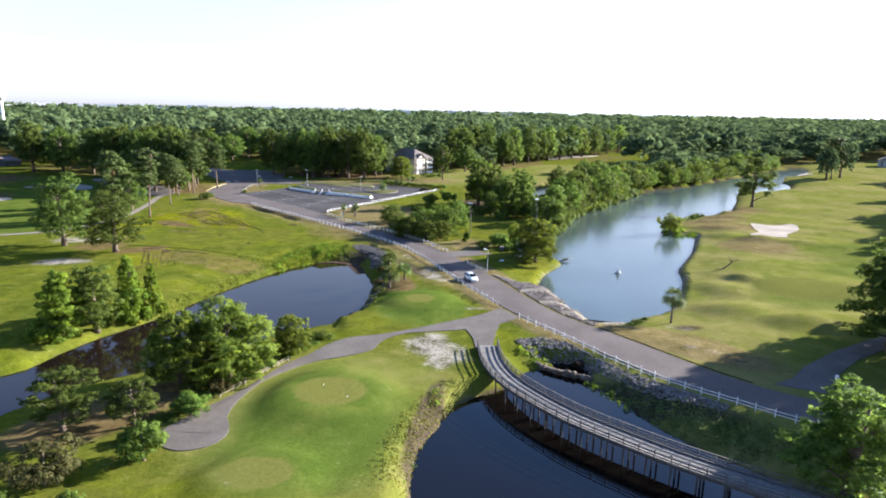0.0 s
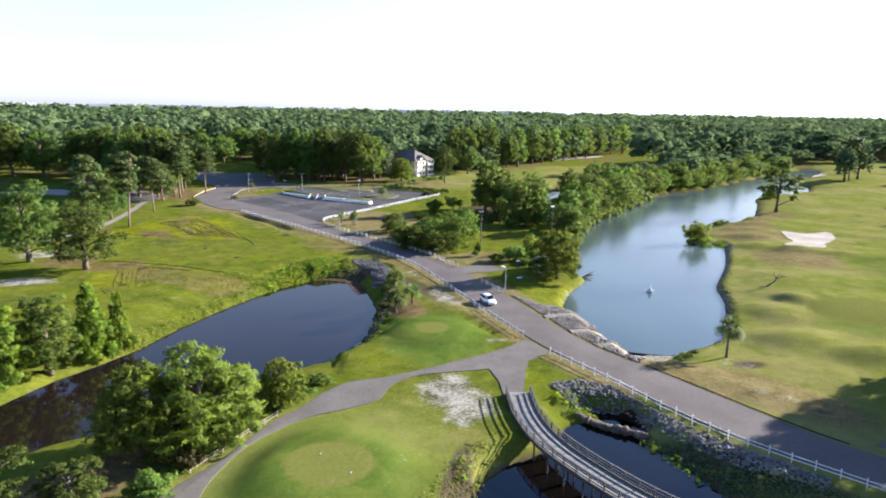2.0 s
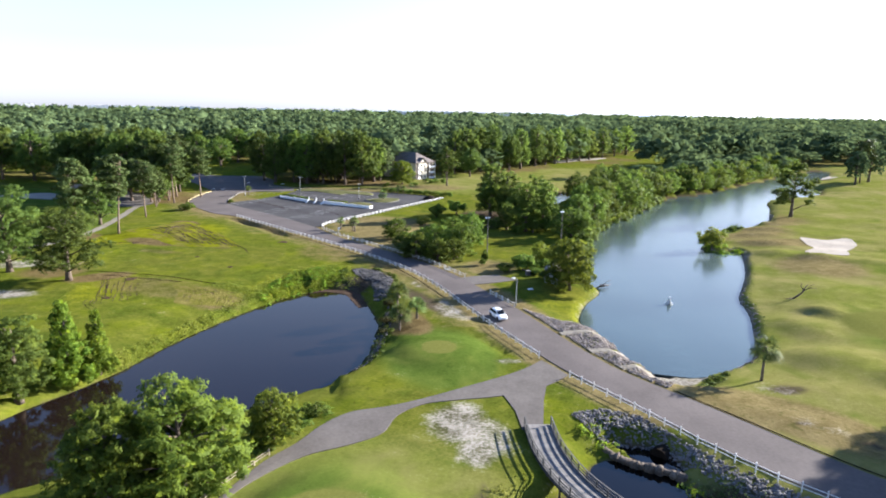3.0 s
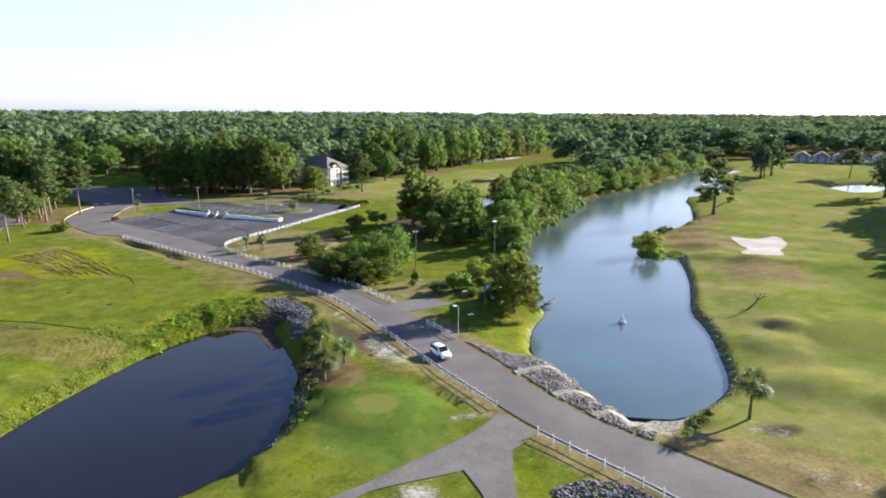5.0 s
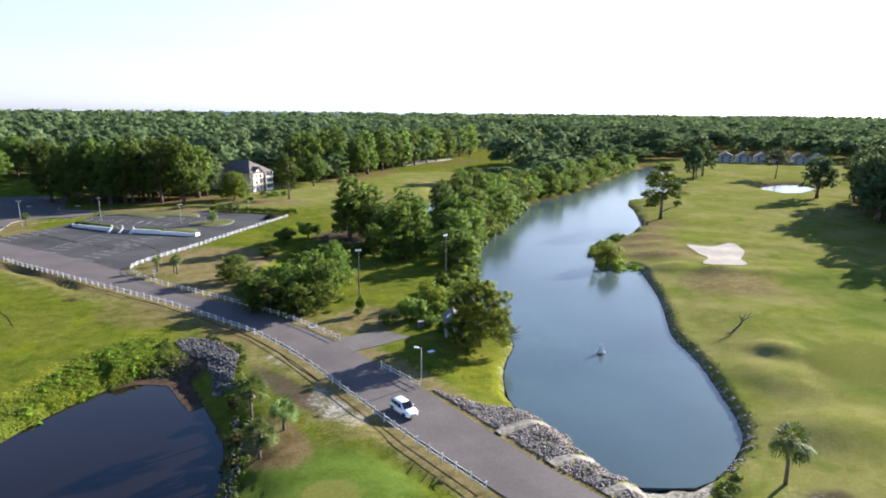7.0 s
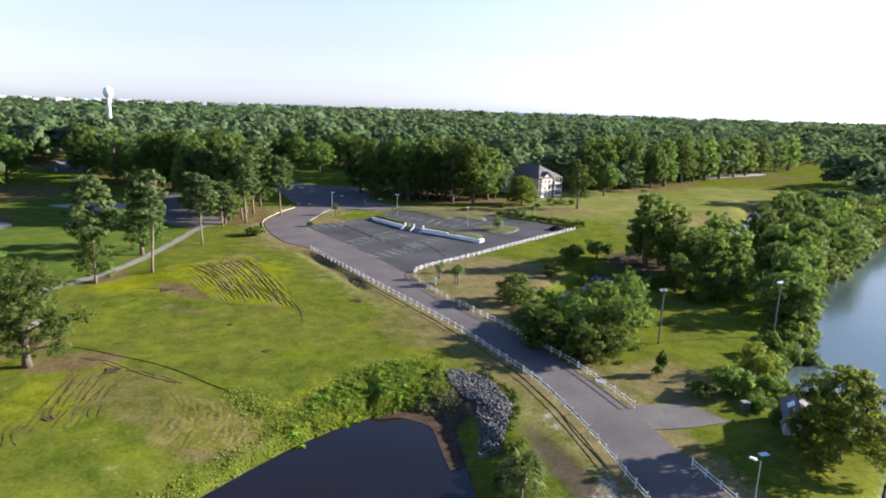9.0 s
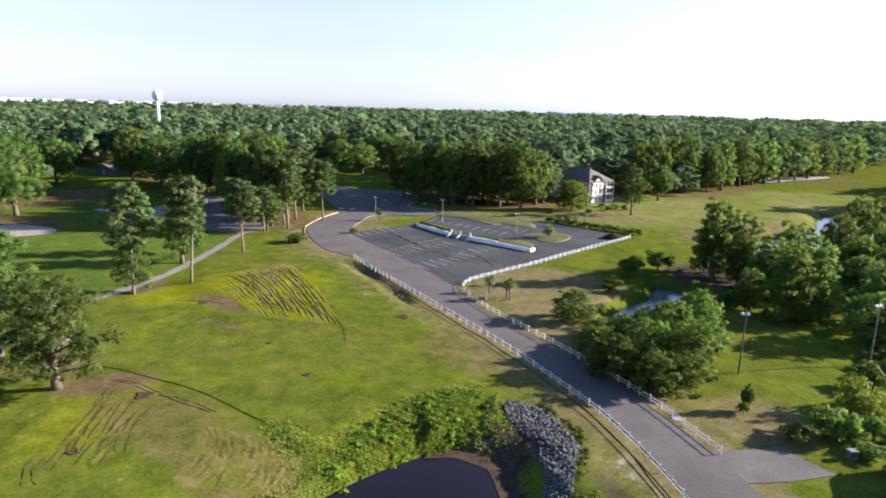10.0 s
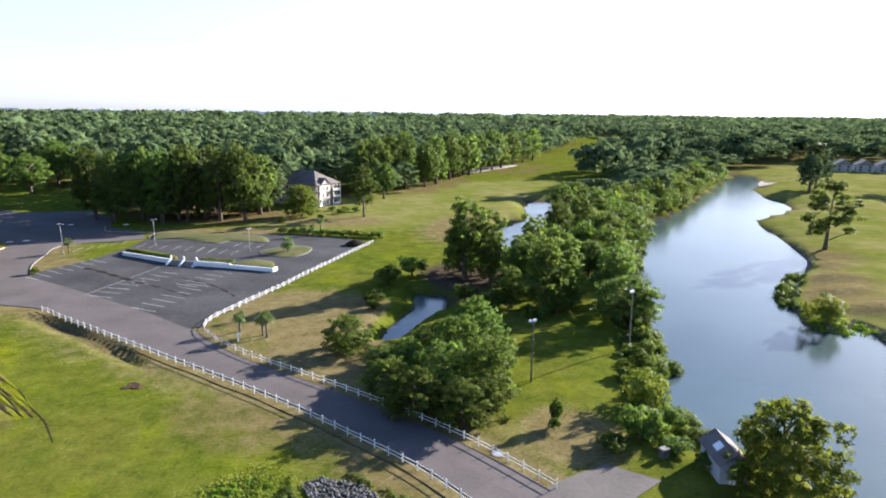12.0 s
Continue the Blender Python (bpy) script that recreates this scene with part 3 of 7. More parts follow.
def height(x, y):
    """Ground level on the built sheet."""
    xs, ys, z = SURVEY["xs"], SURVEY["ys"], SURVEY["z"]
    x, y = np.asarray(x, float), np.asarray(y, float)
    i, j = np.clip(np.searchsorted(xs, x) - 1, 0, len(xs) - 2), np.clip(np.searchsorted(ys, y) - 1, 0, len(ys) - 2)
    u, v = (x - xs[i]) / (xs[i + 1] - xs[i]), (y - ys[j]) / (ys[j + 1] - ys[j])
    return (z[j, i] * (1 - u) + z[j, i + 1] * u) * (1 - v) + (z[j + 1, i] * (1 - u) + z[j + 1, i + 1] * u) * v


def at_ground(x, y, lift=0.0):
    return float(height(x, y)) + lift


BEACH = [(26.3, 122.9), (31.2, 121.1), (36.4, 120.7), (34.5, 118.5), (31.9, 115.9), (29.5, 114.8), (29.0, 115.9), (27.8, 118.5), (27.1, 121.1)]


def build_ground():
    xs, ys = axis(-4700, 4700, -135, 135, 1.1), axis(-900, 4700, 40, 265, 1.1)
    gx, gy = np.meshgrid(xs, ys)
    x, y = gx.ravel(), gy.ravel()
    z = lie(x, y)
    n, m = len(xs), len(ys)
    SURVEY.update(xs=xs, ys=ys, z=z.reshape(m, n))
    idx = np.arange(n * m).reshape(m, n)
    quads = np.stack([idx[:-1, :-1], idx[:-1, 1:], idx[1:, 1:], idx[1:, :-1]], -1).reshape(-1, 4)
    me = bpy.data.meshes.new("ground")
    me.from_pydata(np.stack([x, y, z], 1).tolist(), [], quads.tolist())
    me.polygons.foreach_set("use_smooth", [True] * len(me.polygons))
    shore = np.full(x.shape, 1e9)
    for w in WATERS:
        shore = np.minimum(shore, signed(x, y, w))
    road = line_distance(x, y, ROAD_LEFT + ROAD_RIGHT[::-1], True)
    lot = line_distance(x, y, LOT, True)

    def spot(cx, cy, a, b, ang=0.0):
        c, s = math.cos(ang), math.sin(ang)
        u, v = (x - cx) * c + (y - cy) * s, -(x - cx) * s + (y - cy) * c
        return 1 - step_up(np.hypot(u / a, v / b), 0.45, 1.15)
    east = step_up(x - 0.45 * (y - 120), 22, 40)
    masks = {k: np.zeros(x.shape) for k in ("mown", "deep", "lush", "dry", "straw", "green", "soil", "sand")}
    masks["mown"] = np.maximum(0.75 * east, np.maximum(0.8 * spot(-14, 76, 24, 26), 0.25 * spot(-6, 120, 14, 18)))
    masks["mown"] = np.maximum(masks["mown"], spot(40, 400, 60, 130, -0.9))
    west_course = inside(x, y, [(-117, 190), (-114, 204), (-117, 235), (-128, 262), (-150, 272), (-180, 312), (-260, 330), (-260, 180), (-150, 165)])
    # west course: deep mown green that also carries tree shade as colour
    masks["deep"] = np.maximum.reduce([0.62 * west_course, 0.7 * spot(-16, 72, 15, 24), 0.9 * spot(-6, 122, 12, 17, 0.3), 0.5 * spot(82, 132, 22, 12), 0.5 * spot(120, 180, 24, 22), 0.55 * spot(108, 158, 20, 16)])
    dry = 0.75 * (1 - step_up(road, 1.5, 6.0)) * (y > 100) + 0.0
    dry = np.maximum(dry, 0.5 * (1 - step_up(road, 1, 16)) * (y > 135) * (x < 0))
    dry = np.maximum(dry, 0.85 * spot(-28, 236, 20, 24, 0.8))
    dry = np.maximum(dry, 0.95 * spot(-24, 214, 16, 12, -0.7))
    dry = np.maximum(dry, 0.9 * spot(40, 104, 20, 7, -0.75))
    for q in ((95, 245, 20, 26, -0.6), (112, 275, 22, 26), (92, 190, 14, 14), (5, 181, 8, 10), (-92, 290, 8, 9, 0.5),
              (-60, 332, 40, 9, -0.2), (-18, 345, 25, 14), (30, 330, 22, 40, -0.5), (98, 222, 18, 8)):
        dry = np.maximum(dry, 0.68 * spot(*q))
    dry = dry * (1 - 0.8 * spot(-6.3, 123.5, 11, 13, 0.4))
    masks["dry"] = dry * step_up(shore, 1, 4)
    masks["straw"] = np.maximum.reduce([0.75 * spot(-93, 233, 8, 5, -0.8), 0.5 * spot(-70, 199, 7, 3, -0.6), 0.52 * (1 - step_up(road, 1.5, 7.0)) * ((y > 150) & (y < 246) & (x + 0.65 * (y - 120) < 8)), 0.45 * spot(-88, 214, 20, 8, -0.8), 0.42 * spot(-68, 157, 22, 9, -0.35), 0.6 * spot(-53, 151, 8, 8), 0.75 * spot(-84, 164, 9, 5, 0.6), 0.6 * spot(-97, 168, 10, 8), 0.7 * spot(-90, 203, 12, 4, -0.3), 0.38 * spot(-38, 192, 9, 16, 0.75), 0.42 * spot(-20, 176, 6, 10, 0.5), 0.4 * spot(-83, 192, 10, 3, -0.3), 0.95 * spot(-120, 287, 18, 12, 0.5), 0.95 * spot(-62, 362, 40, 16, -0.1), 0.8 * spot(-235, 300, 26, 40), 0.85 * spot(-205, 250, 28, 22), 0.7 * spot(-112, 207, 5, 8), 0.7 * spot(-135, 300, 20, 16, 0.6), 0.9 * spot(-12.5, 138, 5, 9, 0.4), 0.6 * spot(40, 450, 12, 60, -0.6), 0.95 * spot(-44, 71, 12, 7, 0.7),
                                         0.9 * spot(-38, 79, 6, 4), 0.6 * spot(120, 540, 16, 60, -0.75)])
    masks["lush"] = np.maximum.reduce([0.8 * spot(-90, 216, 15, 20, -0.5), 0.7 * spot(-104, 204, 10, 10), 0.3 * spot(-42, 164, 9, 14, -0.7), 0.45 * spot(-78, 156, 8, 14), 0.28 * spot(19, 153, 7, 12, 0.4)])
    masks["straw"] = np.maximum(masks["straw"], 0.45 * in_woods(x, y) * (shore > 6))
    tees = [spot(-15.7, 79.5, 6.2, 5.6), spot(-19.8, 59.6, 5.0, 4.0), spot(-6.3, 123.6, 3.7, 3.9), 0.8 * spot(80, 140, 15, 11)]
    masks["green"] = np.clip(np.maximum.reduce(tees) * 2.4 - 0.7, 0, 1)
    masks["soil"] = np.maximum.reduce([0.62 * spot(44.5, 113, 3.6, 2.4), 0.6 * spot(40.5, 101.6, 1.6, 1.0), 0.6 * spot(46.5, 96.5, 2.2, 1.1, -0.6), 1 - step_up(shore, -0.6, 0.7), 0.85 * spot(-27, 166, 6, 5), 0.8 * spot(-21.5, 168, 4, 8, 0.5), 0.6 * spot(-10, 152, 3, 14, 0.5), 0.45 * spot(8, 243, 12, 10), 0.8 * spot(10, 262, 14, 16), 0.75 * spot(26, 84, 3.2, 10, 0.75), 0.7 * spot(31.5, 82.5, 3.5, 13, 0.85), 0.95 * spot(-2.6, 74, 1.8, 14, -0.15)])
    scars = [0.42 * (np.abs(shore - 0.1) < 0.75) * ((x < 36) & (y > 141) & (y < 172) & (x > 15)), spot(-3.2, 100, 4.6, 6.5), 0.9 * spot(-1, 93, 3, 4), 0.35 * spot(43, 113.5, 4, 3), 0.45 * spot(42, 101, 4.5, 1.6, -0.6), 0.85 * spot(4.6, 120.3, 2.6, 1.2), 0.8 * spot(0.8, 97, 3, 6, 0.3), 0.7 * spot(-4.5, 144, 2.2, 7, 0.5), spot(-96, 149, 8, 4, 0.2),
             0.95 * spot(-4.2, 147.5, 1.2, 9, 0.45), 0.8 * spot(-12, 163, 0.8, 4, 0.45), 1.3 * inside(x, y, BEACH), 0.8 * spot(79, 206, 4.5, 2.5, 0.6), 0.75 * spot(-108, 175, 9, 5, 0.3)]
    masks["sand"] = np.maximum.reduce(scars) * 0.62
    for key, value in masks.items():
        layer = me.attributes.new(key, "FLOAT", "POINT")
        layer.data.foreach_set("value", np.clip(value, 0, 1).astype(np.float32))
    me.materials.append(GRASSLAND)
    return tagged(new("ground", me), "grassy golf course land with mounds and worn patches", "ground", kind="structure")


ground = build_ground()


def sheet(name, outline, z, material, label, category, thick=0.3):
    return solid(name, Build().prism(list(outline), z - thick, z), material, label, category, kind="structure")


sheet("lake_water", LAKE, WATER, LAKE_WATER, "calm blue-grey lake reflecting the bright sky", "water")
sheet("pond_water", POND, WATER, POND_WATER, "still brown pond beside the tees", "water")
MUD_FLAT = [(-36.2, 162.4), (-32.2, 166.9), (-28.9, 168.4), (-25.5, 168), (-23, 165.6), (-22.2, 160), (-21.6, 154), (-23.6, 152.6), (-25, 155.6), (-26.2, 158.4), (-26.9, 160.2), (-28.1, 162.3), (-30.2, 163.1), (-32.4, 163.7)]
sheet("mud_flat", MUD_FLAT, WATER + 0.06, MUD, "wet brown mud at the corner of the pond", "mud")
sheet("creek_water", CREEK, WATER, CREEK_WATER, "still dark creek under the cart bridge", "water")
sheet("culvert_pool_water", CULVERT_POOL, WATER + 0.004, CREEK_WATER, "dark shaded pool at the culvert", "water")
sheet("brook_water", BROOK, WATER, LAKE_WATER, "narrow brook winding between bushes", "water")
sheet("basin_water", BASIN, WATER, LAKE_WATER, "small pool behind the trees", "water")
sheet("meadow_pool_water", MEADOW_POOL, WATER, LAKE_WATER, "far pool among the fairway trees", "water")


# ---- paved ground ----
def ribbon(left, right, z, thick=0.12):
    n = 160
    a, b = spline(left[::4] + left[-1:], 1)[:], spline(right[::4] + right[-1:], 1)[:]
    pick = lambda s, i: s[round(i * (len(s) - 1) / (n - 1))]
    pts = []
    for i in range(n):
        (ax, ay), (bx, by) = pick(a, i), pick(b, i)
        mx, my = (ax + bx) / 2, (ay + by) / 2
        pts += [(ax, ay, z - thick), (ax, ay, z), (mx, my, z + 0.05), (bx, by, z), (bx, by, z - thick)]
    faces = [(i * 5 + j, i * 5 + j + 1, i * 5 + j + 6, i * 5 + j + 5) for i in range(n - 1) for j in range(4)]
    return Build().add(pts, [tuple(reversed(f)) for f in faces])


solid("road", ribbon(ROAD_LEFT, ROAD_RIGHT, 0.03), ASPHALT, "worn grey asphalt road across the causeway", "road", kind="structure")
solid("parking_lot", Build().prism(LOT, -0.2, 0.035), LOT_ASPHALT, "old dark asphalt parking lot with faded lines", "parking lot", kind="structure")
solid("forecourt", Build().prism(FORECOURT, -0.2, 0.022), ASPHALT, "shaded asphalt forecourt by the woods", "pavement", kind="structure")
solid("driveway", Build().prism(DRIVE, -0.2, 0.018), PATH_ASPHALT, "short pale asphalt driveway off the road", "pavement", kind="structure")
solid("cart_path", ribbon(CART_LEFT, CART_RIGHT, 0.012), PATH_ASPHALT, "grey asphalt cart path beside the tee", "path", kind="structure")
solid("cart_path_end", Build().prism(CART_END, -0.2, 0.02), PATH_ASPHALT, "widened end of the grey cart path", "path", kind="structure")
solid("cart_yard", Build().prism(spline(YARD, 2.0, True), -0.2, 0.03), PATH_ASPHALT, "shaded grey asphalt yard beyond the pines", "pavement", kind="structure")
solid("bridge_approach", Build().prism(SPUR, -0.2, 0.02), PATH_ASPHALT, "asphalt approach to the cart bridge", "path", kind="structure")
solid("side_path", Build().prism(SIDE_PATH, -0.2, 0.02), PATH_ASPHALT, "pale gravelly side path leaving the road", "path", kind="structure")

# ---- trees ----
def sprays(lobes, count, rng):
    """Breaks each lobe of a crown into smaller leaf sprays round its skin."""
    out = []
    for cx, cy, cz, a, b in lobes:
        for i in range(count):
            d = rng.normal(size=3)
            d /= np.linalg.norm(d)
            d[2] = d[2] * 0.8 + 0.15
            k, s = rng.uniform(0.55, 1.08), rng.uniform(0.26, 0.52)
            out.append((cx + d[0] * a * k, cy + d[1] * a * k, cz + d[2] * b * k, a * s, b * s * rng.uniform(0.6, 1.0)))
    return out


def cloud(lobes, count, size, rng, under=0.35, flat=0.0, ruffle=0.42, twigs=0):
    """Leaf clumps on the skins of a group of lobes: quads and their shading normals."""
    mid = np.array(lobes, float)[:, :3].mean(0)
    lobes = np.array(sprays(lobes, twigs, rng) if twigs else lobes, float)
    w = lobes[:, 3] * lobes[:, 4]
    pick = rng.choice(len(lobes), int(count * 1.7), p=w / w.sum())
    d = rng.normal(size=(len(pick), 3))
    d /= np.linalg.norm(d, axis=1)[:, None]
    low = (d[:, 2] < -0.2) & (rng.random(len(d)) > under)
    d[low, 2] *= -1
    r = np.stack([lobes[pick, 3], lobes[pick, 3], lobes[pick, 4]], 1)
    fac = 0.58 + 0.54 * rng.random(len(d)) ** 0.8
    fac = np.where(rng.random(len(d)) < 0.14, fac * rng.uniform(1.05, 1.5, len(d)), fac)
    pos = lobes[pick, :3] + d * r * fac[:, None]
    buried = np.zeros(len(d), bool)
    for i, (cx, cy, cz, a, b) in enumerate(lobes):
        e = ((pos[:, 0] - cx) / a) ** 2 + ((pos[:, 1] - cy) / a) ** 2 + ((pos[:, 2] - cz) / b) ** 2
        buried |= (e < 0.45) & (pick != i)
    keep = ~buried | (rng.random(len(d)) < 0.12)
    pos, d, r, pick = pos[keep][:count], d[keep][:count], r[keep][:count], pick[keep][:count]
    out = d / r
    out /= np.linalg.norm(out, axis=1)[:, None]
    nrm = out + rng.normal(size=d.shape) * ruffle
    nrm[:, 2] += flat
    nrm /= np.linalg.norm(nrm, axis=1)[:, None]
    t = np.cross(nrm, rng.normal(size=d.shape))
    t /= np.linalg.norm(t, axis=1)[:, None]
    b = np.cross(nrm, t)
    s = 1.36 * size * (0.5 + 1.0 * rng.random((len(d), 1)))
    corners = []
    for ca, cb in ((-0.6, -0.1), (0.05, -0.42), (0.65, 0.1), (-0.05, 0.45)):
        j = 1 + 0.3 * rng.normal(size=(len(d), 1))
        corners.append(pos + t * s * ca * j + b * s * cb * j)
    quads = np.stack(corners, 1)
    home = lobes[pick, :3]
    round_lobe = (quads - home[:, None]) / (r ** 2)[:, None]
    round_lobe /= np.linalg.norm(round_lobe, axis=2, keepdims=True) + 1e-6
    whole = quads - mid
    whole /= np.linalg.norm(whole, axis=2, keepdims=True) + 1e-6
    shade = round_lobe * 0.5 + whole * 0.3 + nrm[:, None] * (0.55 if twigs else ruffle * 0.9)
    shade /= np.linalg.norm(shade, axis=2, keepdims=True)
    return quads, shade


def card_mesh(name, quads, normals, material):
    n = len(quads)
    me = bpy.data.meshes.new(name)
    me.vertices.add(4 * n)
    me.vertices.foreach_set("co", quads.reshape(-1).astype(np.float32))
    me.loops.add(4 * n)
    me.loops.foreach_set("vertex_index", np.arange(4 * n, dtype=np.int32))
    me.polygons.add(n)
    me.polygons.foreach_set("loop_start", np.arange(0, 4 * n, 4, dtype=np.int32))
    me.update(calc_edges=True)
    me.polygons.foreach_set("use_smooth", np.ones(n, bool))
    me.normals_split_custom_set_from_vertices(normals.reshape(-1, 3).tolist())
    me.materials.append(material)
    return me


def oak_lobes(h, w, rng, base=0.3, count=40):
    lobes = [(0, 0, h * (base + 0.36), w * 0.28, h * 0.25)]
    for i in range(count):
        a, u = i * 2.4 + rng.random() * 0.9, (i + 0.5) / count
        z = h * (base + 0.07 + (0.84 - base) * u + rng.normal() * 0.025)
        spread = math.sqrt(max(0.05, 1 - (2 * (u - 0.36)) ** 2 * 0.62))
        r = w * 0.38 * spread * (0.72 + 0.4 * rng.random())
        s = w * (0.105 + 0.085 * rng.random()) * (1.1 - 0.3 * u)
        lobes.append((r * math.cos(a), r * math.sin(a), z, s, s * 0.85))
    return lobes


def open_lobes(h, w, rng, base=0.25, count=20):
    """A ragged crown with gaps between its boughs."""
    lobes = []
    for i in range(count):
        a, u = i * 2.4 + rng.random(), (i + 0.5) / count
        r = w * 0.42 * math.sqrt(max(0.06, 1 - (1.7 * (u - 0.35)) ** 2)) * (0.35 + 0.7 * rng.random())
        s = w * (0.09 + 0.09 * rng.random())
        lobes.append((r * math.cos(a), r * math.sin(a), h * (base + 0.05 + (0.9 - base) * u + rng.normal() * 0.03), s, s * 0.75))
    return lobes


def pine_lobes(h, w, rng, base=0.6, count=26):
    lobes = []
    for i in range(count):
        a, u = i * 2.4 + rng.random(), (i + 0.3) / count
        r = w * 0.40 * (1.0 - 0.55 * u ** 2) * (0.35 + 0.75 * rng.random()) * (0.6 if u < 0.12 else 1)
        s = w * (0.105 + 0.095 * rng.random())
        lobes.append((r * math.cos(a), r * math.sin(a), h * (base + (0.95 - base) * u), s, s * 0.55))
    return lobes


def cypress_lobes(h, w, rng, base=0.1, count=26):
    lobes = []
    for i in range(count):
        a, u = i * 2.4 + rng.random(), (i + 0.5) / count
        r = w * 0.34 * (1.05 - u) * (0.6 + 0.5 * rng.random())
        s = w * (0.21 - 0.12 * u) * (0.8 + 0.4 * rng.random())
        lobes.append((r * math.cos(a), r * math.sin(a), h * (base + (0.93 - base) * u), s, s * 1.15))
    return lobes


def bush_lobes(h, w, rng, base=0.0, count=11):
    lobes = [(0, 0, h * 0.45, w * 0.3, h * 0.45)]
    for i in range(count):
        a = i * 2.4 + rng.random()
        r = w * 0.34 * math.sqrt(rng.random())
        s = w * (0.15 + 0.08 * rng.random())
        lobes.append((r * math.cos(a), r * math.sin(a), h * (0.25 + 0.5 * rng.random()) * (1.1 - r / w), s, min(s, h * 0.35)))
    return lobes


def tall_lobes(h, w, rng, base=0.06, count=30):
    lobes = [(0, 0, h * 0.45, w * 0.22, h * 0.3)]
    for i in range(count):
        a, u = i * 2.4 + rng.random() * 0.8, (i + 0.5) / count
        wide = 1.0 - 0.55 * max(0.0, u - 0.35) / 0.65 if u > 0.35 else 0.8 + 0.2 * u / 0.35
        r = w * 0.36 * wide * (0.6 + 0.5 * rng.random())
        s = w * (0.12 + 0.07 * rng.random()) * (0.7 + 0.3 * wide)
        lobes.append((r * math.cos(a), r * math.sin(a), h * (base + 0.06 + (0.88 - base) * u), s, s))
    return lobes


KINDS = {"oak": (oak_lobes, 14.0, 12.0, LEAF_OAK, BARK, 0.16), "pine": (pine_lobes, 23.0, 11.0, LEAF_PINE, PINE_BARK, 0.45), "cypress": (cypress_lobes, 12.0, 8.0, LEAF_CYPRESS, BARK, 0.0),
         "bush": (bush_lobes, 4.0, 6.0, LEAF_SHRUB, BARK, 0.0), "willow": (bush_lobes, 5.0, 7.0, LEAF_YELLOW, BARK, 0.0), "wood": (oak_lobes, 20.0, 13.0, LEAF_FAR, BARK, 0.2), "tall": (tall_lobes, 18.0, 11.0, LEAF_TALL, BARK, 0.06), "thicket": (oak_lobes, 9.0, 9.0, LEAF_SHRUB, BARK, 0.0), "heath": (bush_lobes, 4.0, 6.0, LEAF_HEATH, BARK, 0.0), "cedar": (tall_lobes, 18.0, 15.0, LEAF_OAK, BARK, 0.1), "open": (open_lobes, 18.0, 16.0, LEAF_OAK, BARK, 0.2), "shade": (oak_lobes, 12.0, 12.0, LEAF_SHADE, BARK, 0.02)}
NAMES = {"oak": "oak_tree", "pine": "pine_tree", "cypress": "cypress_tree", "bush": "bush", "willow": "willow_bush", "wood": "broadleaf_tree", "tall": "feathery_tree", "thicket": "thicket_tree", "heath": "bush", "cedar": "oak_tree", "open": "oak_tree", "shade": "oak_tree"}
STOCK = {}


def grow(kind, seed, count, size, name):
    """The first plant of its stock: a tapered trunk with limbs, and a crown of leaf clumps."""
    shape, h, w, leaf, bark, base = KINDS[kind]
    rng = np.random.default_rng(seed * 77 + len(kind))
    lobes = shape(h, w, rng, base)
    root = thing(name, "", "tree")
    b = Build()
    thick = 0.028 * h if kind not in ("pine",) else 0.0105 * h
    if kind in ("bush", "willow", "heath"):
        thick = 0.03 * w
    lean = rng.normal(size=2) * 0.03 * h
    stem = [(0, 0, -0.4), (0.1 * lean[0], 0.1 * lean[1], 0.12 * h), (0.4 * lean[0], 0.4 * lean[1], 0.45 * h), (lean[0], lean[1], 0.82 * h)]
    b.tube(stem, [thick * 1.5, thick, thick * 0.7, thick * 0.2], 8)
    for i in range(1, len(lobes), 2 if kind != "pine" else 1):
        cx, cy, cz, _, _ = lobes[i]
        z0 = max(0.12 * h, cz - (0.16 * h if kind != "pine" else 0.04 * h))
        k = min(1.0, z0 / (0.82 * h))
        start = Vector((lean[0] * k * k, lean[1] * k * k, z0))
        end = Vector((cx, cy, cz))
        mid = start.lerp(end, 0.5) + Vector((0, 0, 0.02 * h))
        b.tube([start, mid, end], [thick * 0.42, thick * 0.28, thick * 0.1], 5)
    part("trunk", b, bark, root, smooth=True)
    quads, normals = cloud(lobes, count, size, rng, 0.35 if kind != "pine" else 0.6, 0.15 if kind == "pine" else 0.0, 0.55, 7 if kind != "pine" else 9)
    part("crown", card_mesh("crown", quads, normals, leaf), leaf, root)
    return root


def plant(kind, x, y, h, w, label, category="tree", seed=0, fine=True, group="", sink=0.0):
    """A plant of that height and crown width, turned at random, standing on the ground."""
    key = (kind, seed % (3 if fine else 4), fine)
    _, h0, w0, _, _, _ = KINDS[kind]
    turn = (x * 12.9898 + y * 78.233) % 6.283
    m = Matrix.Translation((x, y, at_ground(x, y) - sink)) @ Matrix.Rotation(turn, 4, "Z")
    if key not in STOCK:
        n, s = {"bush": (2800, 0.27), "heath": (2600, 0.27), "willow": (2600, 0.28), "pine": (5200, 0.46), "cypress": (5000, 0.38), "tall": (6800, 0.42), "cedar": (6800, 0.42), "thicket": (5000, 0.34)}.get(kind, (6400, 0.46))
        if not fine:
            n, s = int(n / 4.2), s * 1.75
        STOCK[key] = grow(kind, key[1] + (10 if fine else 20), n, s, NAMES[kind])
        ob = STOCK[key]
        ob.matrix_basis = m
    else:
        ob = copy_thing(STOCK[key], m)
    ob.scale = (w / w0, w / w0, h / h0)
    for tag in ("label", "category", "group"):
        if tag in ob:
            del ob[tag]
    return tagged(ob, label, category, group)


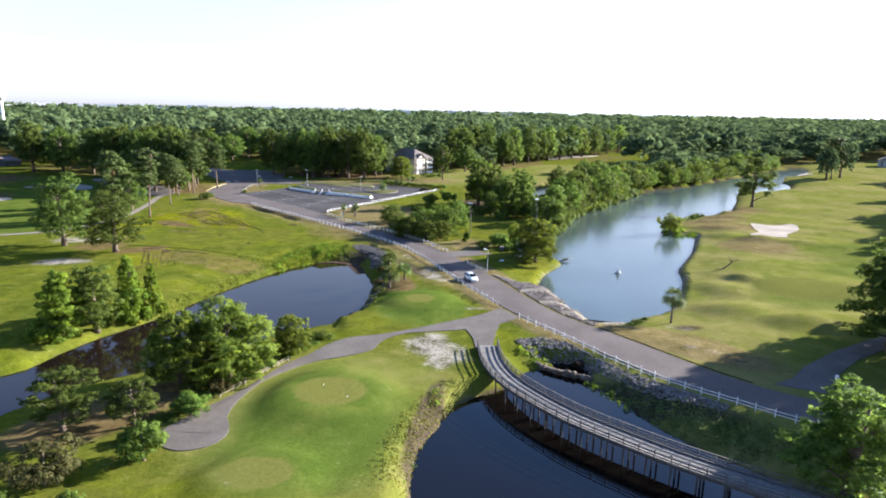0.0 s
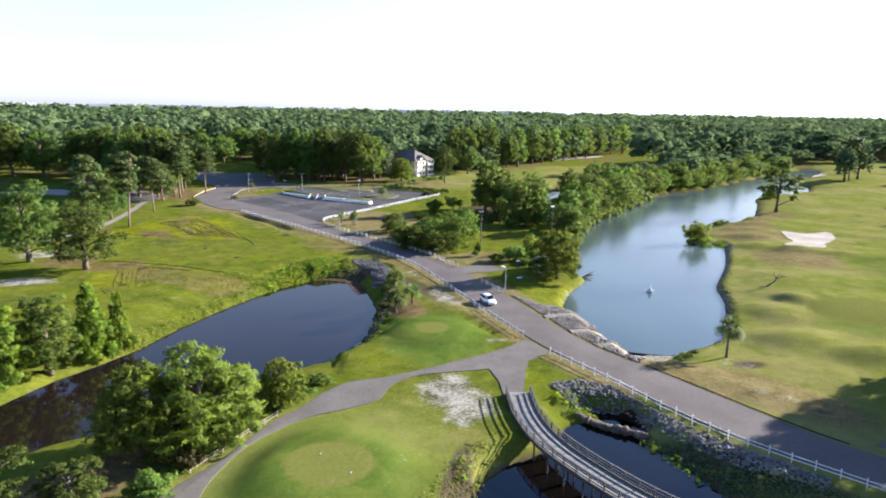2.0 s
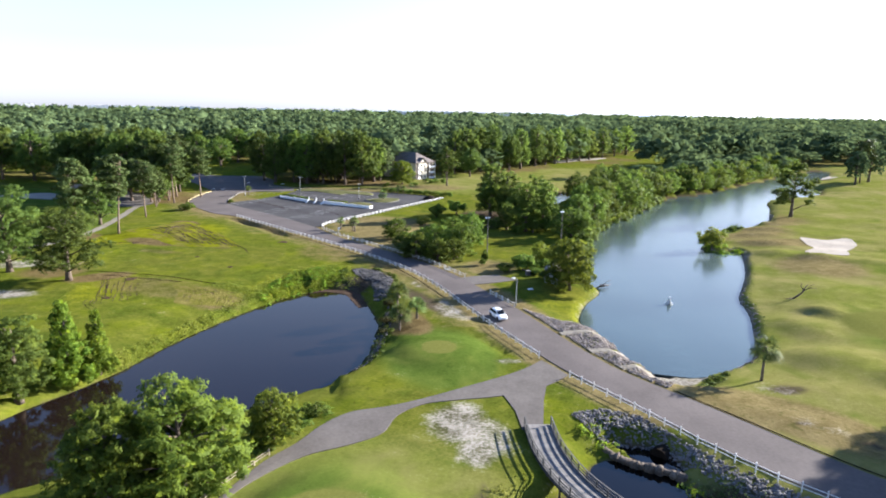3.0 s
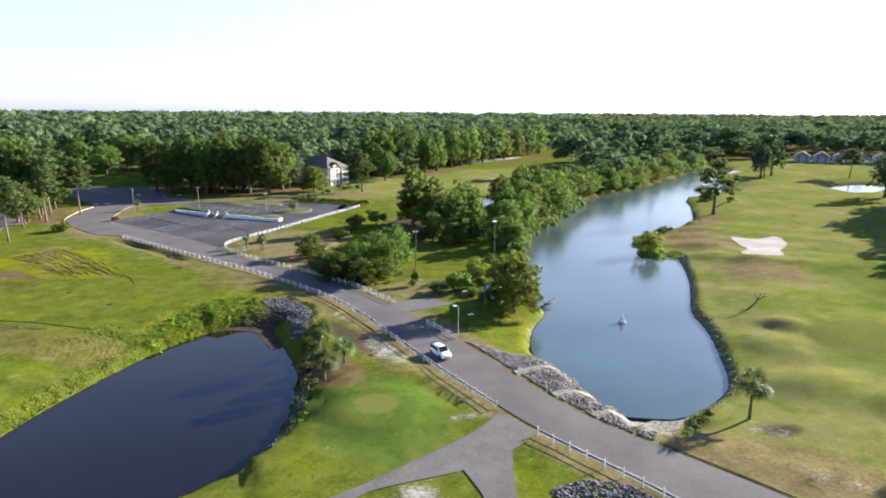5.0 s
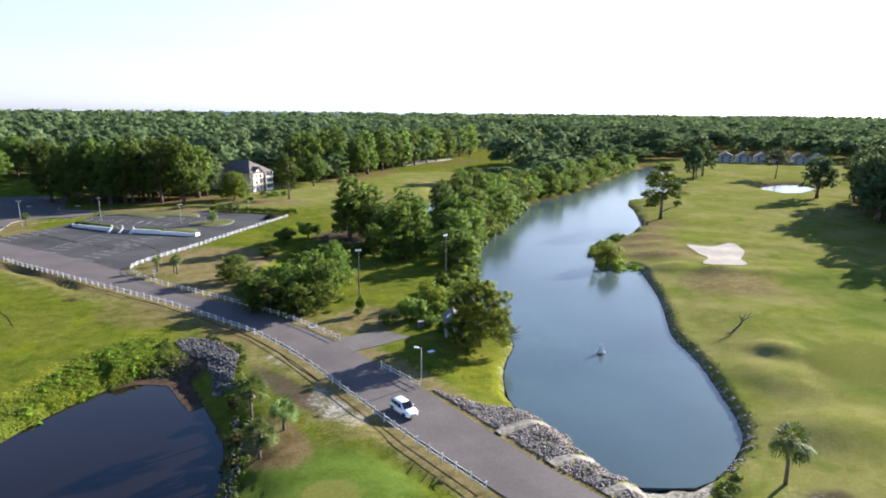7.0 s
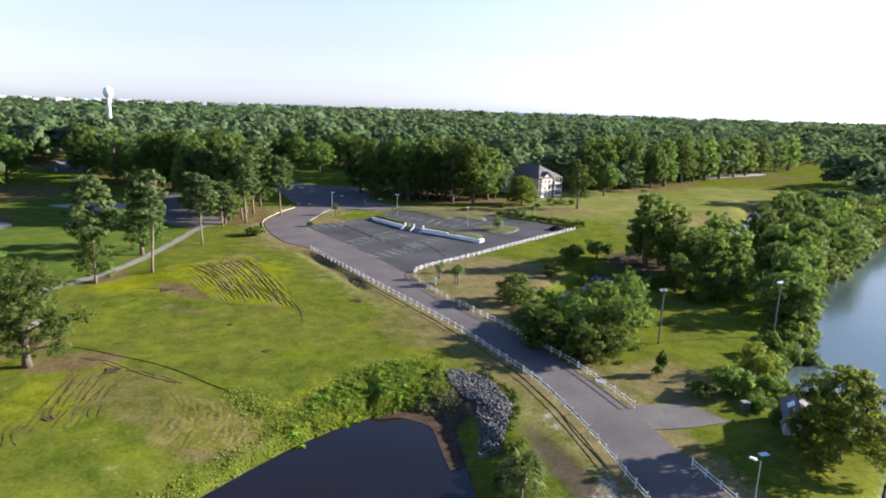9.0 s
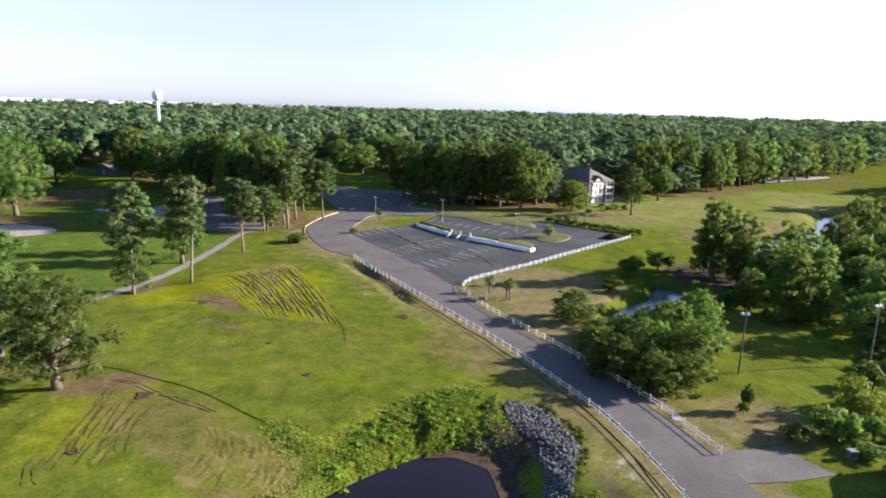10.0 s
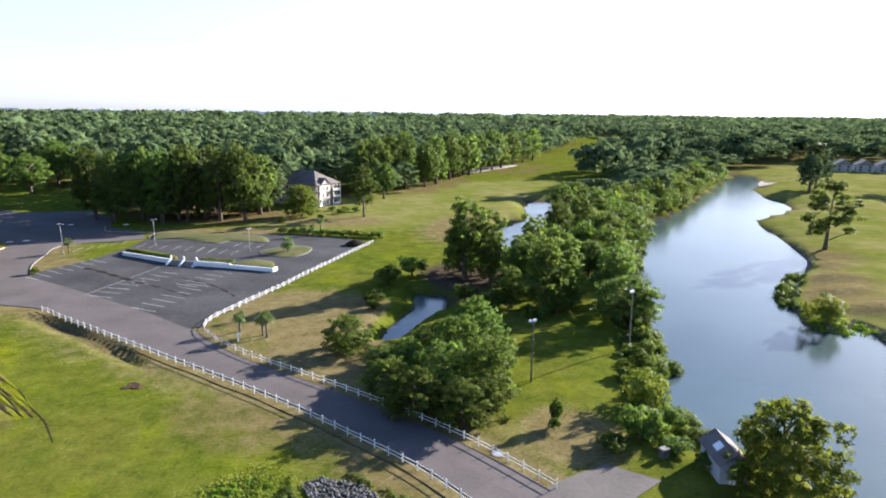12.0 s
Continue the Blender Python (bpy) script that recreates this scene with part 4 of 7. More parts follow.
# oaks and bank trees
plant("cedar", -106.5, 167.3, 19.5, 18, "large dark green oak on the grass", seed=0)
plant("cedar", -88.8, 160.7, 16.0, 17, "broad oak with a full dark crown", seed=1)
plant("cypress", -66.0, 100.8, 11.8, 11, "bright green cypress on the pond bank", seed=0, group="bank trees")
plant("tall", -62.8, 105.5, 12.4, 10, "grey-green tree among the bank trees", seed=2, group="bank trees")
plant("cypress", -59.8, 112.0, 12.6, 8.5, "tall bright cypress on the pond bank", seed=1, group="bank trees")
plant("cypress", -57.4, 115.8, 10.2, 5.4, "slim cypress at the water's edge", seed=2, group="bank trees")
plant("shade", -31.2, 83.8, 11.6, 13.6, "spreading light green oak beside the cart path", seed=0)
plant("shade", -37.0, 81.0, 10.7, 10, "oak leaning over the pond bank", seed=2)
plant("shade", -24.9, 94.2, 6.5, 6.2, "small round tree beside the cart path", seed=1)
plant("open", -45.4, 67.7, 7.6, 10, "low grey-green tree on the bank", seed=1)
plant("open", -37.5, 69.3, 6.2, 7.4, "small leaning tree above bushes", seed=2)
plant("bush", -33.0, 62.2, 4.2, 6.0, "round green shrub beside the cart path", "bush", 0)
plant("heath", -40.5, 57.0, 4.8, 6.6, "dark reddish green shrub on the bank", "bush", 1)
plant("bush", -32.2, 73.1, 2.6, 5.4, "low leafy shrub along the path", "bush", 2)
plant("heath", -31.1, 79.0, 2.6, 3.8, "small dark shrub under the oak", "bush", 0)
plant("bush", -36.0, 66.0, 1.8, 3.2, "small green shrub near the path", "bush", 1)
plant("bush", -42, 50.5, 3.0, 5.0, "yellow-green shrub on the bank", "bush", 2)
plant("bush", -35.5, 52.0, 2.6, 3.6, "yellow-green shrub on the bank", "bush", 0)
plant("bush", -21.5, 101.5, 1.5, 4.0, "low shrubs beside the path bend", "bush", 1)
plant("bush", -26.5, 99.0, 1.6, 4.2, "low shrubs beside the pond", "bush", 2)
plant("tall", 74.5, 102.5, 19.4, 17, "large dark oak beside the side path", seed=1)
plant("tall", 43.0, 61.0, 13.8, 13.5, "light green tree beside the bridge", seed=2)
plant("shade", 22.0, 164.3, 11.8, 11.8, "round dense tree at the lake shore", seed=1)
plant("open", 129.6, 278, 20.5, 18.5, "lone spreading oak at the lake edge", seed=0)
plant("willow", 74.3, 216.3, 5.6, 9.5, "rounded willow on a spit in the lake", "bush", 1)
plant("willow", 18.8, 187.5, 6.0, 7.2, "yellow-green bush near the shore", "bush", 0)
plant("bush", 13.2, 179, 4.8, 6.8, "overgrown shrub near the lake", "bush", 1)
plant("bush", 3.3, 182.8, 1.8, 1.9, "low clipped shrub on the lawn", "bush", 2)
plant("bush", 3.9, 184.0, 3.9, 2.1, "upright dark shrub on the lawn", "bush", 0)
for i, (x, y, h, w) in enumerate([(8.5, 176.5, 2.2, 4.5), (16, 175.6, 2.0, 5), (18.5, 181.0, 3, 5), (21.5, 177.5, 1.6, 5), (22.2, 192, 4.5, 5), (24.5, 199, 4, 5), (28.5, 206, 3, 4.2), (31.5, 212.5, 3.4, 4.4), (17, 171, 1.8, 3)]):
    plant("bush", x, y, h, w, "tangled green shrub along the shore", "bush", i, group="shore shrubs")

# thicket beside the road and taller trees behind it
for i, (x, y, h, w) in enumerate([(-14.0, 190.5, 6.6, 9), (-8.0, 186.8, 6.2, 8.5), (-4.0, 189, 6.0, 7), (-16.6, 197, 5.6, 8), (-9.0, 195.5, 8.4, 9.5), (-2.0, 195.5, 9.2, 8.5), (-13, 204, 5.6, 8.5), (-4.5, 204.5, 9.0, 9),
                                  (1.0, 207, 8.5, 8), (-9, 210, 5.6, 7), (-21.5, 215.5, 6.2, 9.5), (-16.5, 207, 3.6, 6), (0.5, 215, 8.6, 8.5)]):
    plant("thicket", x, y, h, w, "dense leafy thicket tree near the white fence", "tree", i, group="roadside thicket")
for i, (x, y, h, w) in enumerate([(9.4, 259, 20, 13), (14, 252, 12, 9), (19.5, 231, 16, 11), (13.5, 234, 9, 8), (25.5, 235, 14.5, 10.5), (18, 243, 14, 11), (28, 247, 15, 10), (10, 266, 13, 10), (26, 256, 16, 11), (16, 262, 17, 12)]):
    plant("tall", x, y, h, w * 0.98, "tall feathery green tree between brook and lake", seed=i, group="trees between brook and lake")
for i, (x, y, h, w) in enumerate([(-10.4, 255.5, 5.0, 7.5), (-14.2, 243, 3.2, 5.5), (-3, 263.5, 5.0, 8.5), (-15, 238, 2.0, 3.6), (16.5, 226.6, 3.6, 5.5), (21.5, 228.5, 4.2, 6), (26, 231.5, 4.5, 6), (10, 235, 4.5, 7), (5, 240, 3.6, 6)]):
    plant("bush", x, y, h, w, "dark shrub beside the brook", "bush", i, group="brook shrubs")

# trees east of the fairway and beside the side path
for i, (x, y, h, w) in enumerate([(178, 209, 23, 19), (190, 226, 25, 17), (204, 241, 24, 17), (217, 258, 27, 18), (229, 277, 24, 16), (240, 297, 22, 15), (235, 313, 20, 16), (166, 190, 20, 16), (237, 408, 26, 15), (247, 416, 24, 15), (230, 401, 20, 13), (286, 398, 18, 17)]):
    plant("pine" if i % 3 == 2 else "wood", x, y, h, w, "tall dark tree at the fairway edge", seed=i, fine=False, group="fairway trees")
# added oaks, mostly out of view, set to cast shade over road and bank
for i, (x, y, h, w) in enumerate([(89.5, 115, 20.5, 17), (83, 104, 19.5, 15.5), (77, 94, 17, 15), (71, 86, 16, 14), (66, 78, 15, 12)]):
    plant("tall", x, y, h, w, "tall dark oak added mostly out of view to shade the road", seed=i, group="oaks shading the road")

# dense row before the woods by the forecourt
for i, (x, y, h, w) in enumerate([(-105, 363, 26, 17), (-97, 356, 25, 16), (-88, 359, 27, 17), (-80, 353, 26, 15), (-72, 356, 27.6, 16), (-60, 352, 26.5, 17), (-51.4, 352.5, 28, 17), (-47.2, 367, 23, 17), (-66, 367, 27, 17)]):
    plant(("oak", "cedar", "oak", "tall")[i % 4], x, y, h, w, "large dark tree shading the forecourt", seed=i, group="forecourt trees")
for i, (x, y, h, w) in enumerate([(5.4, 404.3, 16.7, 13.5), (13, 438, 28, 17), (21, 443, 29.5, 18), (32.6, 450, 23.5, 15.5), (41, 462, 27, 17), (54, 486, 28, 18), (63, 499, 24, 16), (72, 510, 27, 17), (84, 527, 25, 16), (97, 545, 28, 18), (108, 560, 24, 16), (124, 583, 26, 17), (140, 606, 25, 17), (156, 628, 27, 18), (-4, 421, 26, 18), (3, 428, 28, 17)]):
    plant(("oak", "tall", "cedar")[i % 3], x, y, h, w, "tall broad tree at the fairway's woodland edge", seed=i, fine=i < 6, group="fairway woodland edge")

# pines by the lawn
for i, (x, y, h, w) in enumerate([(-111.6, 244.2, 20.4, 9.5), (-104.4, 211.9, 24, 10), (-110.6, 201.4, 24, 10), (-116.3, 278, 24, 11), (-121, 284, 26, 12), (-126, 279, 25, 12), (-112.5, 296, 22, 10), (-131, 290, 25, 12),
                                  (-123, 296, 27, 12), (-119, 268, 15, 8), (-136, 283, 24, 11)]):
    plant("pine", x, y, h, w * 1.2, "tall pine with a bare straight trunk", seed=i, group="pines by the lawn")
for i, (x, y, h, w) in enumerate([(-140.5, 304, 27, 16), (-124, 281, 28, 15), (-126, 296, 26, 15), (-135, 281, 27.5, 16), (-128.5, 312, 20, 13), (-133, 293, 29, 16), (-145, 294, 25, 15), (-121, 273, 16, 10), (-148, 312, 24, 16), (-190, 340, 25, 19), (-179, 337, 27, 19), (-168, 331, 26, 18), (-158, 325, 27, 18), (-151, 320, 28, 17), (-160, 338, 28, 19), (-140, 318, 27, 17)]):
    plant("oak", x, y, h, w, "tall full-crowned tree among the pines", seed=i, group="full-crowned trees by the lawn")
for i, (x, y, h, w) in enumerate([(-213, 266, 27, 22), (-224, 258, 24, 20), (-268, 337, 22, 19), (-234, 347, 28, 20), (-215, 343, 25, 18), (-199, 344, 25, 18), (-183, 338, 24, 17), (-168, 346, 22, 16), (-157, 443, 19, 18), (-155, 471, 24, 18), (-198, 507, 21, 18), (-151, 487, 22, 16), (-213, 499, 20, 20), (-176, 455, 20, 17), (-280, 330, 24, 18)]):
    plant("oak", x, y, h, w, "broad dark tree at the edge of the lawn", seed=i, fine=False, group="trees at the lawn's edge")
plant("cedar", -118.6, 227.8, 16.5, 13.5, "dense dark pine beside the sandy path", seed=3)
plant("cedar", -111.6, 202.6, 12.5, 8.5, "young dense conifer against a pine trunk", seed=4)
plant("bush", -103.6, 260.5, 3.4, 7.0, "clipped dark bush at the road bend", "bush", 1)
plant("bush", -94.2, 279.5, 1.8, 2.6, "small bush on the grass island", "bush", 2)

# woodland: each near tree a thing, the far woods one mass
def scatter(spacing, near, far, seed):
    rng = np.random.default_rng(seed)
    gx, gy = np.meshgrid(np.arange(-far * 1.1, far * 1.1, spacing), np.arange(-150, far + 100, spacing))
    x, y = gx.ravel() + rng.uniform(-0.42, 0.42, gx.size) * spacing, gy.ravel() + rng.uniform(-0.42, 0.42, gx.size) * spacing
    d = np.hypot(x, y - 60)
    ok = (d >= near) & (d < far) & (np.abs(np.arctan2(x, y - 20)) < (1.15 if far < 400 else 1.0))
    x, y = x[ok], y[ok]
    ok = in_woods(x, y)
    return x[ok], y[ok]


def lakeside(x, y):
    return 42 < y < 560 and abs(x - np.interp(y, [230, 290, 340, 415, 514], [37, 62, 95, 165, 260])) < 45


belt = spline([(36, 222), (40, 233), (50, 258), (73, 297), (100, 341), (129, 366), (175, 418), (245, 495)], 7.5)
for i, (x, y) in enumerate(belt):
    r = random.Random(i + 900)
    for k in range(1 if y < 262 else 2):
        off = -1.5 - 7.5 * k + r.uniform(-1.5, 1.5)
        plant("thicket", x + 0.85 * off, y - 0.5 * off, (r.uniform(6.5, 11) if y > 245 else r.uniform(5, 7)) + 2 * k, r.uniform(8.5, 11.5) if y > 245 else r.uniform(6, 8), "leafy green tree leaning over the lake shore", seed=i + k, fine=y < 262, group="lake shore trees")
x_near, y_near = scatter(11.0, 0, 330, 5)
for i, (x, y) in enumerate(zip(x_near, y_near)):
    r = random.Random(i)
    if lakeside(x, y):
        kind, h, w, label = "oak", r.uniform(8.5, 14), r.uniform(9, 13), "leafy green tree on the lake bank"
    elif r.random() < 0.25:
        kind, h, w, label = "pine", r.uniform(22, 28), r.uniform(10, 13), "tall pine at the woodland edge"
    else:
        kind, h, w, label = "wood", r.uniform(18, 26), r.uniform(12, 16), "dark broadleaf tree at the woodland edge"
    plant(kind, float(x), float(y), h, w, label, seed=i, fine=False, group="woodland edge")


def far_woods():
    rng = np.random.default_rng(11)
    masses = []
    for spacing, near, far, cards, size in ((15.5, 330, 620, 190, 1.75), (19, 620, 1100, 70, 3.0), (26, 1100, 2000, 28, 6.0), (48, 2000, 3600, 14, 13.0)):
        stock = []
        for k in range(7):
            shape = pine_lobes if k > 4 else oak_lobes
            lobes = shape(20.0, 15.0 * max(1.0, spacing / 15.0), np.random.default_rng(k), 0.3 if k < 5 else 0.55, 11)
            stock.append(cloud(lobes, cards, size, np.random.default_rng(k + 50), 0.15, 0.0, 0.15))
        x, y = scatter(spacing, near, far, int(spacing))
        which = rng.integers(0, 7, len(x))
        for k in range(7):
            q, nm = stock[k]
            sel = which == k
            px, py = x[sel], y[sel]
            lump = 1 + 0.22 * np.sin(px * 0.031 + 2 * np.sin(py * 0.017)) * np.sin(py * 0.027)
            s, hz, a = rng.uniform(0.85, 1.75, len(px)) * lump, rng.uniform(*((0.62, 1.28) if near < 600 else (0.8, 1.05)), len(px)) * lump, rng.uniform(0, 6.28, len(px))
            lakes = np.array([lakeside(u, v) for u, v in zip(px, py)], bool) if len(px) else np.zeros(0, bool)
            hz = np.where(lakes, hz * 0.6, hz)
            c, si = np.cos(a)[:, None, None], np.sin(a)[:, None, None]
            gx = (q[None, :, :, 0] * c - q[None, :, :, 1] * si) * s[:, None, None] + px[:, None, None]
            gy = (q[None, :, :, 0] * si + q[None, :, :, 1] * c) * s[:, None, None] + py[:, None, None]
            gz = q[None, :, :, 2] * hz[:, None, None]
            nx, ny = nm[None, :, :, 0] * c - nm[None, :, :, 1] * si, nm[None, :, :, 0] * si + nm[None, :, :, 1] * c
            nz = np.broadcast_to(nm[None, :, :, 2], nx.shape)
            masses.append((np.stack([gx, gy, gz], -1).reshape(-1, 4, 3), np.stack([nx, ny, nz], -1).reshape(-1, 4, 3)))
    quads, normals = np.concatenate([m[0] for m in masses]), np.concatenate([m[1] for m in masses])
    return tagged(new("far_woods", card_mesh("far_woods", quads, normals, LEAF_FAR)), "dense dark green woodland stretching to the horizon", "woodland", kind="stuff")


far_woods()

# ---- fences ----
def rail_fence(name, path, label, spacing=2.4, tall=1.15, rails=(0.45, 0.9), material=FENCE_PAINT, thick=0.11):
    pts = spline(path, spacing)
    root = thing(name, label, "fence", (*pts[0], 0.0))
    ox, oy = pts[0]
    post = mesh_of("post", Build().box((0, 0, tall / 2 - 0.15), (thick, thick, tall + 0.3)).box((0, 0, tall + 0.03), (thick * 1.35, thick * 1.35, 0.06), 0, 0.6), material)
    rail = mesh_of("rail", Build().box((0.5, 0, 0), (1.0, 0.04, 0.085)), material)
    for i, (x, y) in enumerate(pts):
        z = at_ground(x, y)
        p = part("post", post, material, root)
        if i + 1 < len(pts):
            x2, y2 = pts[i + 1]
            z2 = at_ground(x2, y2)
            yaw, run = math.atan2(y2 - y, x2 - x), math.hypot(x2 - x, y2 - y)
            for h in rails:
                r = part("rail", rail, material, root)
                r.location, r.rotation_euler, r.scale = (x - ox, y - oy, z + h), (0, -math.atan2(z2 - z, run), yaw), (run, 1, 1)
        p.location, p.rotation_euler = (x - ox, y - oy, z), (0, 0, yaw)
    return root


rail_fence("road_fence", [(-80.8, 248), (-62.2, 228.4), (-47.1, 212.8), (-32.4, 197.4), (-24.1, 187.5), (-17.8, 179.6), (-13.6, 173.4), (-7.7, 162), (-1.7, 147.6), (3.5, 135.3), (9.7, 122)],
           "long white two-rail fence beside the road and pond")
rail_fence("lot_fence", [(-1.3, 170.4), (-10, 184.3), (-23.6, 200.4), (-36.9, 214.6), (-43.9, 223.8), (-47.0, 230), (-46.6, 236), (-41.7, 245.2), (-34.2, 258.1), (-26.4, 273.1), (-8.9, 305.1)],
           "white two-rail fence curving round the parking lot")
rail_fence("lamp_fence", [(3.9, 156.9), (8.2, 148.4)], "short white fence beside the street lamp")
rail_fence("creek_fence", [(13.2, 114.5), (20.2, 104.2), (27.3, 93.5), (33.5, 85.8), (39.4, 80.4), (46, 74.9), (58, 67.3), (70, 61)], "white two-rail fence above the creek bank")
rail_fence("wooden_fence", [(-24.6, 91.2), (-27, 86.2), (-28.6, 82.2), (-30.4, 78.2)], "low weathered timber fence beside the cart path", 2.2, 0.8, (0.35, 0.68), PALE_WOOD, 0.12)


# ---- cart bridge ----
def cart_bridge():
    left = spline([(4.9, 99.2), (5.3, 92.8), (6.9, 86.5), (9.9, 80.7), (15, 73.8), (20.8, 68.2), (26, 63.7), (33, 58.7), (42, 53)], 0.24)
    n = len(left)
    right = []
    for i, (x, y) in enumerate(left):
        p, q = left[max(0, i - 3)], left[min(n - 1, i + 3)]
        k = 3.3 / math.dist(p, q)
        right.append((x - (q[1] - p[1]) * k, y + (q[0] - p[0]) * k))
    pick = lambda s, i: s[round(i * (len(s) - 1) / (n - 1))]
    root = thing("cart_bridge", "weathered grey timber cart bridge curving over the creek", "bridge", (0, 0, 0))
    deck = 0.28
    plank = mesh_of("plank", Build().box((0.5, 0, 0), (1.0, 0.21, 0.06)), TIMBER)
    for i in range(n):
        (ax, ay), (bx, by) = pick(left, i), pick(right, i)
        p = part("plank", plank, TIMBER, root)
        p.location, p.rotation_euler, p.scale = (ax, ay, deck - 0.03), (0, 0, math.atan2(by - ay, bx - ax)), (math.hypot(bx - ax, by - ay), 1, 1)
    post = mesh_of("rail_post", Build().box((0, 0, 0.45), (0.12, 0.12, 1.5)), BACKLIT_TIMBER)
    rail = mesh_of("rail", Build().box((0.5, 0, 0), (1.0, 0.05, 0.14)), BACKLIT_TIMBER)
    cap = mesh_of("rail_cap", Build().box((0.5, 0, 0), (1.0, 0.16, 0.05)), BACKLIT_TIMBER)
    curb = mesh_of("curb_beam", Build().box((0.5, 0, 0), (1.0, 0.14, 0.16)), BACKLIT_TIMBER)
    girder = mesh_of("girder", Build().box((0.5, 0, 0), (1.0, 0.16, 0.2)), PILE)
    pile = mesh_of("piling", Build().lathe([(0.105, -4.2), (0.115, 0.0)], 9), PILE)
    beam = mesh_of("cross_beam", Build().box((0.5, 0, 0), (1.0, 0.16, 0.2)), PILE)
    k = 8

    def span(mesh, name, a, b, z):
        o = part(name, mesh, TIMBER, root)
        o.location, o.rotation_euler, o.scale = (*a, z), (0, 0, math.atan2(b[1] - a[1], b[0] - a[0])), (math.dist(a, b), 1, 1)
    for side in (left, right):
        for i in range(0, n - k, k):
            a, b = pick(side, i), pick(side, min(i + k, n - 1))
            p = part("rail_post", post, TIMBER, root)
            p.location = (*a, deck - 0.05)
            p.rotation_euler = (0, 0, math.atan2(b[1] - a[1], b[0] - a[0]))
            span(rail, "rail", a, b, deck + 0.38)
            span(rail, "rail", a, b, deck + 0.72)
            span(cap, "rail_cap", a, b, deck + 1.16)
            span(curb, "curb_beam", a, b, deck + 0.1)
            span(girder, "girder", a, b, deck - 0.18)
    for i in range(k, n - k, 12):
        a, b = pick(left, i), pick(right, i)
        span(beam, "cross_beam", a, b, deck - 0.4)
        for t in (0.03, 0.5, 0.97):
            p = part("piling", pile, PILE, root)
            p.location = (a[0] + (b[0] - a[0]) * t, a[1] + (b[1] - a[1]) * t, deck - 0.4)
    return root


cart_bridge()


# ---- stones ----
def stones(name, label, spots, low, high, seed, material=ROCK, lift=0.05):
    """Tumbled stones as one mass."""
    rng = np.random.default_rng(seed)
    g = (1 + 5 ** 0.5) / 2
    base = np.array([(-1, g, 0), (1, g, 0), (-1, -g, 0), (1, -g, 0), (0, -1, g), (0, 1, g), (0, -1, -g), (0, 1, -g), (g, 0, -1), (g, 0, 1), (-g, 0, -1), (-g, 0, 1)]) / 1.9
    tri = [(0, 11, 5), (0, 5, 1), (0, 1, 7), (0, 7, 10), (0, 10, 11), (1, 5, 9), (5, 11, 4), (11, 10, 2), (10, 7, 6), (7, 1, 8), (3, 9, 4), (3, 4, 2), (3, 2, 6), (3, 6, 8), (3, 8, 9), (4, 9, 5), (2, 4, 11), (6, 2, 10), (8, 6, 7), (9, 8, 1)]
    b = Build()
    xs, ys = np.array([s[0] for s in spots]), np.array([s[1] for s in spots])
    zs = height(xs, ys)
    for x, y, z in zip(xs, ys, zs):
        s = rng.uniform(low, high)
        v = base * s * 0.5 * rng.uniform(0.65, 1.25, (12, 1)) * rng.uniform(0.7, 1.3, (1, 3))
        a = rng.uniform(0, 6.28)
        rot = np.array([[math.cos(a), -math.sin(a), 0], [math.sin(a), math.cos(a), 0], [0, 0, 0.8]])
        b.add(v @ rot.T + (x, y, z + lift + rng.uniform(0, 0.25) * s), tri)
    return solid(name, b, material, label, "rocks", kind="stuff")


def strewn(poly, count, seed, avoid=()):
    rng = np.random.default_rng(seed)
    p = np.array(poly)
    x = rng.uniform(p[:, 0].min(), p[:, 0].max(), count * 8)
    y = rng.uniform(p[:, 1].min(), p[:, 1].max(), count * 8)
    ok = inside(x, y, poly)
    for (ax, ay), (bx, by), w in avoid:
        ok &= line_distance(x, y, [(ax, ay), (bx, by)]) > w
    return list(zip(x[ok][:count], y[ok][:count]))


FLUMES = [((15.3, 133.4), (22.5, 136), 0.8), ((18.9, 125.2), (25, 127.2), 0.9), ((22.2, 118.6), (27.4, 121), 0.8)]
stones("causeway_riprap", "grey broken stones between road and lake", strewn([(9.8, 147.6), (15.3, 133.8), (19, 124.2), (22.8, 117), (26.8, 111.6), (28.4, 113.6), (27.4, 116.5), (26.0, 122.5), (24.6, 132), (21.8, 138), (14.5, 142.6)], 4200, 1, FLUMES), 0.14, 0.38, 1)
stones("pond_riprap", "grey stones round the pond culvert, coloured darker for shade", strewn([(-28.7, 175.8), (-26.5, 177.2), (-21.9, 174.4), (-17.9, 167.2), (-18, 160), (-18, 155), (-20.7, 154.4), (-21.1, 159.2), (-22.0, 162.8), (-22.5, 166.9), (-25.0, 169.1), (-27.1, 171.5)], 1900, 2), 0.2, 0.5, 2, SHADED_ROCK, 0.06)
stones("creek_riprap", "pale grey stones on the creek bank", strewn([(11.2, 103), (15.7, 104.6), (20.3, 102.8), (27.2, 92.6), (33.0, 85.4), (38.5, 80), (37, 78), (31.0, 82.4), (25.5, 89.3), (22.5, 94.2), (17.5, 97.5), (14, 98.5)], 2000, 3), 0.16, 0.45, 3, CREEK_ROCK)
stones("shore_stones", "small stones along the pond edge", strewn([(-17.2, 150), (-15.6, 141), (-16, 126), (-18.3, 116), (-20, 114.5), (-18, 122), (-17.6, 140)], 420, 4), 0.15, 0.45, 4, SHADED_ROCK)
edge = [p for p in LAKE if p[0] - 0.45 * (p[1] - 120) > 18 and 122.5 < p[1] < 290]
rng = np.random.default_rng(17)
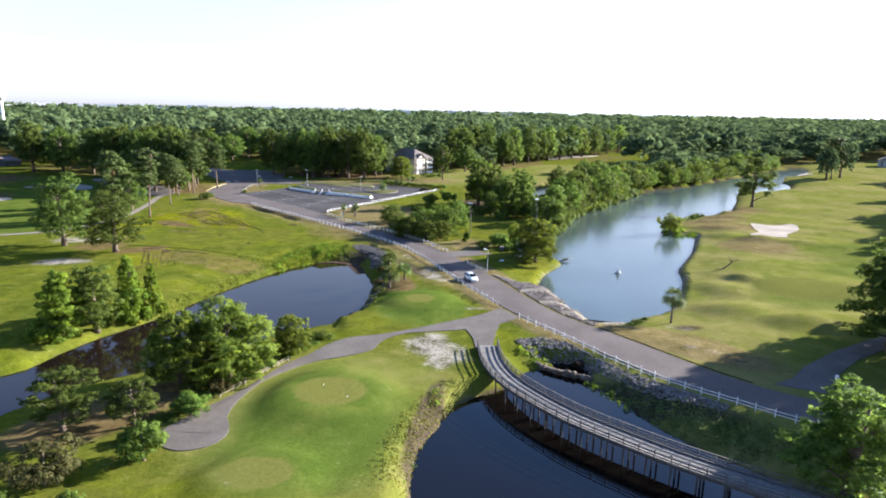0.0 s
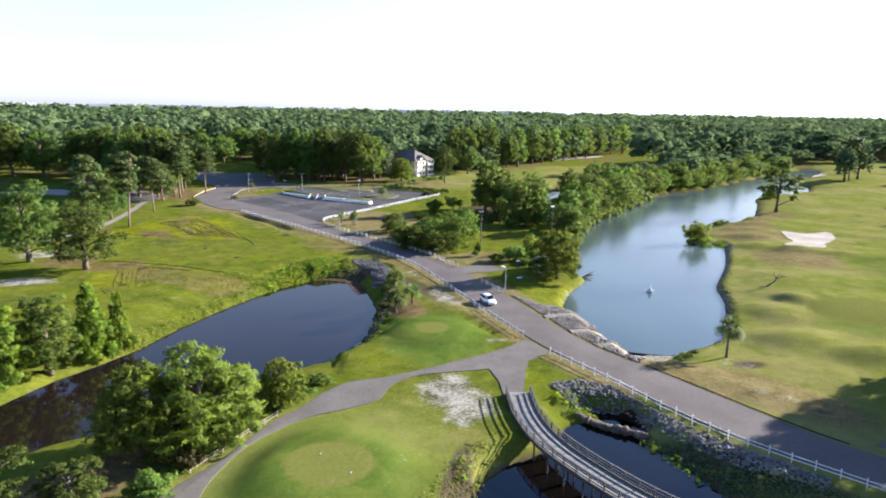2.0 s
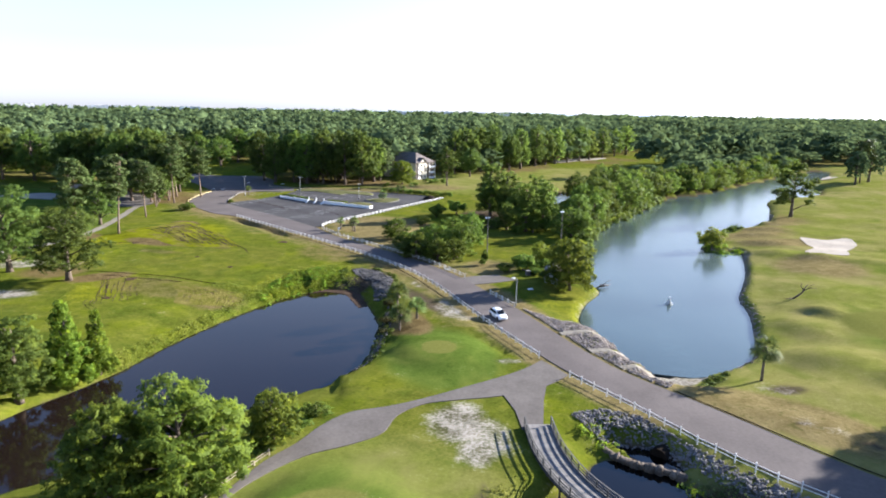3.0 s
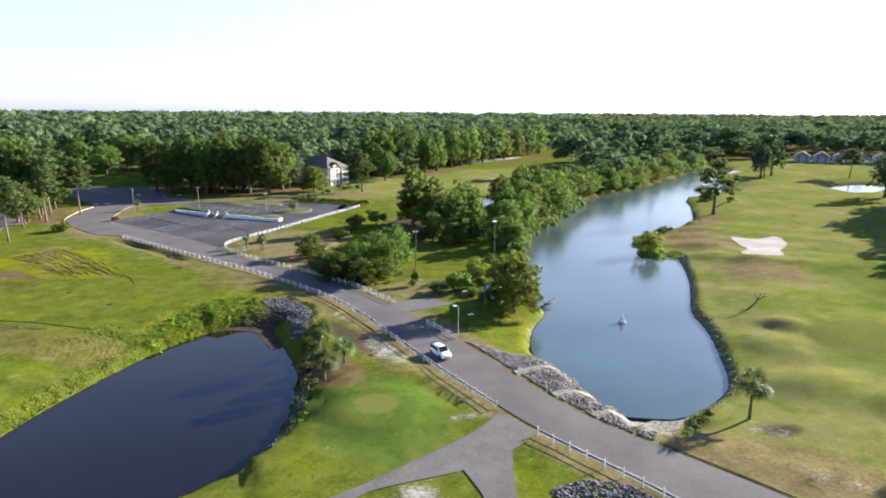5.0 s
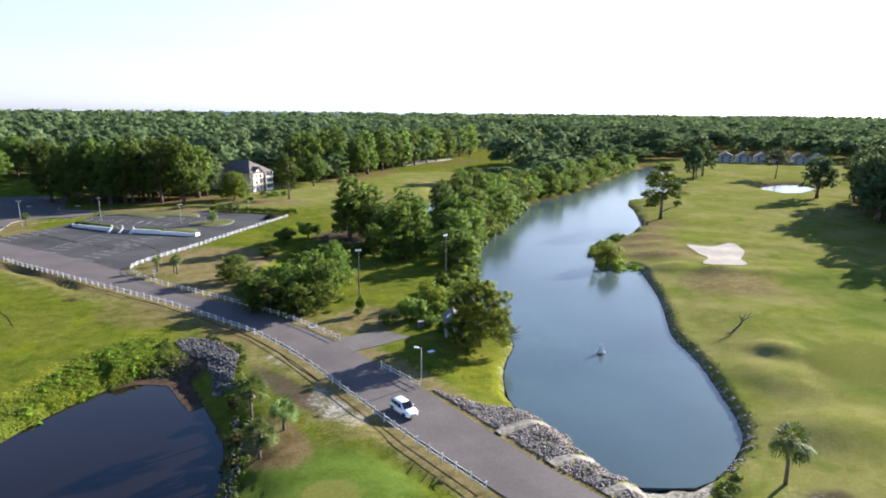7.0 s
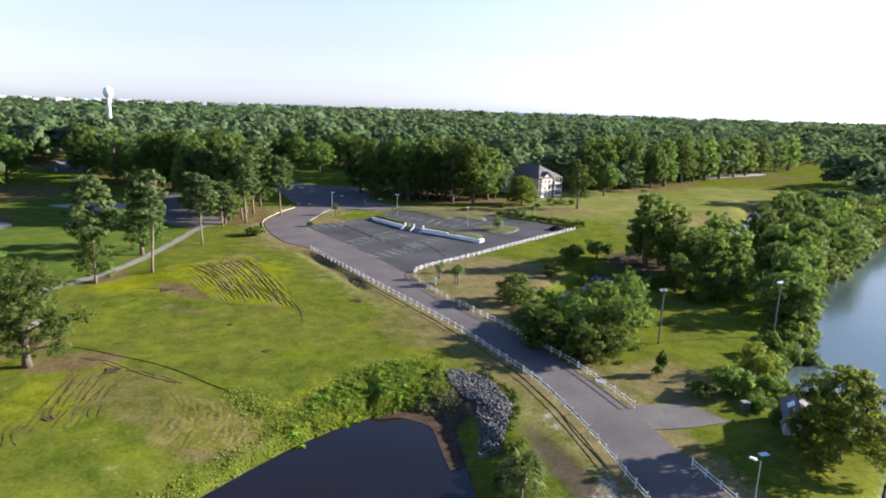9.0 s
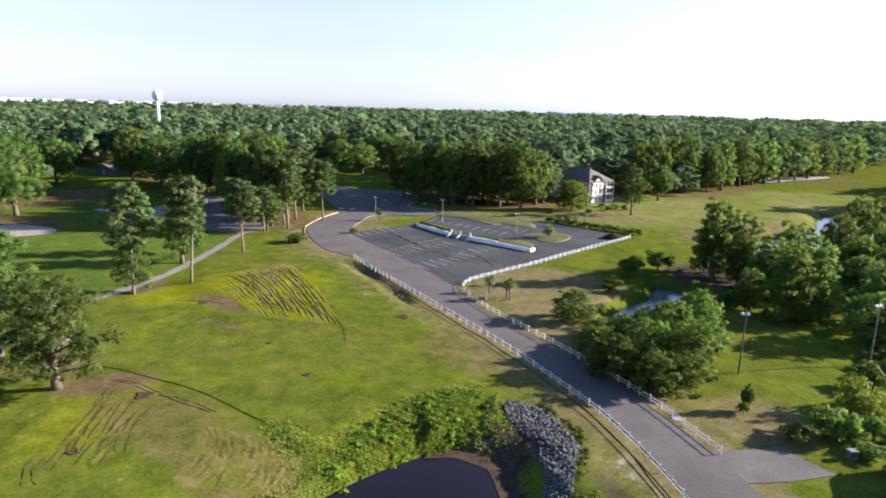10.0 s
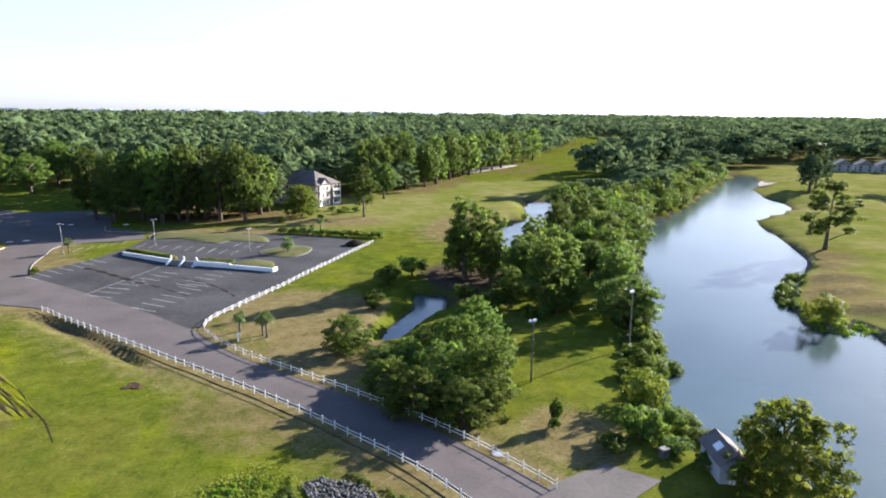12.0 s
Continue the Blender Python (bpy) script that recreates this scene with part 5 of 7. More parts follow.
stones("lake_edge_stones", "small pale stones along the lake's far edge", [(x + rng.normal() * 0.4 + 0.15, y + rng.uniform(-1.6, 1.6)) for x, y in edge for _ in range(34)], 0.18, 0.5, 9)
for i, ((ax, ay), (bx, by), w) in enumerate(FLUMES):
    rng = np.random.default_rng(80 + i)
    u = Vector((bx - ax, by - ay)).normalized()
    n = Vector((-u.y, u.x))
    length = math.dist((ax, ay), (bx, by)) + 0.8
    pts = []
    for k in range(17):
        t = k / 16
        c = Vector((ax, ay)) + u * (length * t - 0.4) + n * (0.28 * math.sin(4.5 * t + i) + 0.06 * rng.normal())
        half = [-w * rng.uniform(0.85, 1.25), -w * 0.55, 0.0, w * 0.55, w * rng.uniform(0.85, 1.25)]
        row = [c + n * o for o in half]
        pts += [(q.x, q.y, at_ground(q.x, q.y) + rise + 0.02 * rng.normal()) for q, rise in zip(row, (0.03, 0.16, 0.11, 0.16, 0.03))]
    faces = [(k * 5 + j, k * 5 + j + 1, k * 5 + j + 6, k * 5 + j + 5) for k in range(16) for j in range(4)]
    solid("drain_flume", Build().add(pts, faces), SANDY_CONCRETE, "pale sandy drain flume running down to the lake", "drain", "causeway flumes")


# ---- culvert in the creek bank ----
def culvert():
    root = thing("culvert", "dark culvert mouth behind a low tan stone headwall", "culvert", (0, 0, 0))
    rng = np.random.default_rng(8)
    line = spline([(13.6, 99.0), (15.2, 96.2), (17.2, 94.3), (20.3, 92.7), (22.0, 91.6)], 0.5)
    for i, (x, y) in enumerate(line):
        part("headwall_stone", Build().lathe([(0.2, -0.7), (0.52, -0.5), (0.55, 0.0), (0.42, 0.32), (0.12, 0.42)], 7, (0, 0, 0)), HEADWALL, root).matrix_basis = Matrix.Translation((x, y, -1.75 + rng.uniform(-0.1, 0.15))) @ Matrix.Rotation(rng.uniform(0, 6), 4, "Z") @ Matrix.Diagonal((rng.uniform(0.7, 1.5), rng.uniform(0.5, 1.1), rng.uniform(0.6, 1.2), 1))
    # closed dark cylinder; its end disc paints the shadow inside the culvert
    part("mouth_shade", Build().tube([(20.8, 96.6, -2.3), (25.4, 101.5, -2.2)], [1.15, 1.15], 18), DARK_SOIL, root, "solid dark cylinder standing in for the shade of the culvert mouth")
    return root


culvert()


# ---- car ----
def loft(stations):
    """A skin over cross-sections, each a list of (y, z) at its x."""
    b = Build()
    n = len(stations[0][1])
    pts = [(x, y, z) for x, sec in stations for y, z in sec]
    m = len(stations)
    faces = [(i * n + j, i * n + (j + 1) % n, (i + 1) * n + (j + 1) % n, (i + 1) * n + j) for i in range(m - 1) for j in range(n)]
    faces += [tuple(reversed(range(n))), tuple(range((m - 1) * n, m * n))]
    return b.add(pts, [tuple(reversed(f)) for f in faces])


def suv(x, y, yaw):
    root = thing("car", "white compact crossover car driving on the road", "car", (x, y, 0.09), yaw)

    def sec(w, zb, zm, zt, tuck=0.94):
        return [(-w * 0.9, zb), (-w, zb + 0.12), (-w, zm), (-w * tuck, zt), (-w * 0.5, zt + 0.03), (w * 0.5, zt + 0.03), (w * tuck, zt), (w, zm), (w, zb + 0.12), (w * 0.9, zb)]
    body = loft([(-2.32, sec(0.70, 0.42, 0.72, 0.86)), (-2.30, sec(0.84, 0.30, 0.80, 1.02)), (-1.7, sec(0.92, 0.24, 0.86, 1.08)), (-0.6, sec(0.93, 0.22, 0.82, 1.05)), (0.7, sec(0.93, 0.22, 0.80, 1.02)),
                 (1.25, sec(0.92, 0.24, 0.80, 1.00)), (1.85, sec(0.90, 0.26, 0.74, 0.92)), (2.2, sec(0.80, 0.28, 0.64, 0.80)), (2.34, sec(0.62, 0.34, 0.56, 0.70))])
    part("body", body, CAR_PAINT, root, smooth=True)

    def cab(w, z0, z1, k):
        return [(-w, z0), (-w * k, z1), (-w * k * 0.5, z1 + 0.04), (w * k * 0.5, z1 + 0.04), (w * k, z1), (w, z0)]
    part("cabin", loft([(-2.12, cab(0.80, 1.0, 1.06, 0.95)), (-1.75, cab(0.86, 1.0, 1.52, 0.80)), (-1.2, cab(0.88, 1.0, 1.62, 0.78)), (-0.2, cab(0.89, 1.0, 1.65, 0.77)), (0.35, cab(0.88, 0.98, 1.58, 0.77)), (1.25, cab(0.82, 0.95, 1.0, 0.95))]), CAR_PAINT, root, smooth=True)
    glass = lambda name, pts: part(name, Build().add(pts, [(0, 1, 2, 3), (3, 2, 1, 0)]), DARK_GLASS, root, "dark tinted glass")
    glass("windscreen", [(1.26, -0.74, 1.08), (1.26, 0.74, 1.08), (0.45, 0.62, 1.68), (0.45, -0.62, 1.68)])
    glass("rear_window", [(-2.16, -0.68, 1.17), (-2.16, 0.68, 1.17), (-1.83, 0.60, 1.58), (-1.83, -0.60, 1.58)])
    for s in (-1, 1):
        for x0, x1, x2, x3 in ((-0.12, 0.95, 0.36, -0.12), (-1.12, -0.2, -0.2, -1.12), (-1.85, -1.2, -1.2, -1.66)):
            glass("side_window", [(x0, s * 0.925, 1.08), (x1, s * 0.92, 1.08), (x2, s * 0.765, 1.54), (x3, s * 0.77, 1.55)])
        part("headlight", Build().box((2.13, s * 0.66, 0.73), (0.28, 0.26, 0.13), s * -0.4, 0.8), LAMP_GLASS, root)
        part("tail_light", Build().box((-2.30, s * 0.72, 0.92), (0.14, 0.2, 0.26), 0, 0.8), RED_GLASS, root)
        part("mirror", Build().box((0.72, s * 1.0, 1.08), (0.14, 0.2, 0.15), 0, 0.8), CAR_PAINT, root)
        part("roof_rail", Build().tube([(-1.5, s * 0.62, 1.66), (-0.6, s * 0.62, 1.72), (0.1, s * 0.62, 1.67)], [0.022] * 3, 6), ALLOY, root)
        for wx in (-1.38, 1.40):
            wheel = thing("wheel", "", "")
            wheel.parent = root
            wheel.location = (wx, s * 0.84, 0.34)
            tyre = Build().lathe([(0.22, -0.11), (0.32, -0.11), (0.345, -0.07), (0.345, 0.07), (0.32, 0.11), (0.22, 0.11)], 20)
            rim = Build().lathe([(0.02, 0.07), (0.08, 0.09), (0.2, 0.06), (0.23, 0.10), (0.23, -0.05)], 15)
            for name, bb, mm in (("tyre", tyre, RUBBER), ("rim", rim, ALLOY)):
                o = part(name, bb, mm, wheel, smooth=True)
                o.rotation_euler = (radians(-90 * s), 0, 0)
            part("arch_trim", Build().tube([(wx + 0.43 * math.cos(a), s * 0.925, 0.34 + 0.43 * math.sin(a)) for a in np.linspace(0, math.pi, 9)], [0.035] * 9, 5), BLACK_TRIM, root)
    part("grille", Build().box((2.31, 0, 0.52), (0.08, 0.95, 0.14), 0, 0.9), BLACK_TRIM, root)
    part("number_plate", Build().box((2.37, 0, 0.45), (0.02, 0.3, 0.15)), LAMP_GLASS, root, "blank white number plate")
    return root


suv(4.5, 141.3, math.atan2(-0.92, 0.39))


# ---- lamps and poles ----
def street_lamp(x, y, tall, yaw):
    root = thing("street_lamp", "slim grey street lamp with a single flat head", "street lamp", (x, y, at_ground(x, y)), yaw)
    part("pole", Build().tube([(0, 0, -0.3), (0, 0, tall)], [0.09, 0.06], 8), STEEL, root)
    part("arm", Build().tube([(0, 0, tall - 0.1), (0.5, 0, tall)], [0.04, 0.035], 6), STEEL, root)
    part("lamp_head", Build().box((0.75, 0, tall), (0.75, 0.32, 0.16), 0, 0.85), WHITE_PAINT, root)
    return root


street_lamp(8.6, 149.5, 5.7, 2.6)


def flood_pole(x, y, tall, yaw, label, heads=2):
    root = thing("light_pole", label, "light pole", (x, y, at_ground(x, y)), yaw, "tall light poles")
    part("pole", Build().tube([(0, 0, -0.4), (0, 0, tall)], [0.16, 0.10], 8), POLE_WOOD, root)
    part("crossarm", Build().box((0, 0, tall - 0.1), (1.0, 0.1, 0.1)), STEEL, root)
    for i in range(heads):
        part("floodlight", Build().box((-0.4 + 0.8 * i, 0.18, tall + 0.12), (0.5, 0.36, 0.3), 0, 0.75), LAMP_GLASS, root)
    return root


flood_pole(5.2, 197.5, 9.7, 0.3, "dark timber light pole with pale floodlights")
flood_pole(27.3, 209.0, 10.6, 0.6, "tall dark timber pole at the lake shore")


def plain_pole(x, y, tall, label, yaw=0.0):
    root = thing("lamp_post", label, "lamp post", (x, y, at_ground(x, y)), yaw, "parking lot posts")
    part("base", Build().lathe([(0.3, -0.2), (0.3, 0.5), (0.24, 0.55)], 10), CONCRETE, root)
    part("pole", Build().tube([(0, 0, 0.4), (0, 0, tall)], [0.09, 0.06], 8), STEEL, root)
    part("crossarm", Build().box((0, 0, tall * 0.97), (1.1, 0.07, 0.07)), STEEL, root)
    for s in (-1, 1):
        part("lamp_head", Build().box((s * 0.6, 0, tall * 0.97 - 0.05), (0.5, 0.3, 0.16), 0, 0.85), STEEL, root)
    return root


plain_pole(-95.5, 302.5, 8.8, "grey steel pole on the grass island")
plain_pole(-73.0, 309.5, 8.4, "grey steel lamp post in the parking lot")
plain_pole(-45.0, 298.5, 7.0, "grey steel lamp post behind the low wall", 0.8)


# ---- palms ----
def palm(x, y, tall, spread, label, seed, lean=0.0):
    rng = np.random.default_rng(seed)
    root = thing("palm_tree", label, "palm", (x, y, at_ground(x, y)), rng.uniform(0, 6))
    top = tall - spread * 0.38
    part("trunk", Build().tube([(0, 0, -0.3), (lean * 0.2, 0, top * 0.4), (lean, 0, top)], [0.24, 0.19, 0.17], 9), PALM_BARK, root, smooth=True)
    b = Build()
    for i in range(40):
        az, el = i * 2.4 + rng.random() * 0.5, rng.uniform(-0.7, 1.3)
        d = Vector((math.cos(az) * math.cos(el), math.sin(az) * math.cos(el), math.sin(el)))
        side = d.cross(Vector((0, 0, 1))).normalized()
        up = side.cross(d)
        start = Vector((lean, 0, top))
        hub = start + d * spread * rng.uniform(0.14, 0.22)
        reach = spread * rng.uniform(0.28, 0.38)
        for j in range(11):
            a = (j - 5) * 0.22
            tip = hub + (d * math.cos(a) + side * math.sin(a)) * reach - Vector((0, 0, 1)) * reach * (0.25 + 0.35 * abs(a)) + up * 0.05
            w = (side * math.cos(a) - d * math.sin(a)) * reach * 0.075
            mid = hub.lerp(tip, 0.5) + up * 0.09 * reach
            b.add([hub, mid + w, tip, mid - w], [(0, 1, 2, 3)])
        b.add([start - side * 0.04, start + side * 0.04, hub + side * 0.03, hub - side * 0.03], [(0, 1, 2, 3)])
    part("fronds", b, LEAF_PALM, root)
    if seed % 2 == 0:
        skirt = Build()
        for i in range(14):
            a = i * 0.45
            p = Vector((lean + 0.25 * math.cos(a), 0.25 * math.sin(a), top - 0.2))
            q = p + Vector((0.35 * math.cos(a), 0.35 * math.sin(a), -0.9))
            w = Vector((-math.sin(a), math.cos(a), 0)) * 0.14
            skirt.add([p - w * 0.3, p + w * 0.3, q + w, q - w], [(0, 1, 2, 3)])
        part("dead_fronds", skirt, PALM_BARK, root, "dry brown hanging fronds")
    return root


palm(-14.9, 145.3, 6.4, 5.6, "full cabbage palm beside the pond", 2)
palm(-10.8, 140.2, 4.3, 4.4, "short palm in a dirt bed", 3)
palm(-13.6, 134.9, 5.2, 4.8, "ragged palm above the pond bank", 4, 0.2)
palm(42.6, 117.0, 7.3, 5.0, "lone cabbage palm near the lake", 6)
palm(-40.5, 228.3, 4.2, 2.9, "small palm on dry grass by the fence", 7)
palm(-35.4, 224.4, 5.0, 3.4, "small double palm on dry grass", 8, 0.2)
palm(-36.2, 225.6, 3.8, 3.0, "small palm beside its twin", 9, -0.3)
palm(-34.2, 295.2, 5.0, 4.8, "bushy palm on a grass island", 10)
palm(-29.9, 318.6, 4.2, 3.0, "small palm with a pale trunk before the hedge", 14)
palm(-27.2, 319.7, 4.0, 2.8, "small palm with a pale trunk before the hedge", 15)
palm(-24.5, 328.8, 4.4, 3.0, "small palm with a pale trunk behind the hedge", 17)
palm(-94.5, 303.8, 4.6, 3.4, "small dark palm beside a steel pole", 12)

for i, (x, y, h, w) in enumerate([(-17.0, 149.6, 1.7, 2.8), (-16.6, 140.6, 1.5, 2.6), (-16.9, 136.0, 1.4, 2.4)]):
    plant("heath", x, y, h, w, "dull tangled shrub beside the palms", "bush", i, group="palm bed shrubs")

# ---- low wall, steps and lot markings ----
def low_wall():
    root = thing("low_wall", "white painted low wall with steps in the parking lot", "wall", (0, 0, 0))

    def run(name, pts, tops, depth=0.35):
        for (a, b), (ha, hb) in zip(zip(pts, pts[1:]), zip(tops, tops[1:])):
            (ax, ay), (bx, by) = a, b
            n = Vector((-(by - ay), bx - ax, 0)).normalized() * depth / 2
            v = [(ax - n.x, ay - n.y, -0.1), (bx - n.x, by - n.y, -0.1), (bx + n.x, by + n.y, -0.1), (ax + n.x, ay + n.y, -0.1),
                 (ax - n.x, ay - n.y, ha), (bx - n.x, by - n.y, hb), (bx + n.x, by + n.y, hb), (ax + n.x, ay + n.y, ha)]
            part(name, Build().add(v, [(3, 2, 1, 0), (4, 5, 6, 7), (0, 1, 5, 4), (1, 2, 6, 5), (2, 3, 7, 6), (3, 0, 4, 7)]), WHITE_PAINT, root)
    run("wall", [(-79, 298.5), (-64.2, 286.4)], [1.0, 1.25])
    run("wall", [(-56.8, 282.4), (-48, 278.2)], [1.35, 1.35])
    run("wall", [(-48, 278.2), (-37.1, 272.6)], [1.05, 1.05])
    run("end_wall", [(-37.1, 272.6), (-36.2, 274.6)], [1.05, 0.95])
    a, b = Vector((-64.0, 286.0, 0)), Vector((-57.0, 282.4, 0))
    n = Vector((b.y - a.y, -(b.x - a.x), 0)).normalized()
    if n.y > 0:
        n = -n
    for k, (s0, s1) in enumerate(((0.03, 0.46), (0.54, 0.97))):
        for i in range(6):
            p, q = a.lerp(b, s0), a.lerp(b, s1)
            d0, d1 = 1.5 - 0.3 * i, 1.5 - 0.3 * (i + 1)
            z = 0.18 * (i + 1)
            part("step", Build().prism([tuple((p + n * d0)[:2]), tuple((q + n * d0)[:2]), tuple((q + n * d1)[:2]), tuple((p + n * d1)[:2])], -0.05, z), CONCRETE, root)
    for s in (0.0, 0.5, 1.0):
        p = a.lerp(b, s)
        w = (b - a).normalized() * 0.18
        v = [p + n * 1.9 - w, p + n * 1.9 + w, p + w, p - w]
        part("cheek_wall", Build().add([(*c[:2], -0.05) for c in v] + [(*v[0][:2], 0.25), (*v[1][:2], 0.25), (*v[2][:2], 1.35), (*v[3][:2], 1.35)],
                                       [(3, 2, 1, 0), (4, 5, 6, 7), (0, 1, 5, 4), (1, 2, 6, 5), (2, 3, 7, 6), (3, 0, 4, 7)]), WHITE_PAINT, root)
        part("pillar", Build().box((p.x - n.x * 0.2, p.y - n.y * 0.2, 1.1), (0.4, 0.4, 2.2)), WHITE_PAINT, root)
    return root


low_wall()


def raised_bed(name, outline, top, label, crown=0.35):
    pts = spline(outline, 1.5, True)
    cx, cy = sum(p[0] for p in pts) / len(pts), sum(p[1] for p in pts) / len(pts)
    rings = [(1.0, -0.1), (1.0, top), (0.9, top + crown * 0.25), (0.6, top + crown * 0.75), (0.25, top + crown)]
    b = Build()
    n = len(pts)
    b.add([(cx + (x - cx) * k, cy + (y - cy) * k, z) for k, z in rings for x, y in pts],
          [(i * n + j, i * n + (j + 1) % n, (i + 1) * n + (j + 1) % n, (i + 1) * n + j) for i in range(len(rings) - 1) for j in range(n)] + [tuple(range((len(rings) - 1) * n, len(rings) * n))])
    ob = solid(name, b, BED_GRASS, label, "grass island", "parking lot islands", kind="structure", smooth=True)
    kerb = Build()
    for j in range(n):
        (ax, ay), (bx, by) = pts[j], pts[(j + 1) % n]
        kerb.box(((ax + bx) / 2, (ay + by) / 2, 0.09), (math.dist((ax, ay), (bx, by)) + 0.05, 0.18, 0.2), math.atan2(by - ay, bx - ax))
    part("kerb", kerb, CONCRETE, ob)
    return ob


BED_GRASS = surface("dry_bed_grass", (0.045, 0.052, 0.011), (0.10, 0.092, 0.032), 0.25, 3.0, 0.95, 0, 0.5, 0.08, True)
raised_bed("grass_island", [(-47.2, 279), (-38, 274.3), (-37.5, 280), (-43, 284)], 0.9, "grassy mound behind the low wall", 0.3)
raised_bed("grass_island", [(-76, 331), (-60, 327), (-44, 321), (-41, 311), (-52, 314), (-56, 311), (-68, 320), (-77, 321)], 0.12, "mown grass island at the lot's upper edge")
raised_bed("grass_island", [(-42, 297), (-33, 304), (-27.5, 300), (-30, 291), (-36, 289)], 0.12, "small grass island with a palm")
raised_bed("planting_bed", [(-78.5, 300.5), (-66, 290), (-63.5, 291.5), (-76.5, 303.5)], 0.8, "planted strip along the low wall", 0.1)
raised_bed("planting_bed", [(-56, 284.5), (-48.6, 280.4), (-47.5, 283), (-55, 287)], 1.05, "planted strip behind the low wall", 0.1)
for i in range(16):
    t = i / 15
    plant("bush", -78 + 12.5 * t, 300.6 - 10 * t, 1.0, 2.0, "low clipped hedge plant on the bed", "hedge", i, False, "low wall hedge", -0.7)
for i in range(7):
    t = i / 6
    plant("bush", -55.5 + 7.5 * t, 286 - 4.0 * t, 0.7, 1.4, "pale low shrub on the planted bed", "hedge", i, False, "low wall hedge", -0.9)
for i in range(15):
    t = i / 14
    plant("bush", -37.5 + 31.5 * t, 326.5 - 14.0 * t, 2.2, 3.4, "dark trimmed hedge at the lot's end", "hedge", i, False, "lot end hedge")


def lot_lines():
    lot = bpy.data.objects["parking_lot"]

    def stripe(ax, ay, bx, by, width=0.16):
        yaw = math.atan2(by - ay, bx - ax)
        n, m = -math.sin(yaw) * width / 2, math.cos(yaw) * width / 2
        part("parking_line", Build().add([(ax - n, ay - m, 0.039), (bx - n, by - m, 0.039), (bx + n, by + m, 0.039), (ax + n, ay + m, 0.039)], [(0, 1, 2, 3)]), LINE_PAINT, lot)
    for (x, y), (sx, sy), (vx, vy), count in (((-65.1, 244.2), (1.28, 2.92), (5.4, -3.7), 8), ((-76.2, 254.7), (1.02, 3.15), (5.3, -2.7), 6), ((-95.9, 277.9), (1.63, 2.75), (4.9, -4.4), 7),
                                              ((-58.5, 264.8), (1.6, 2.9), (5.1, -3.7), 5), ((-69.5, 268.5), (1.5, 3.0), (5.2, -3.2), 4), ((-94, 305), (2.6, 2.2), (0.9, 5.6), 5), ((-78, 309), (3.6, -1.6), (1.4, 5.4), 7),
                                              ((-50.5, 305.5), (3.4, -1.4), (1.9, 5.4), 3), ((-60, 300), (3.4, -1.8), (1.6, 5.2), 4)):
        for i in range(count):
            stripe(x + sx * i, y + sy * i, x + sx * i + vx, y + sy * i + vy)
    stripe(-77.2, 256.1, -66.1, 282.4)
    stripe(-81.7, 262.2, -77.2, 256.1)
    for k, (path, w) in enumerate((([(-84.5, 284.4), (-79, 279.6), (-75.2, 275.5), (-70, 270), (-67.4, 267.4)], 0.7), ([(-67.4, 267.4), (-60, 260.4), (-54.3, 254.4)], 0.3), ([(-58, 270), (-50, 262), (-44, 252)], 0.35))):
        pts = spline(path, 1.2)
        flat = []
        for i, (x, y) in enumerate(pts):
            j = w * (0.7 + 0.5 * math.sin(i * 1.3 + k))
            flat += [(x - 0.7 * j, y - 0.7 * j, 0.0405), (x + 0.7 * j, y + 0.7 * j, 0.0405)]
        part("tar_patch", Build().add(flat, [(2 * i, 2 * i + 1, 2 * i + 3, 2 * i + 2) for i in range(len(pts) - 1)]), DARK_SOIL, lot, "dark tar patch")


lot_lines()


def kerb_line(path, material, label, wide=0.2, tall=0.22):
    pts = spline(path, 1.5)
    b = Build()
    for (ax, ay), (bx, by) in zip(pts, pts[1:]):
        b.box(((ax + bx) / 2, (ay + by) / 2, tall / 2 - 0.03), (math.dist((ax, ay), (bx, by)) + 0.04, wide, tall), math.atan2(by - ay, bx - ax))
    return solid("kerb", b, material, label, "kerb", kind="structure")


kerb_line([(-107, 271.5), (-113, 284), (-115.4, 300), (-115, 314)], YELLOW_PAINT, "faded yellow kerb at the road bend")
kerb_line([(-97, 346), (-94, 337), (-84, 333.5), (-78, 331.5)], YELLOW_PAINT, "faded yellow kerb by the woods")
kerb_line([(-94.6, 278.4), (-98.2, 288.5), (-99.8, 301), (-100.5, 312), (-93, 318), (-84, 318)], CONCRETE, "concrete kerb round the grass island")
kerb_line([(27.6, 110.4), (33, 103.2), (40.3, 93.1), (45, 87.8)], DARK_SOIL, "low dark kerb along the road edge", 0.08, 0.1)
solid("gravel_pile", Build().lathe([(3.4, -0.1), (2.8, 0.6), (1.6, 1.3), (0.4, 1.7), (0.05, 1.72)], 14, (-14.5, 302.5, 0)), DARK_SOIL, "dark heap of asphalt gravel in the lot corner", "gravel pile")


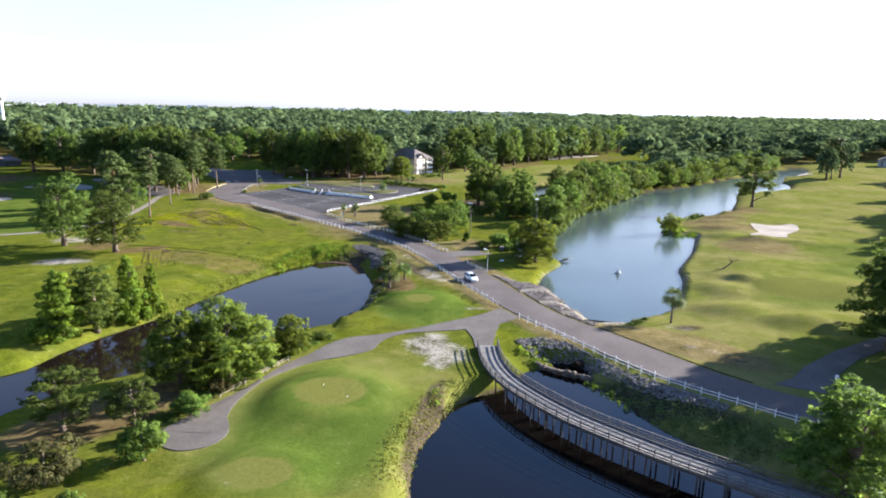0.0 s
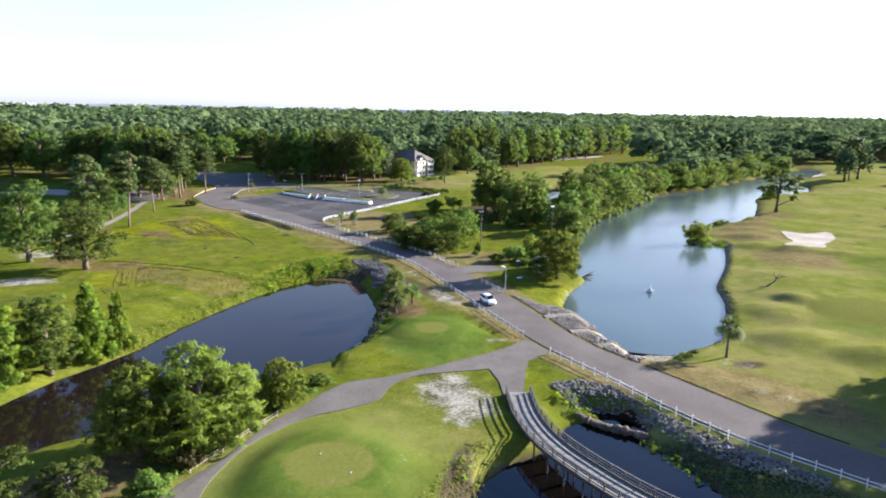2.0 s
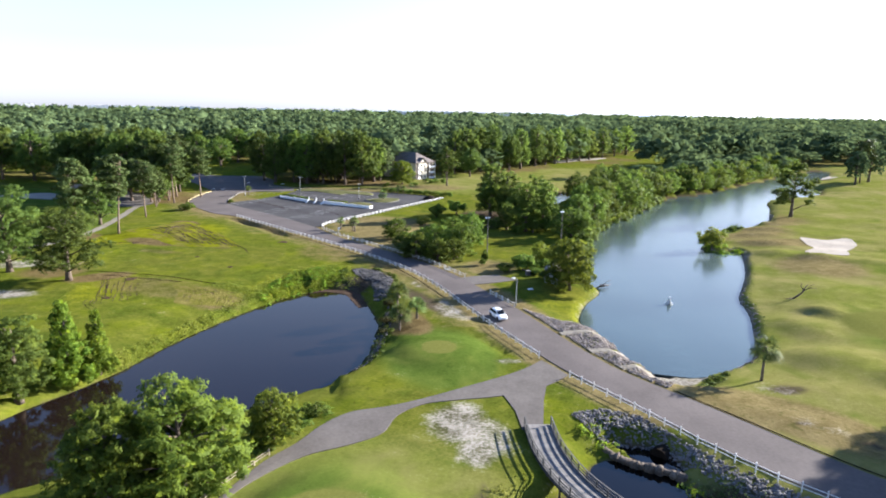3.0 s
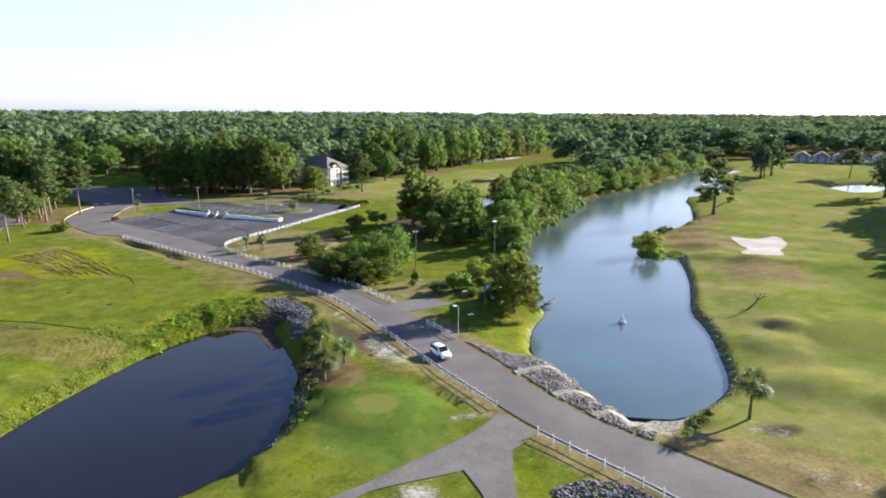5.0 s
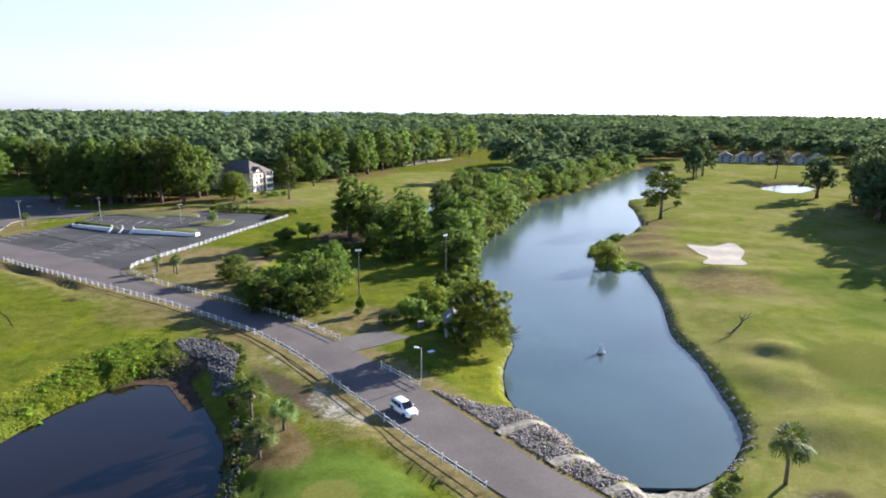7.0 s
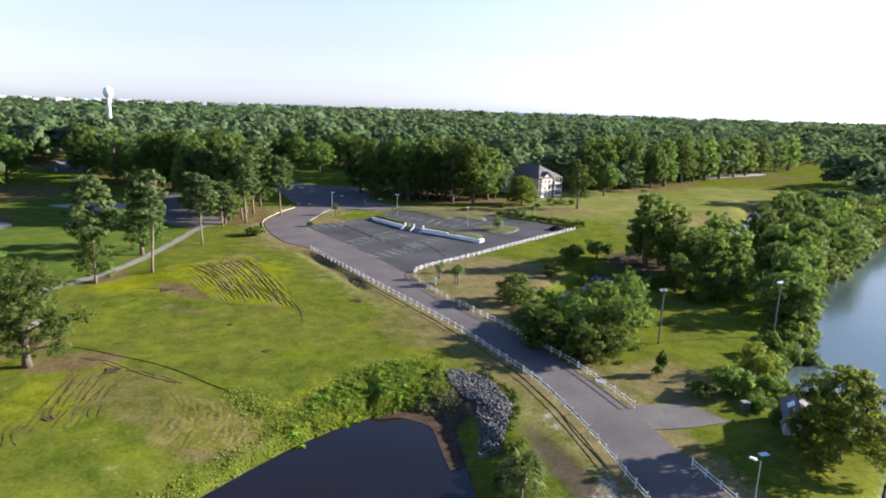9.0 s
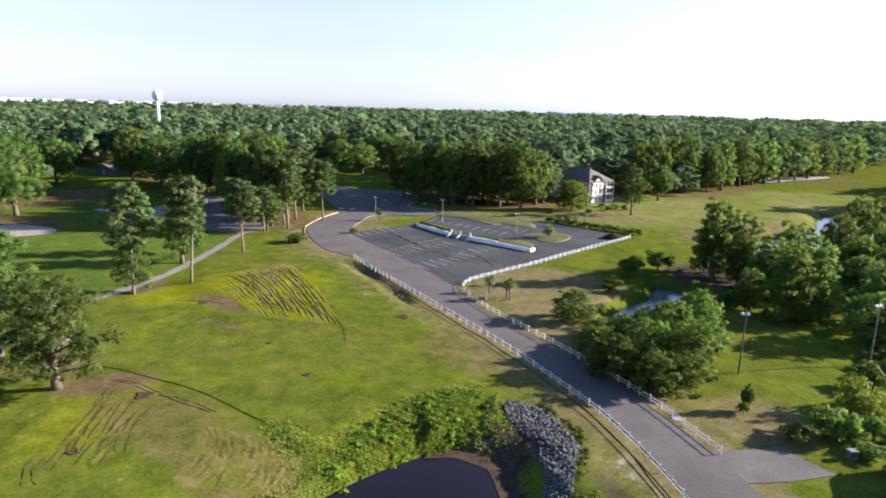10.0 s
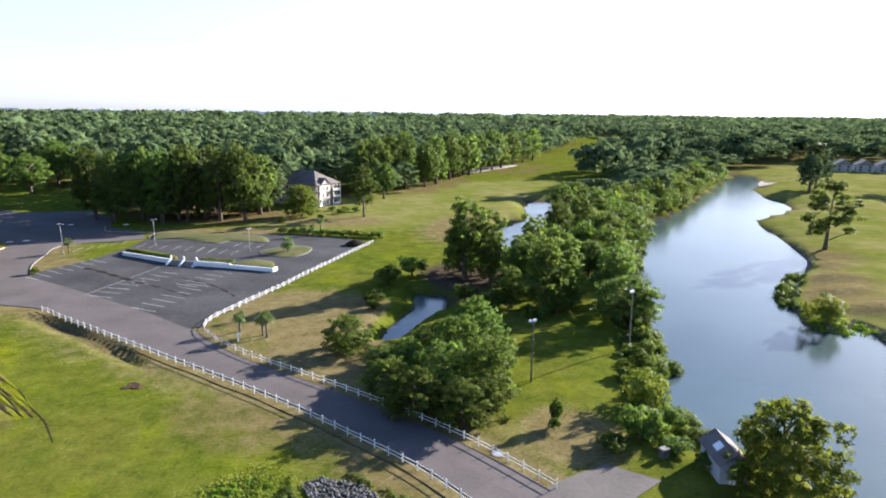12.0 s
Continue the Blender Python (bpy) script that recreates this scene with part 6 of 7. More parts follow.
# ---- apartment house ----
def apartment():
    root = thing("apartment_house", "cream three-storey apartment house with grey-brown hip roof", "house", (-25.4, 382.6, 0), math.atan2(10.6, 9.4))
    W, D, H = 14.0, 26.0, 9.3
    part("wall", Build().box((W / 2, D / 2, H / 2 - 0.2), (W, D, H + 0.4)), SIDING, root)
    roof = Build()
    e, r = 0.9, 14.4
    roof.add([(-e, -e, H), (W + e, -e, H), (W + e, D + e, H), (-e, D + e, H), (W / 2, W / 2, r), (W / 2, D - W / 2, r)] + [(-e, -e, H - 0.3), (W + e, -e, H - 0.3), (W + e, D + e, H - 0.3), (-e, D + e, H - 0.3)],
             [(0, 1, 4), (1, 2, 5, 4), (2, 3, 5), (3, 0, 4, 5), (0, 6, 7, 1), (1, 7, 8, 2), (2, 8, 9, 3), (3, 9, 6, 0), (9, 8, 7, 6)])
    part("roof", roof, SHINGLE, root)
    g0, g1 = 2.2, 8.4
    part("gable", Build().add([(g0, -0.5, 0), (g1, -0.5, 0), (g1, -0.5, H), ((g0 + g1) / 2, -0.5, H + 2.4), (g0, -0.5, H), (g0, 4, 0), (g1, 4, 0), (g1, 4, H), ((g0 + g1) / 2, 4, H + 2.4), (g0, 4, H)],
                              [(0, 1, 2, 3, 4), (1, 6, 7, 2), (0, 4, 9, 5), (2, 7, 8, 3), (3, 8, 9, 4)]), SIDING, root)
    cap = Build()
    m = (g0 + g1) / 2
    cap.add([(g0 - 0.6, -1.0, H - 0.4), (m, -1.0, H + 2.6), (m, 5.5, H + 2.6), (g0 - 0.6, 5.5, H - 0.4), (g1 + 0.6, -1.0, H - 0.4), (g1 + 0.6, 5.5, H - 0.4)], [(0, 1, 2, 3), (1, 4, 5, 2)])
    cap.add([(g0 - 0.6, -1.0, H - 0.6), (m, -1.0, H + 2.35), (g1 + 0.6, -1.0, H - 0.6), (g0 - 0.6, -1.0, H - 0.4), (m, -1.0, H + 2.6), (g1 + 0.6, -1.0, H - 0.4)], [(0, 1, 4, 3), (1, 2, 5, 4)])
    part("gable_roof", cap, SHINGLE, root)
    for floor in range(3):
        z = 1.5 + 3.0 * floor
        for wx in (3.9, 6.7):
            win = part("window", Build().box((wx, -0.54, z), (1.1, 0.1, 1.5)), WHITE_PAINT, root)
            for s in (-0.37, 0.37):
                part("pane", Build().box((wx, -0.60, z + s), (0.9, 0.03, 0.62)), DARK_GLASS, win)
        for x0, x1 in ((8.9, 13.7), (0.2, 1.8)):
            bal = part("balcony", Build().box(((x0 + x1) / 2, -0.9, z - 1.35), (x1 - x0, 1.8, 0.22)).box(((x0 + x1) / 2, -0.02, z), (x1 - x0, 0.06, 2.4)), DARK_WOOD, root, "dark screened balcony")
            part("balustrade", Build().box(((x0 + x1) / 2, -1.75, z - 0.3), (x1 - x0, 0.06, 0.12)).box(((x0 + x1) / 2, -1.75, z - 0.85), (x1 - x0, 0.05, 0.8)), WHITE_PAINT, bal)
            for px in (x0 + 0.08, x1 - 0.08):
                part("post", Build().box((px, -1.75, z + 0.1), (0.16, 0.16, 2.9)), WHITE_PAINT, bal)
        for wy in np.arange(4, 24, 4.0):
            win = part("window", Build().box((-0.04, wy, z), (0.1, 1.3, 1.5)), WHITE_PAINT, root)
            part("pane", Build().box((-0.10, wy, z), (0.03, 1.1, 1.3)), DARK_GLASS, win)
    return root


apartment()
plant("shade", -31.1, 358.5, 12.5, 13.0, "round dark tree before the apartment house", seed=1)
plant("open", -7.7, 355, 19.5, 12.5, "tall open tree beside the apartment house", seed=2)
for i, (x, y) in enumerate([(-19, 372), (-14, 370), (-10, 368), (-16, 364), (-24, 352), (-38, 346)]):
    plant("bush", x, y, 2.2, 4.0, "rounded garden shrub near the apartment house", "bush", i, False, "garden shrubs")


# ---- shed, hut, signs ----
def shed(name, x, y, yaw, w, d, h, rise, label, wall, roof):
    root = thing(name, label, "shed", (x, y, at_ground(x, y) - 0.05), yaw)
    part("wall", Build().add([(-w / 2, -d / 2, -0.3), (w / 2, -d / 2, -0.3), (w / 2, d / 2, -0.3), (-w / 2, d / 2, -0.3), (-w / 2, -d / 2, h), (w / 2, -d / 2, h), (w / 2, d / 2, h), (-w / 2, d / 2, h), (0, -d / 2, h + rise), (0, d / 2, h + rise)],
                             [(3, 2, 1, 0), (0, 1, 5, 8, 4), (2, 3, 7, 9, 6), (1, 2, 6, 5), (3, 0, 4, 7)]), wall, root)
    k, e = 0.3, 0.35
    for s in (-1, 1):
        drop = rise * (k / (w / 2))
        part("roof_slope", Build().add([(s * (w / 2 + k), -d / 2 - e, h - drop), (s * (w / 2 + k), d / 2 + e, h - drop), (0, d / 2 + e, h + rise), (0, -d / 2 - e, h + rise),
                                        (s * (w / 2 + k), -d / 2 - e, h - drop + 0.1), (s * (w / 2 + k), d / 2 + e, h - drop + 0.1), (0, d / 2 + e, h + rise + 0.1), (0, -d / 2 - e, h + rise + 0.1)],
                                       [(0, 1, 2, 3), (7, 6, 5, 4), (0, 3, 7, 4), (1, 5, 6, 2), (0, 4, 5, 1), (3, 2, 6, 7)]), roof, root)
    part("door", Build().box((0, -d / 2 - 0.03, 0.95), (0.95, 0.06, 1.95)), WHITE_PAINT, root)
    return root


s = shed("pump_house", 19.0, 170.2, -0.2, 3.3, 5.4, 2.6, 1.2, "small pale pump house with dark shingle roof under a tree", GREY_WALL, SHINGLE)
part("skylight", Build().add([(-1.25, -0.7, 3.08), (-0.5, -0.7, 3.62), (-0.5, 0.6, 3.62), (-1.25, 0.6, 3.08), (-1.25, -0.7, 2.9), (-0.5, -0.7, 3.44), (-0.5, 0.6, 3.44), (-1.25, 0.6, 2.9)], [(0, 1, 2, 3), (7, 6, 5, 4), (0, 4, 5, 1), (1, 5, 6, 2), (2, 6, 7, 3), (3, 7, 4, 0)]), WHITE_PAINT, s, "pale roof hatch").rotation_euler = (0, -0.0, 0)
root = thing("meter_box", "small dark utility box with a pale lid among shrubs", "utility box", (13.8, 174.2, at_ground(13.8, 174.2)), 0.3)
part("cabinet", Build().box((0, 0, 0.5), (1.05, 0.8, 1.1)), POLE_WOOD, root)
part("lid", Build().box((0, 0, 1.09), (1.2, 0.92, 0.09), 0, 0.9), CONCRETE, root)
root = thing("sign_board", "small blank white sign on a post by the fence", "sign", (-40.2, 222.9, at_ground(-40.2, 222.9)), 0.7)
part("post", Build().box((0, 0, 0.5), (0.1, 0.1, 1.4)), WHITE_PAINT, root)
part("board", Build().box((0, -0.08, 1.3), (0.8, 0.05, 0.7)), WHITE_PAINT, root)
root = thing("bird_box", "small pale box on a short post beside the road", "post box", (57.5, 88.3, at_ground(57.5, 88.3)))
part("post", Build().box((0, 0, 0.4), (0.09, 0.09, 1.2)), WHITE_PAINT, root)
part("box", Build().box((0, 0, 1.15), (0.42, 0.42, 0.5), 0, 0.8), WHITE_PAINT, root)
root = thing("fountain", "small white fountain jet in the lake", "fountain", (42.9, 159.9, WATER))
part("float_ring", Build().lathe([(0.2, -0.1), (0.45, -0.05), (0.45, 0.06), (0.2, 0.09)], 14), BLACK_TRIM, root)
rng = np.random.default_rng(3)
jet = Build()
for i in range(420):
    u, a = rng.random(), rng.uniform(0, 6.28)
    r = 0.1 + 0.8 * u ** 2 * rng.random()
    jet.box((r * math.cos(a), r * math.sin(a), 0.1 + 1.5 * (1 - u ** 1.6) * rng.uniform(0.4, 1.0)), (0.1, 0.1, 0.15), a)
part("spray", jet, WHITE_PAINT, root, "white water spray")


# ---- dead wood ----
def dead_tree(name, x, y, z, lean, tall, label, seed):
    rng = np.random.default_rng(seed)
    root = thing(name, label, "dead tree", (x, y, z))
    b = Build()
    top = Vector((lean[0], lean[1], tall))
    b.tube([(0, 0, -0.4), (lean[0] * 0.45, lean[1] * 0.35, tall * 0.22), (lean[0] * 0.62, lean[1] * 0.7, tall * 0.66), top], [0.24, 0.19, 0.14, 0.06], 7)
    for i in range(8):
        t = 0.35 + 0.08 * i
        p = Vector((lean[0] * (0.45 + 0.4 * max(0, t - 0.3)), lean[1] * t, tall * t * 0.8))
        d = Vector((lean[0] * 0.25 + rng.normal() * 1.1, lean[1] * 0.3 + rng.normal() * 0.9, rng.uniform(0.0, 1.3)))
        b.tube([p, p + d * 0.6, p + d * 1.1 + Vector((0, 0, rng.normal() * 0.3))], [0.12, 0.08, 0.035], 5)
    part("trunk", b, BARK, root, smooth=True)
    return root


snag = thing("dead_tree", "bare leaning dead tree on the fairway", "dead tree", (69.4, 160.4, at_ground(69.4, 160.4)))
snag.scale = (0.78, 0.78, 0.74)
limbs = Build().tube([(0, 0, -0.3), (1.6, 0.3, 0.7), (3.0, 0.6, 1.7), (3.6, 0.8, 3.0), (4.6, 1.0, 4.2)], [0.32, 0.27, 0.22, 0.17, 0.08], 7)
limbs.tube([(3.2, 0.7, 2.2), (4.8, 0.9, 2.9), (6.2, 1.3, 3.0), (7.6, 1.4, 2.8)], [0.16, 0.12, 0.08, 0.04], 6)
limbs.tube([(3.4, 0.7, 2.6), (2.6, 0.9, 3.6), (2.9, 1.0, 4.6)], [0.13, 0.09, 0.04], 6)
limbs.tube([(4.8, 0.9, 2.9), (5.6, 1.2, 3.9), (6.2, 1.2, 4.1)], [0.09, 0.06, 0.03], 5)
limbs.tube([(0.4, 0.1, 0.1), (-1.2, -0.6, 0.25), (-2.4, -1.0, 0.15)], [0.16, 0.1, 0.05], 6)
part("trunk", limbs, BARK, snag, smooth=True)
dead_tree("fallen_branch", 27.5, 171.3, WATER - 0.2, (5.0, 1.0), 1.0, "bare fallen branches in the lake shallows", 2)


# ---- sand bunkers ----
def bunker(outline, label, z=0.0):
    pts = spline(outline, 1.6, True)
    cx, cy = sum(p[0] for p in pts) / len(pts), sum(p[1] for p in pts) / len(pts)
    n = len(pts)
    rings = [(1.0, 0.12)] + [(k / 12, 0.08) for k in range(11, 0, -1)]
    b = Build()
    b.add([(cx + (x - cx) * k, cy + (y - cy) * k, at_ground(cx + (x - cx) * k, cy + (y - cy) * k) + lift + z) for k, lift in rings for x, y in pts],
          [(i * n + j, i * n + (j + 1) % n, (i + 1) * n + (j + 1) % n, (i + 1) * n + j) for i in range(len(rings) - 1) for j in range(n)] + [tuple(range((len(rings) - 1) * n, len(rings) * n))])
    return solid("sand_bunker", b, SAND, label, "bunker", "sand bunkers", kind="structure", smooth=True)


bunker([(108, 230), (113, 226), (122.3, 228.4), (120, 220), (115.5, 214.5), (111, 210), (106.7, 203), (97.6, 207.5), (103, 213), (104.5, 220)], "pale sand bunker on the fairway")
bunker([(-200, 251), (-182, 250.5), (-176, 244), (-184, 235), (-200, 232)], "pale sand bunker by the pines")
bunker([(-198, 284), (-190, 292), (-182, 300), (-170, 292), (-166, 280), (-176, 281)], "shaded sand bunker beyond the lawn")
bunker([(-186, 320), (-188, 331), (-175, 331), (-170, 318), (-178, 313)], "sand bunker before the dark woods")
bunker([(72, 528), (87, 553), (101, 566), (126, 582), (120, 566), (96, 541), (77, 519)], "far pale bunker along the tree line", 0.1)
bunker([(236, 452), (246, 470), (262, 468), (250, 450)], "far pale bunker beyond the lake", 0.1)


# ---- wheel ruts and bare patches ----
def strips(name, paths, label, material, width, lift=0.03, raised=0.0):
    b = Build()
    for k, path in enumerate(paths):
        pts = spline(path, 1.0)
        rng = np.random.default_rng(k)
        row = []
        for i, (x, y) in enumerate(pts):
            q = pts[min(i + 1, len(pts) - 1)]
            p = pts[max(i - 1, 0)]
            d = Vector((q[0] - p[0], q[1] - p[1], 0)).normalized()
            x, y = x + 0.12 * math.sin(i * 0.5 + k), y + 0.12 * math.sin(i * 0.4 + 2 * k)
            w = width * (1 + 0.3 * math.sin(i * 0.8 + k)) * rng.uniform(0.75, 1.25) * (0.25 if i in (0, len(pts) - 1) else 1)
            z = at_ground(x, y) + raised
            row.append([(x - d.y * s * w, y + d.x * s * w, z + l) for s, l in ((-1.5, -0.03), (-1.0, 0.045), (-0.5, lift), (0.5, lift), (1.0, 0.045), (1.5, -0.03))])
        flat = [p for r in row for p in r]
        b.add(flat, [(i * 6 + j, i * 6 + j + 1, i * 6 + j + 7, i * 6 + j + 6) for i in range(len(row) - 1) for j in range(5)])
    return solid(name, b, material, label, "ruts", kind="stuff")


def broken(a, b, bow, rng, pieces):
    """A wheel mark from a to b, bowed sideways, broken into pieces."""
    a, b = Vector(a), Vector(b)
    n = Vector((-(b - a).y, (b - a).x)).normalized()
    cuts = sorted([rng.uniform(0.0, 0.1), rng.uniform(0.9, 1.0)] + [rng.uniform(0.15, 0.85) for _ in range(pieces - 1)])
    out = []
    for s0, s1 in zip(cuts, cuts[1:]):
        s1 -= rng.uniform(0.0, 0.06)
        if s1 - s0 > 0.05:
            out.append([tuple(a.lerp(b, s) + n * (bow * 4 * s * (1 - s) + rng.normal() * 0.05)) for s in np.linspace(s0, s1, 5)])
    return out


def waver(u, v):
    return 0.5 * np.sin(u * 1.7 + 1.3 * np.sin(v * 0.9)) * np.sin(v * 1.3 + 0.7 * np.sin(u * 2.1)) + 0.3 * np.sin(u * 3.9 + v * 2.7) + 0.2 * np.sin(v * 6.1 - u * 4.7)


def rutted(name, label, a0, a1, b0, b1, rows, bow, deep, seed, fade, turf):
    """Churned turf: a sheet of ridges and furrows fanning from the line a0-a1 to the line b0-b1."""
    m, n = rows * 7, 110
    t, s = np.meshgrid(np.linspace(0, 1, m), np.linspace(0, 1, n), indexing="ij")
    a0, a1, b0, b1 = (np.array(p, float) for p in (a0, a1, b0, b1))
    a = a0 + (a1 - a0) * t[..., None]
    b = b0 + (b1 - b0) * t[..., None]
    side = (b - a)[..., ::-1] * (-1, 1)
    side = side / np.linalg.norm(side, axis=2, keepdims=True)
    wob = waver(t * 9 + seed, s * 5)
    p = a + (b - a) * s[..., None] + side * (bow * 4 * s * (1 - s) + 0.35 * wob)[..., None]
    x, y = p[..., 0].ravel(), p[..., 1].ravel()
    phase = t * rows + 0.30 * waver(s * 6 + seed, t * 7) + 0.12 * waver(s * 15, t * 11 + seed)
    furrow = np.cos(2 * math.pi * phase)
    body = np.clip(np.minimum(t, 1 - t) * 7, 0, 1) * np.clip(np.minimum(s, 1 - s) * 6, 0, 1)
    patchy = np.clip(0.40 + 0.85 * waver(s * 7 + 2 * seed, np.floor(phase) * 1.9 + seed) + 0.35 * waver(t * 6, s * 9 + seed), 0, 1)
    rise = body * patchy
    z = height(x, y) - 0.05 + 0.075 * np.minimum(1, body * 4).ravel() + (rise * (0.10 * furrow + 0.06 * waver(s * 60, t * 40))).ravel() * deep
    bare = np.clip(rise * np.clip(-furrow * 1.1 + 0.15, 0, 1) * fade(t, s), 0, 1)
    idx = np.arange(m * n).reshape(m, n)
    quads = np.stack([idx[:-1, :-1], idx[:-1, 1:], idx[1:, 1:], idx[1:, :-1]], -1).reshape(-1, 4)
    me = bpy.data.meshes.new(name)
    me.from_pydata(np.stack([x, y, z], 1).tolist(), [], quads.tolist())
    me.polygons.foreach_set("use_smooth", [True] * len(me.polygons))
    layer = me.attributes.new("bare", "FLOAT", "POINT")
    layer.data.foreach_set("value", bare.ravel().astype(np.float32))
    dead = me.attributes.new("dead", "FLOAT", "POINT")
    dead.data.foreach_set("value", np.clip(0.5 + 0.8 * waver(t * 5 + seed, s * 6), 0, 1).ravel().astype(np.float32))
    me.materials.append(turf)
    return tagged(new(name, me), label, "ruts", kind="structure")


def rutted_material(name, low, high):
    m, nt, bsdf = node_material(name)
    pos = place_of(nt, True)
    n2, n3 = noise_node(nt, pos, 0.3, 5.0, 0.6, 0.4), noise_node(nt, pos, 2.2, 6.0, 0.75)
    mixed = calc(nt, "ADD", calc(nt, "MULTIPLY", n2, 0.45), calc(nt, "MULTIPLY", n3, 0.55))
    speck = ramp(nt, mixed, 0.38, 0.62)
    keys = []
    for key in ("bare", "dead"):
        k = nt.nodes.new("ShaderNodeAttribute")
        k.attribute_name = key
        keys.append(k.outputs["Fac"])
    turf = blend(nt, speck, low, high)
    turf = blend(nt, calc(nt, "MULTIPLY", ramp(nt, calc(nt, "ADD", keys[1], calc(nt, "MULTIPLY", n3, 0.6)), 0.7, 1.1), 0.8), turf, blend(nt, speck, (0.095, 0.082, 0.020), (0.165, 0.134, 0.046)))
    soil = blend(nt, speck, (0.030, 0.021, 0.012), (0.100, 0.072, 0.044))
    edge = ramp(nt, calc(nt, "ADD", keys[0], calc(nt, "MULTIPLY", calc(nt, "SUBTRACT", n3, 0.4), 0.6)), 0.22, 0.5)
    nt.links.new(blend(nt, edge, turf, soil), bsdf.inputs["Base Color"])
    bsdf.inputs["Roughness"].default_value, bsdf.inputs["Specular IOR Level"].default_value = 1.0, 0.0
    bump(nt, bsdf, n3, 0.6, 0.16)
    return m


BRIGHT_TURF = rutted_material("bright_rutted_turf", (0.078, 0.088, 0.004), (0.160, 0.160, 0.010))
DULL_TURF = rutted_material("dull_rutted_turf", (0.060, 0.060, 0.010), (0.122, 0.110, 0.024))
rutted("wheel_ruts", "churned wheel ruts with bare soil in bright grass", (-107.5, 216), (-95.5, 240), (-80, 197), (-61, 197), 20, 1.2, 0.95, 1.0, lambda t, s: 0.8 + 2.6 * np.clip(1 - np.hypot((t - 0.78) / 0.42, (s - 0.32) / 0.45), 0, 1), BRIGHT_TURF)
rutted("faint_tracks", "faint tyre tracks in dead grass on the lower lawn", (-60, 145), (-47.5, 148), (-66, 159), (-50.5, 157), 12, -1.5, 0.3, 7.0, lambda t, s: 0.45 + 0 * t, DULL_TURF)
rng = np.random.default_rng(61)
spin = []
for i in range(9):
    c = Vector((-92.5, 226)) + Vector((rng.normal() * 2.5, rng.normal() * 3.0))
    d = Vector((rng.uniform(-1.8, -0.6), rng.uniform(3.0, 6.5)))
    spin += broken(c - d, c + d, rng.normal() * 0.5, rng, 1)
spin += broken((-90.3, 211.5), (-94.6, 229), 0.3, rng, 1) + broken((-89.6, 212), (-93.6, 229), 0.3, rng, 1)
for k in range(13):
    t = (k + 0.3 * rng.normal()) / 12
    spin += broken((-101 + 8.5 * t, 219.5 + 14 * t), (-81 + 20 * t, 203.5 - 8 * t), 0.8, rng, 3)
strips("spin_marks", spin, "dark bare wheel-spin marks across the ruts", DIRT, 0.1, 0.04, 0.03)
worn = []
for line in ([(-73.9, 143.7), (-76.1, 150.3), (-79.8, 157.4), (-82.7, 164.2)], [(-75.5, 147.3), (-78, 154.1), (-81.2, 161.2)], [(-71.1, 145.6), (-73.6, 152.3), (-77.8, 161.1)],
             [(-73.7, 147.8), (-77.3, 155.2), (-79, 159.5)], [(-69, 149.2), (-71.6, 153.3), (-74.3, 160.1)], [(-69.7, 146), (-71.4, 150.9)], [(-73, 141), (-75.9, 143.5), (-76.6, 147)],
             [(-84.4, 165.5), (-80, 165), (-74.7, 163.2)], [(-74.7, 163.2), (-69.9, 162.5), (-64.7, 161)], [(-71.3, 149.3), (-72.6, 152), (-74.5, 156.1)]):
    for p, q in zip(line, line[1:]):
        worn += broken(p, q, 0.1, rng, 2) + broken((p[0] + 1.0, p[1] + 0.4), (q[0] + 1.0, q[1] + 0.4), 0.15, rng, 3)
strips("worn_tracks", worn, "brown worn tyre tracks on the lower lawn", DIRT, 0.055, 0.03, 0.0)
strips("long_tracks", broken((-82, 222), (-56, 186), 2.0, rng, 2) + broken((-104, 192), (-97, 203.5), -0.6, rng, 1) + broken((-101, 201), (-90, 203), 0.4, rng, 1), "long faint wheel tracks across the lawn", DIRT, 0.06)
strips("lawn_ditch", [[(-90, 169.1), (-85.7, 168.9), (-77.1, 167.7), (-70.5, 166.2), (-65.1, 164.5), (-59.5, 162.1), (-54.6, 160.2), (-50.5, 158)]], "narrow dark ditch across the lawn", DARK_SOIL, 0.1, -0.02)
edge_line = [(-81.8, 247.2), (-63.1, 227.6), (-48, 212), (-33.3, 196.6), (-25, 186.8), (-18.7, 178.9), (-14.6, 172.8), (-9.2, 161.4), (-6, 154), (-3.4, 148), (-0.5, 141), (2.1, 134.9), (7.6, 123.4)]
# eroded ditch line whose dark strip also paints the shade below the fence
strips("fence_ditch", [edge_line[:6], edge_line[5:9]], "eroded edge below the road fence, dark partly for shade", DIRT, 0.06, -0.01, 0.0)
for x, y, r in ((-53.5, 206.5, 1.3), (-76.2, 162.7, 1.2), (-73.5, 147.9, 0.7), (-94.4, 201.9, 0.9), (-70.5, 186, 0.5), (-58.5, 176, 0.6)):
    ring = [(x + r * k * (1 + 0.35 * math.sin(3 * j + x) * math.cos(1.7 * j)) * math.cos(j * 0.42), y + r * k * (1 + 0.35 * math.sin(3 * j + x) * math.cos(1.7 * j)) * math.sin(j * 0.42)) for k in (1.2, 0.8, 0.35) for j in range(15)]
    heap = Build().add([(u, v, at_ground(u, v) + (-0.05, 0.12, 0.05)[i // 15]) for i, (u, v) in enumerate(ring)], [(i * 15 + j, i * 15 + (j + 1) % 15, i * 15 + 15 + (j + 1) % 15, i * 15 + 15 + j) for i in range(2) for j in range(15)] + [tuple(range(30, 45))])
    solid("dirt_patch", heap, DIRT, "patch of dark dug soil on the lawn", "dirt patch", "dug patches", "structure")
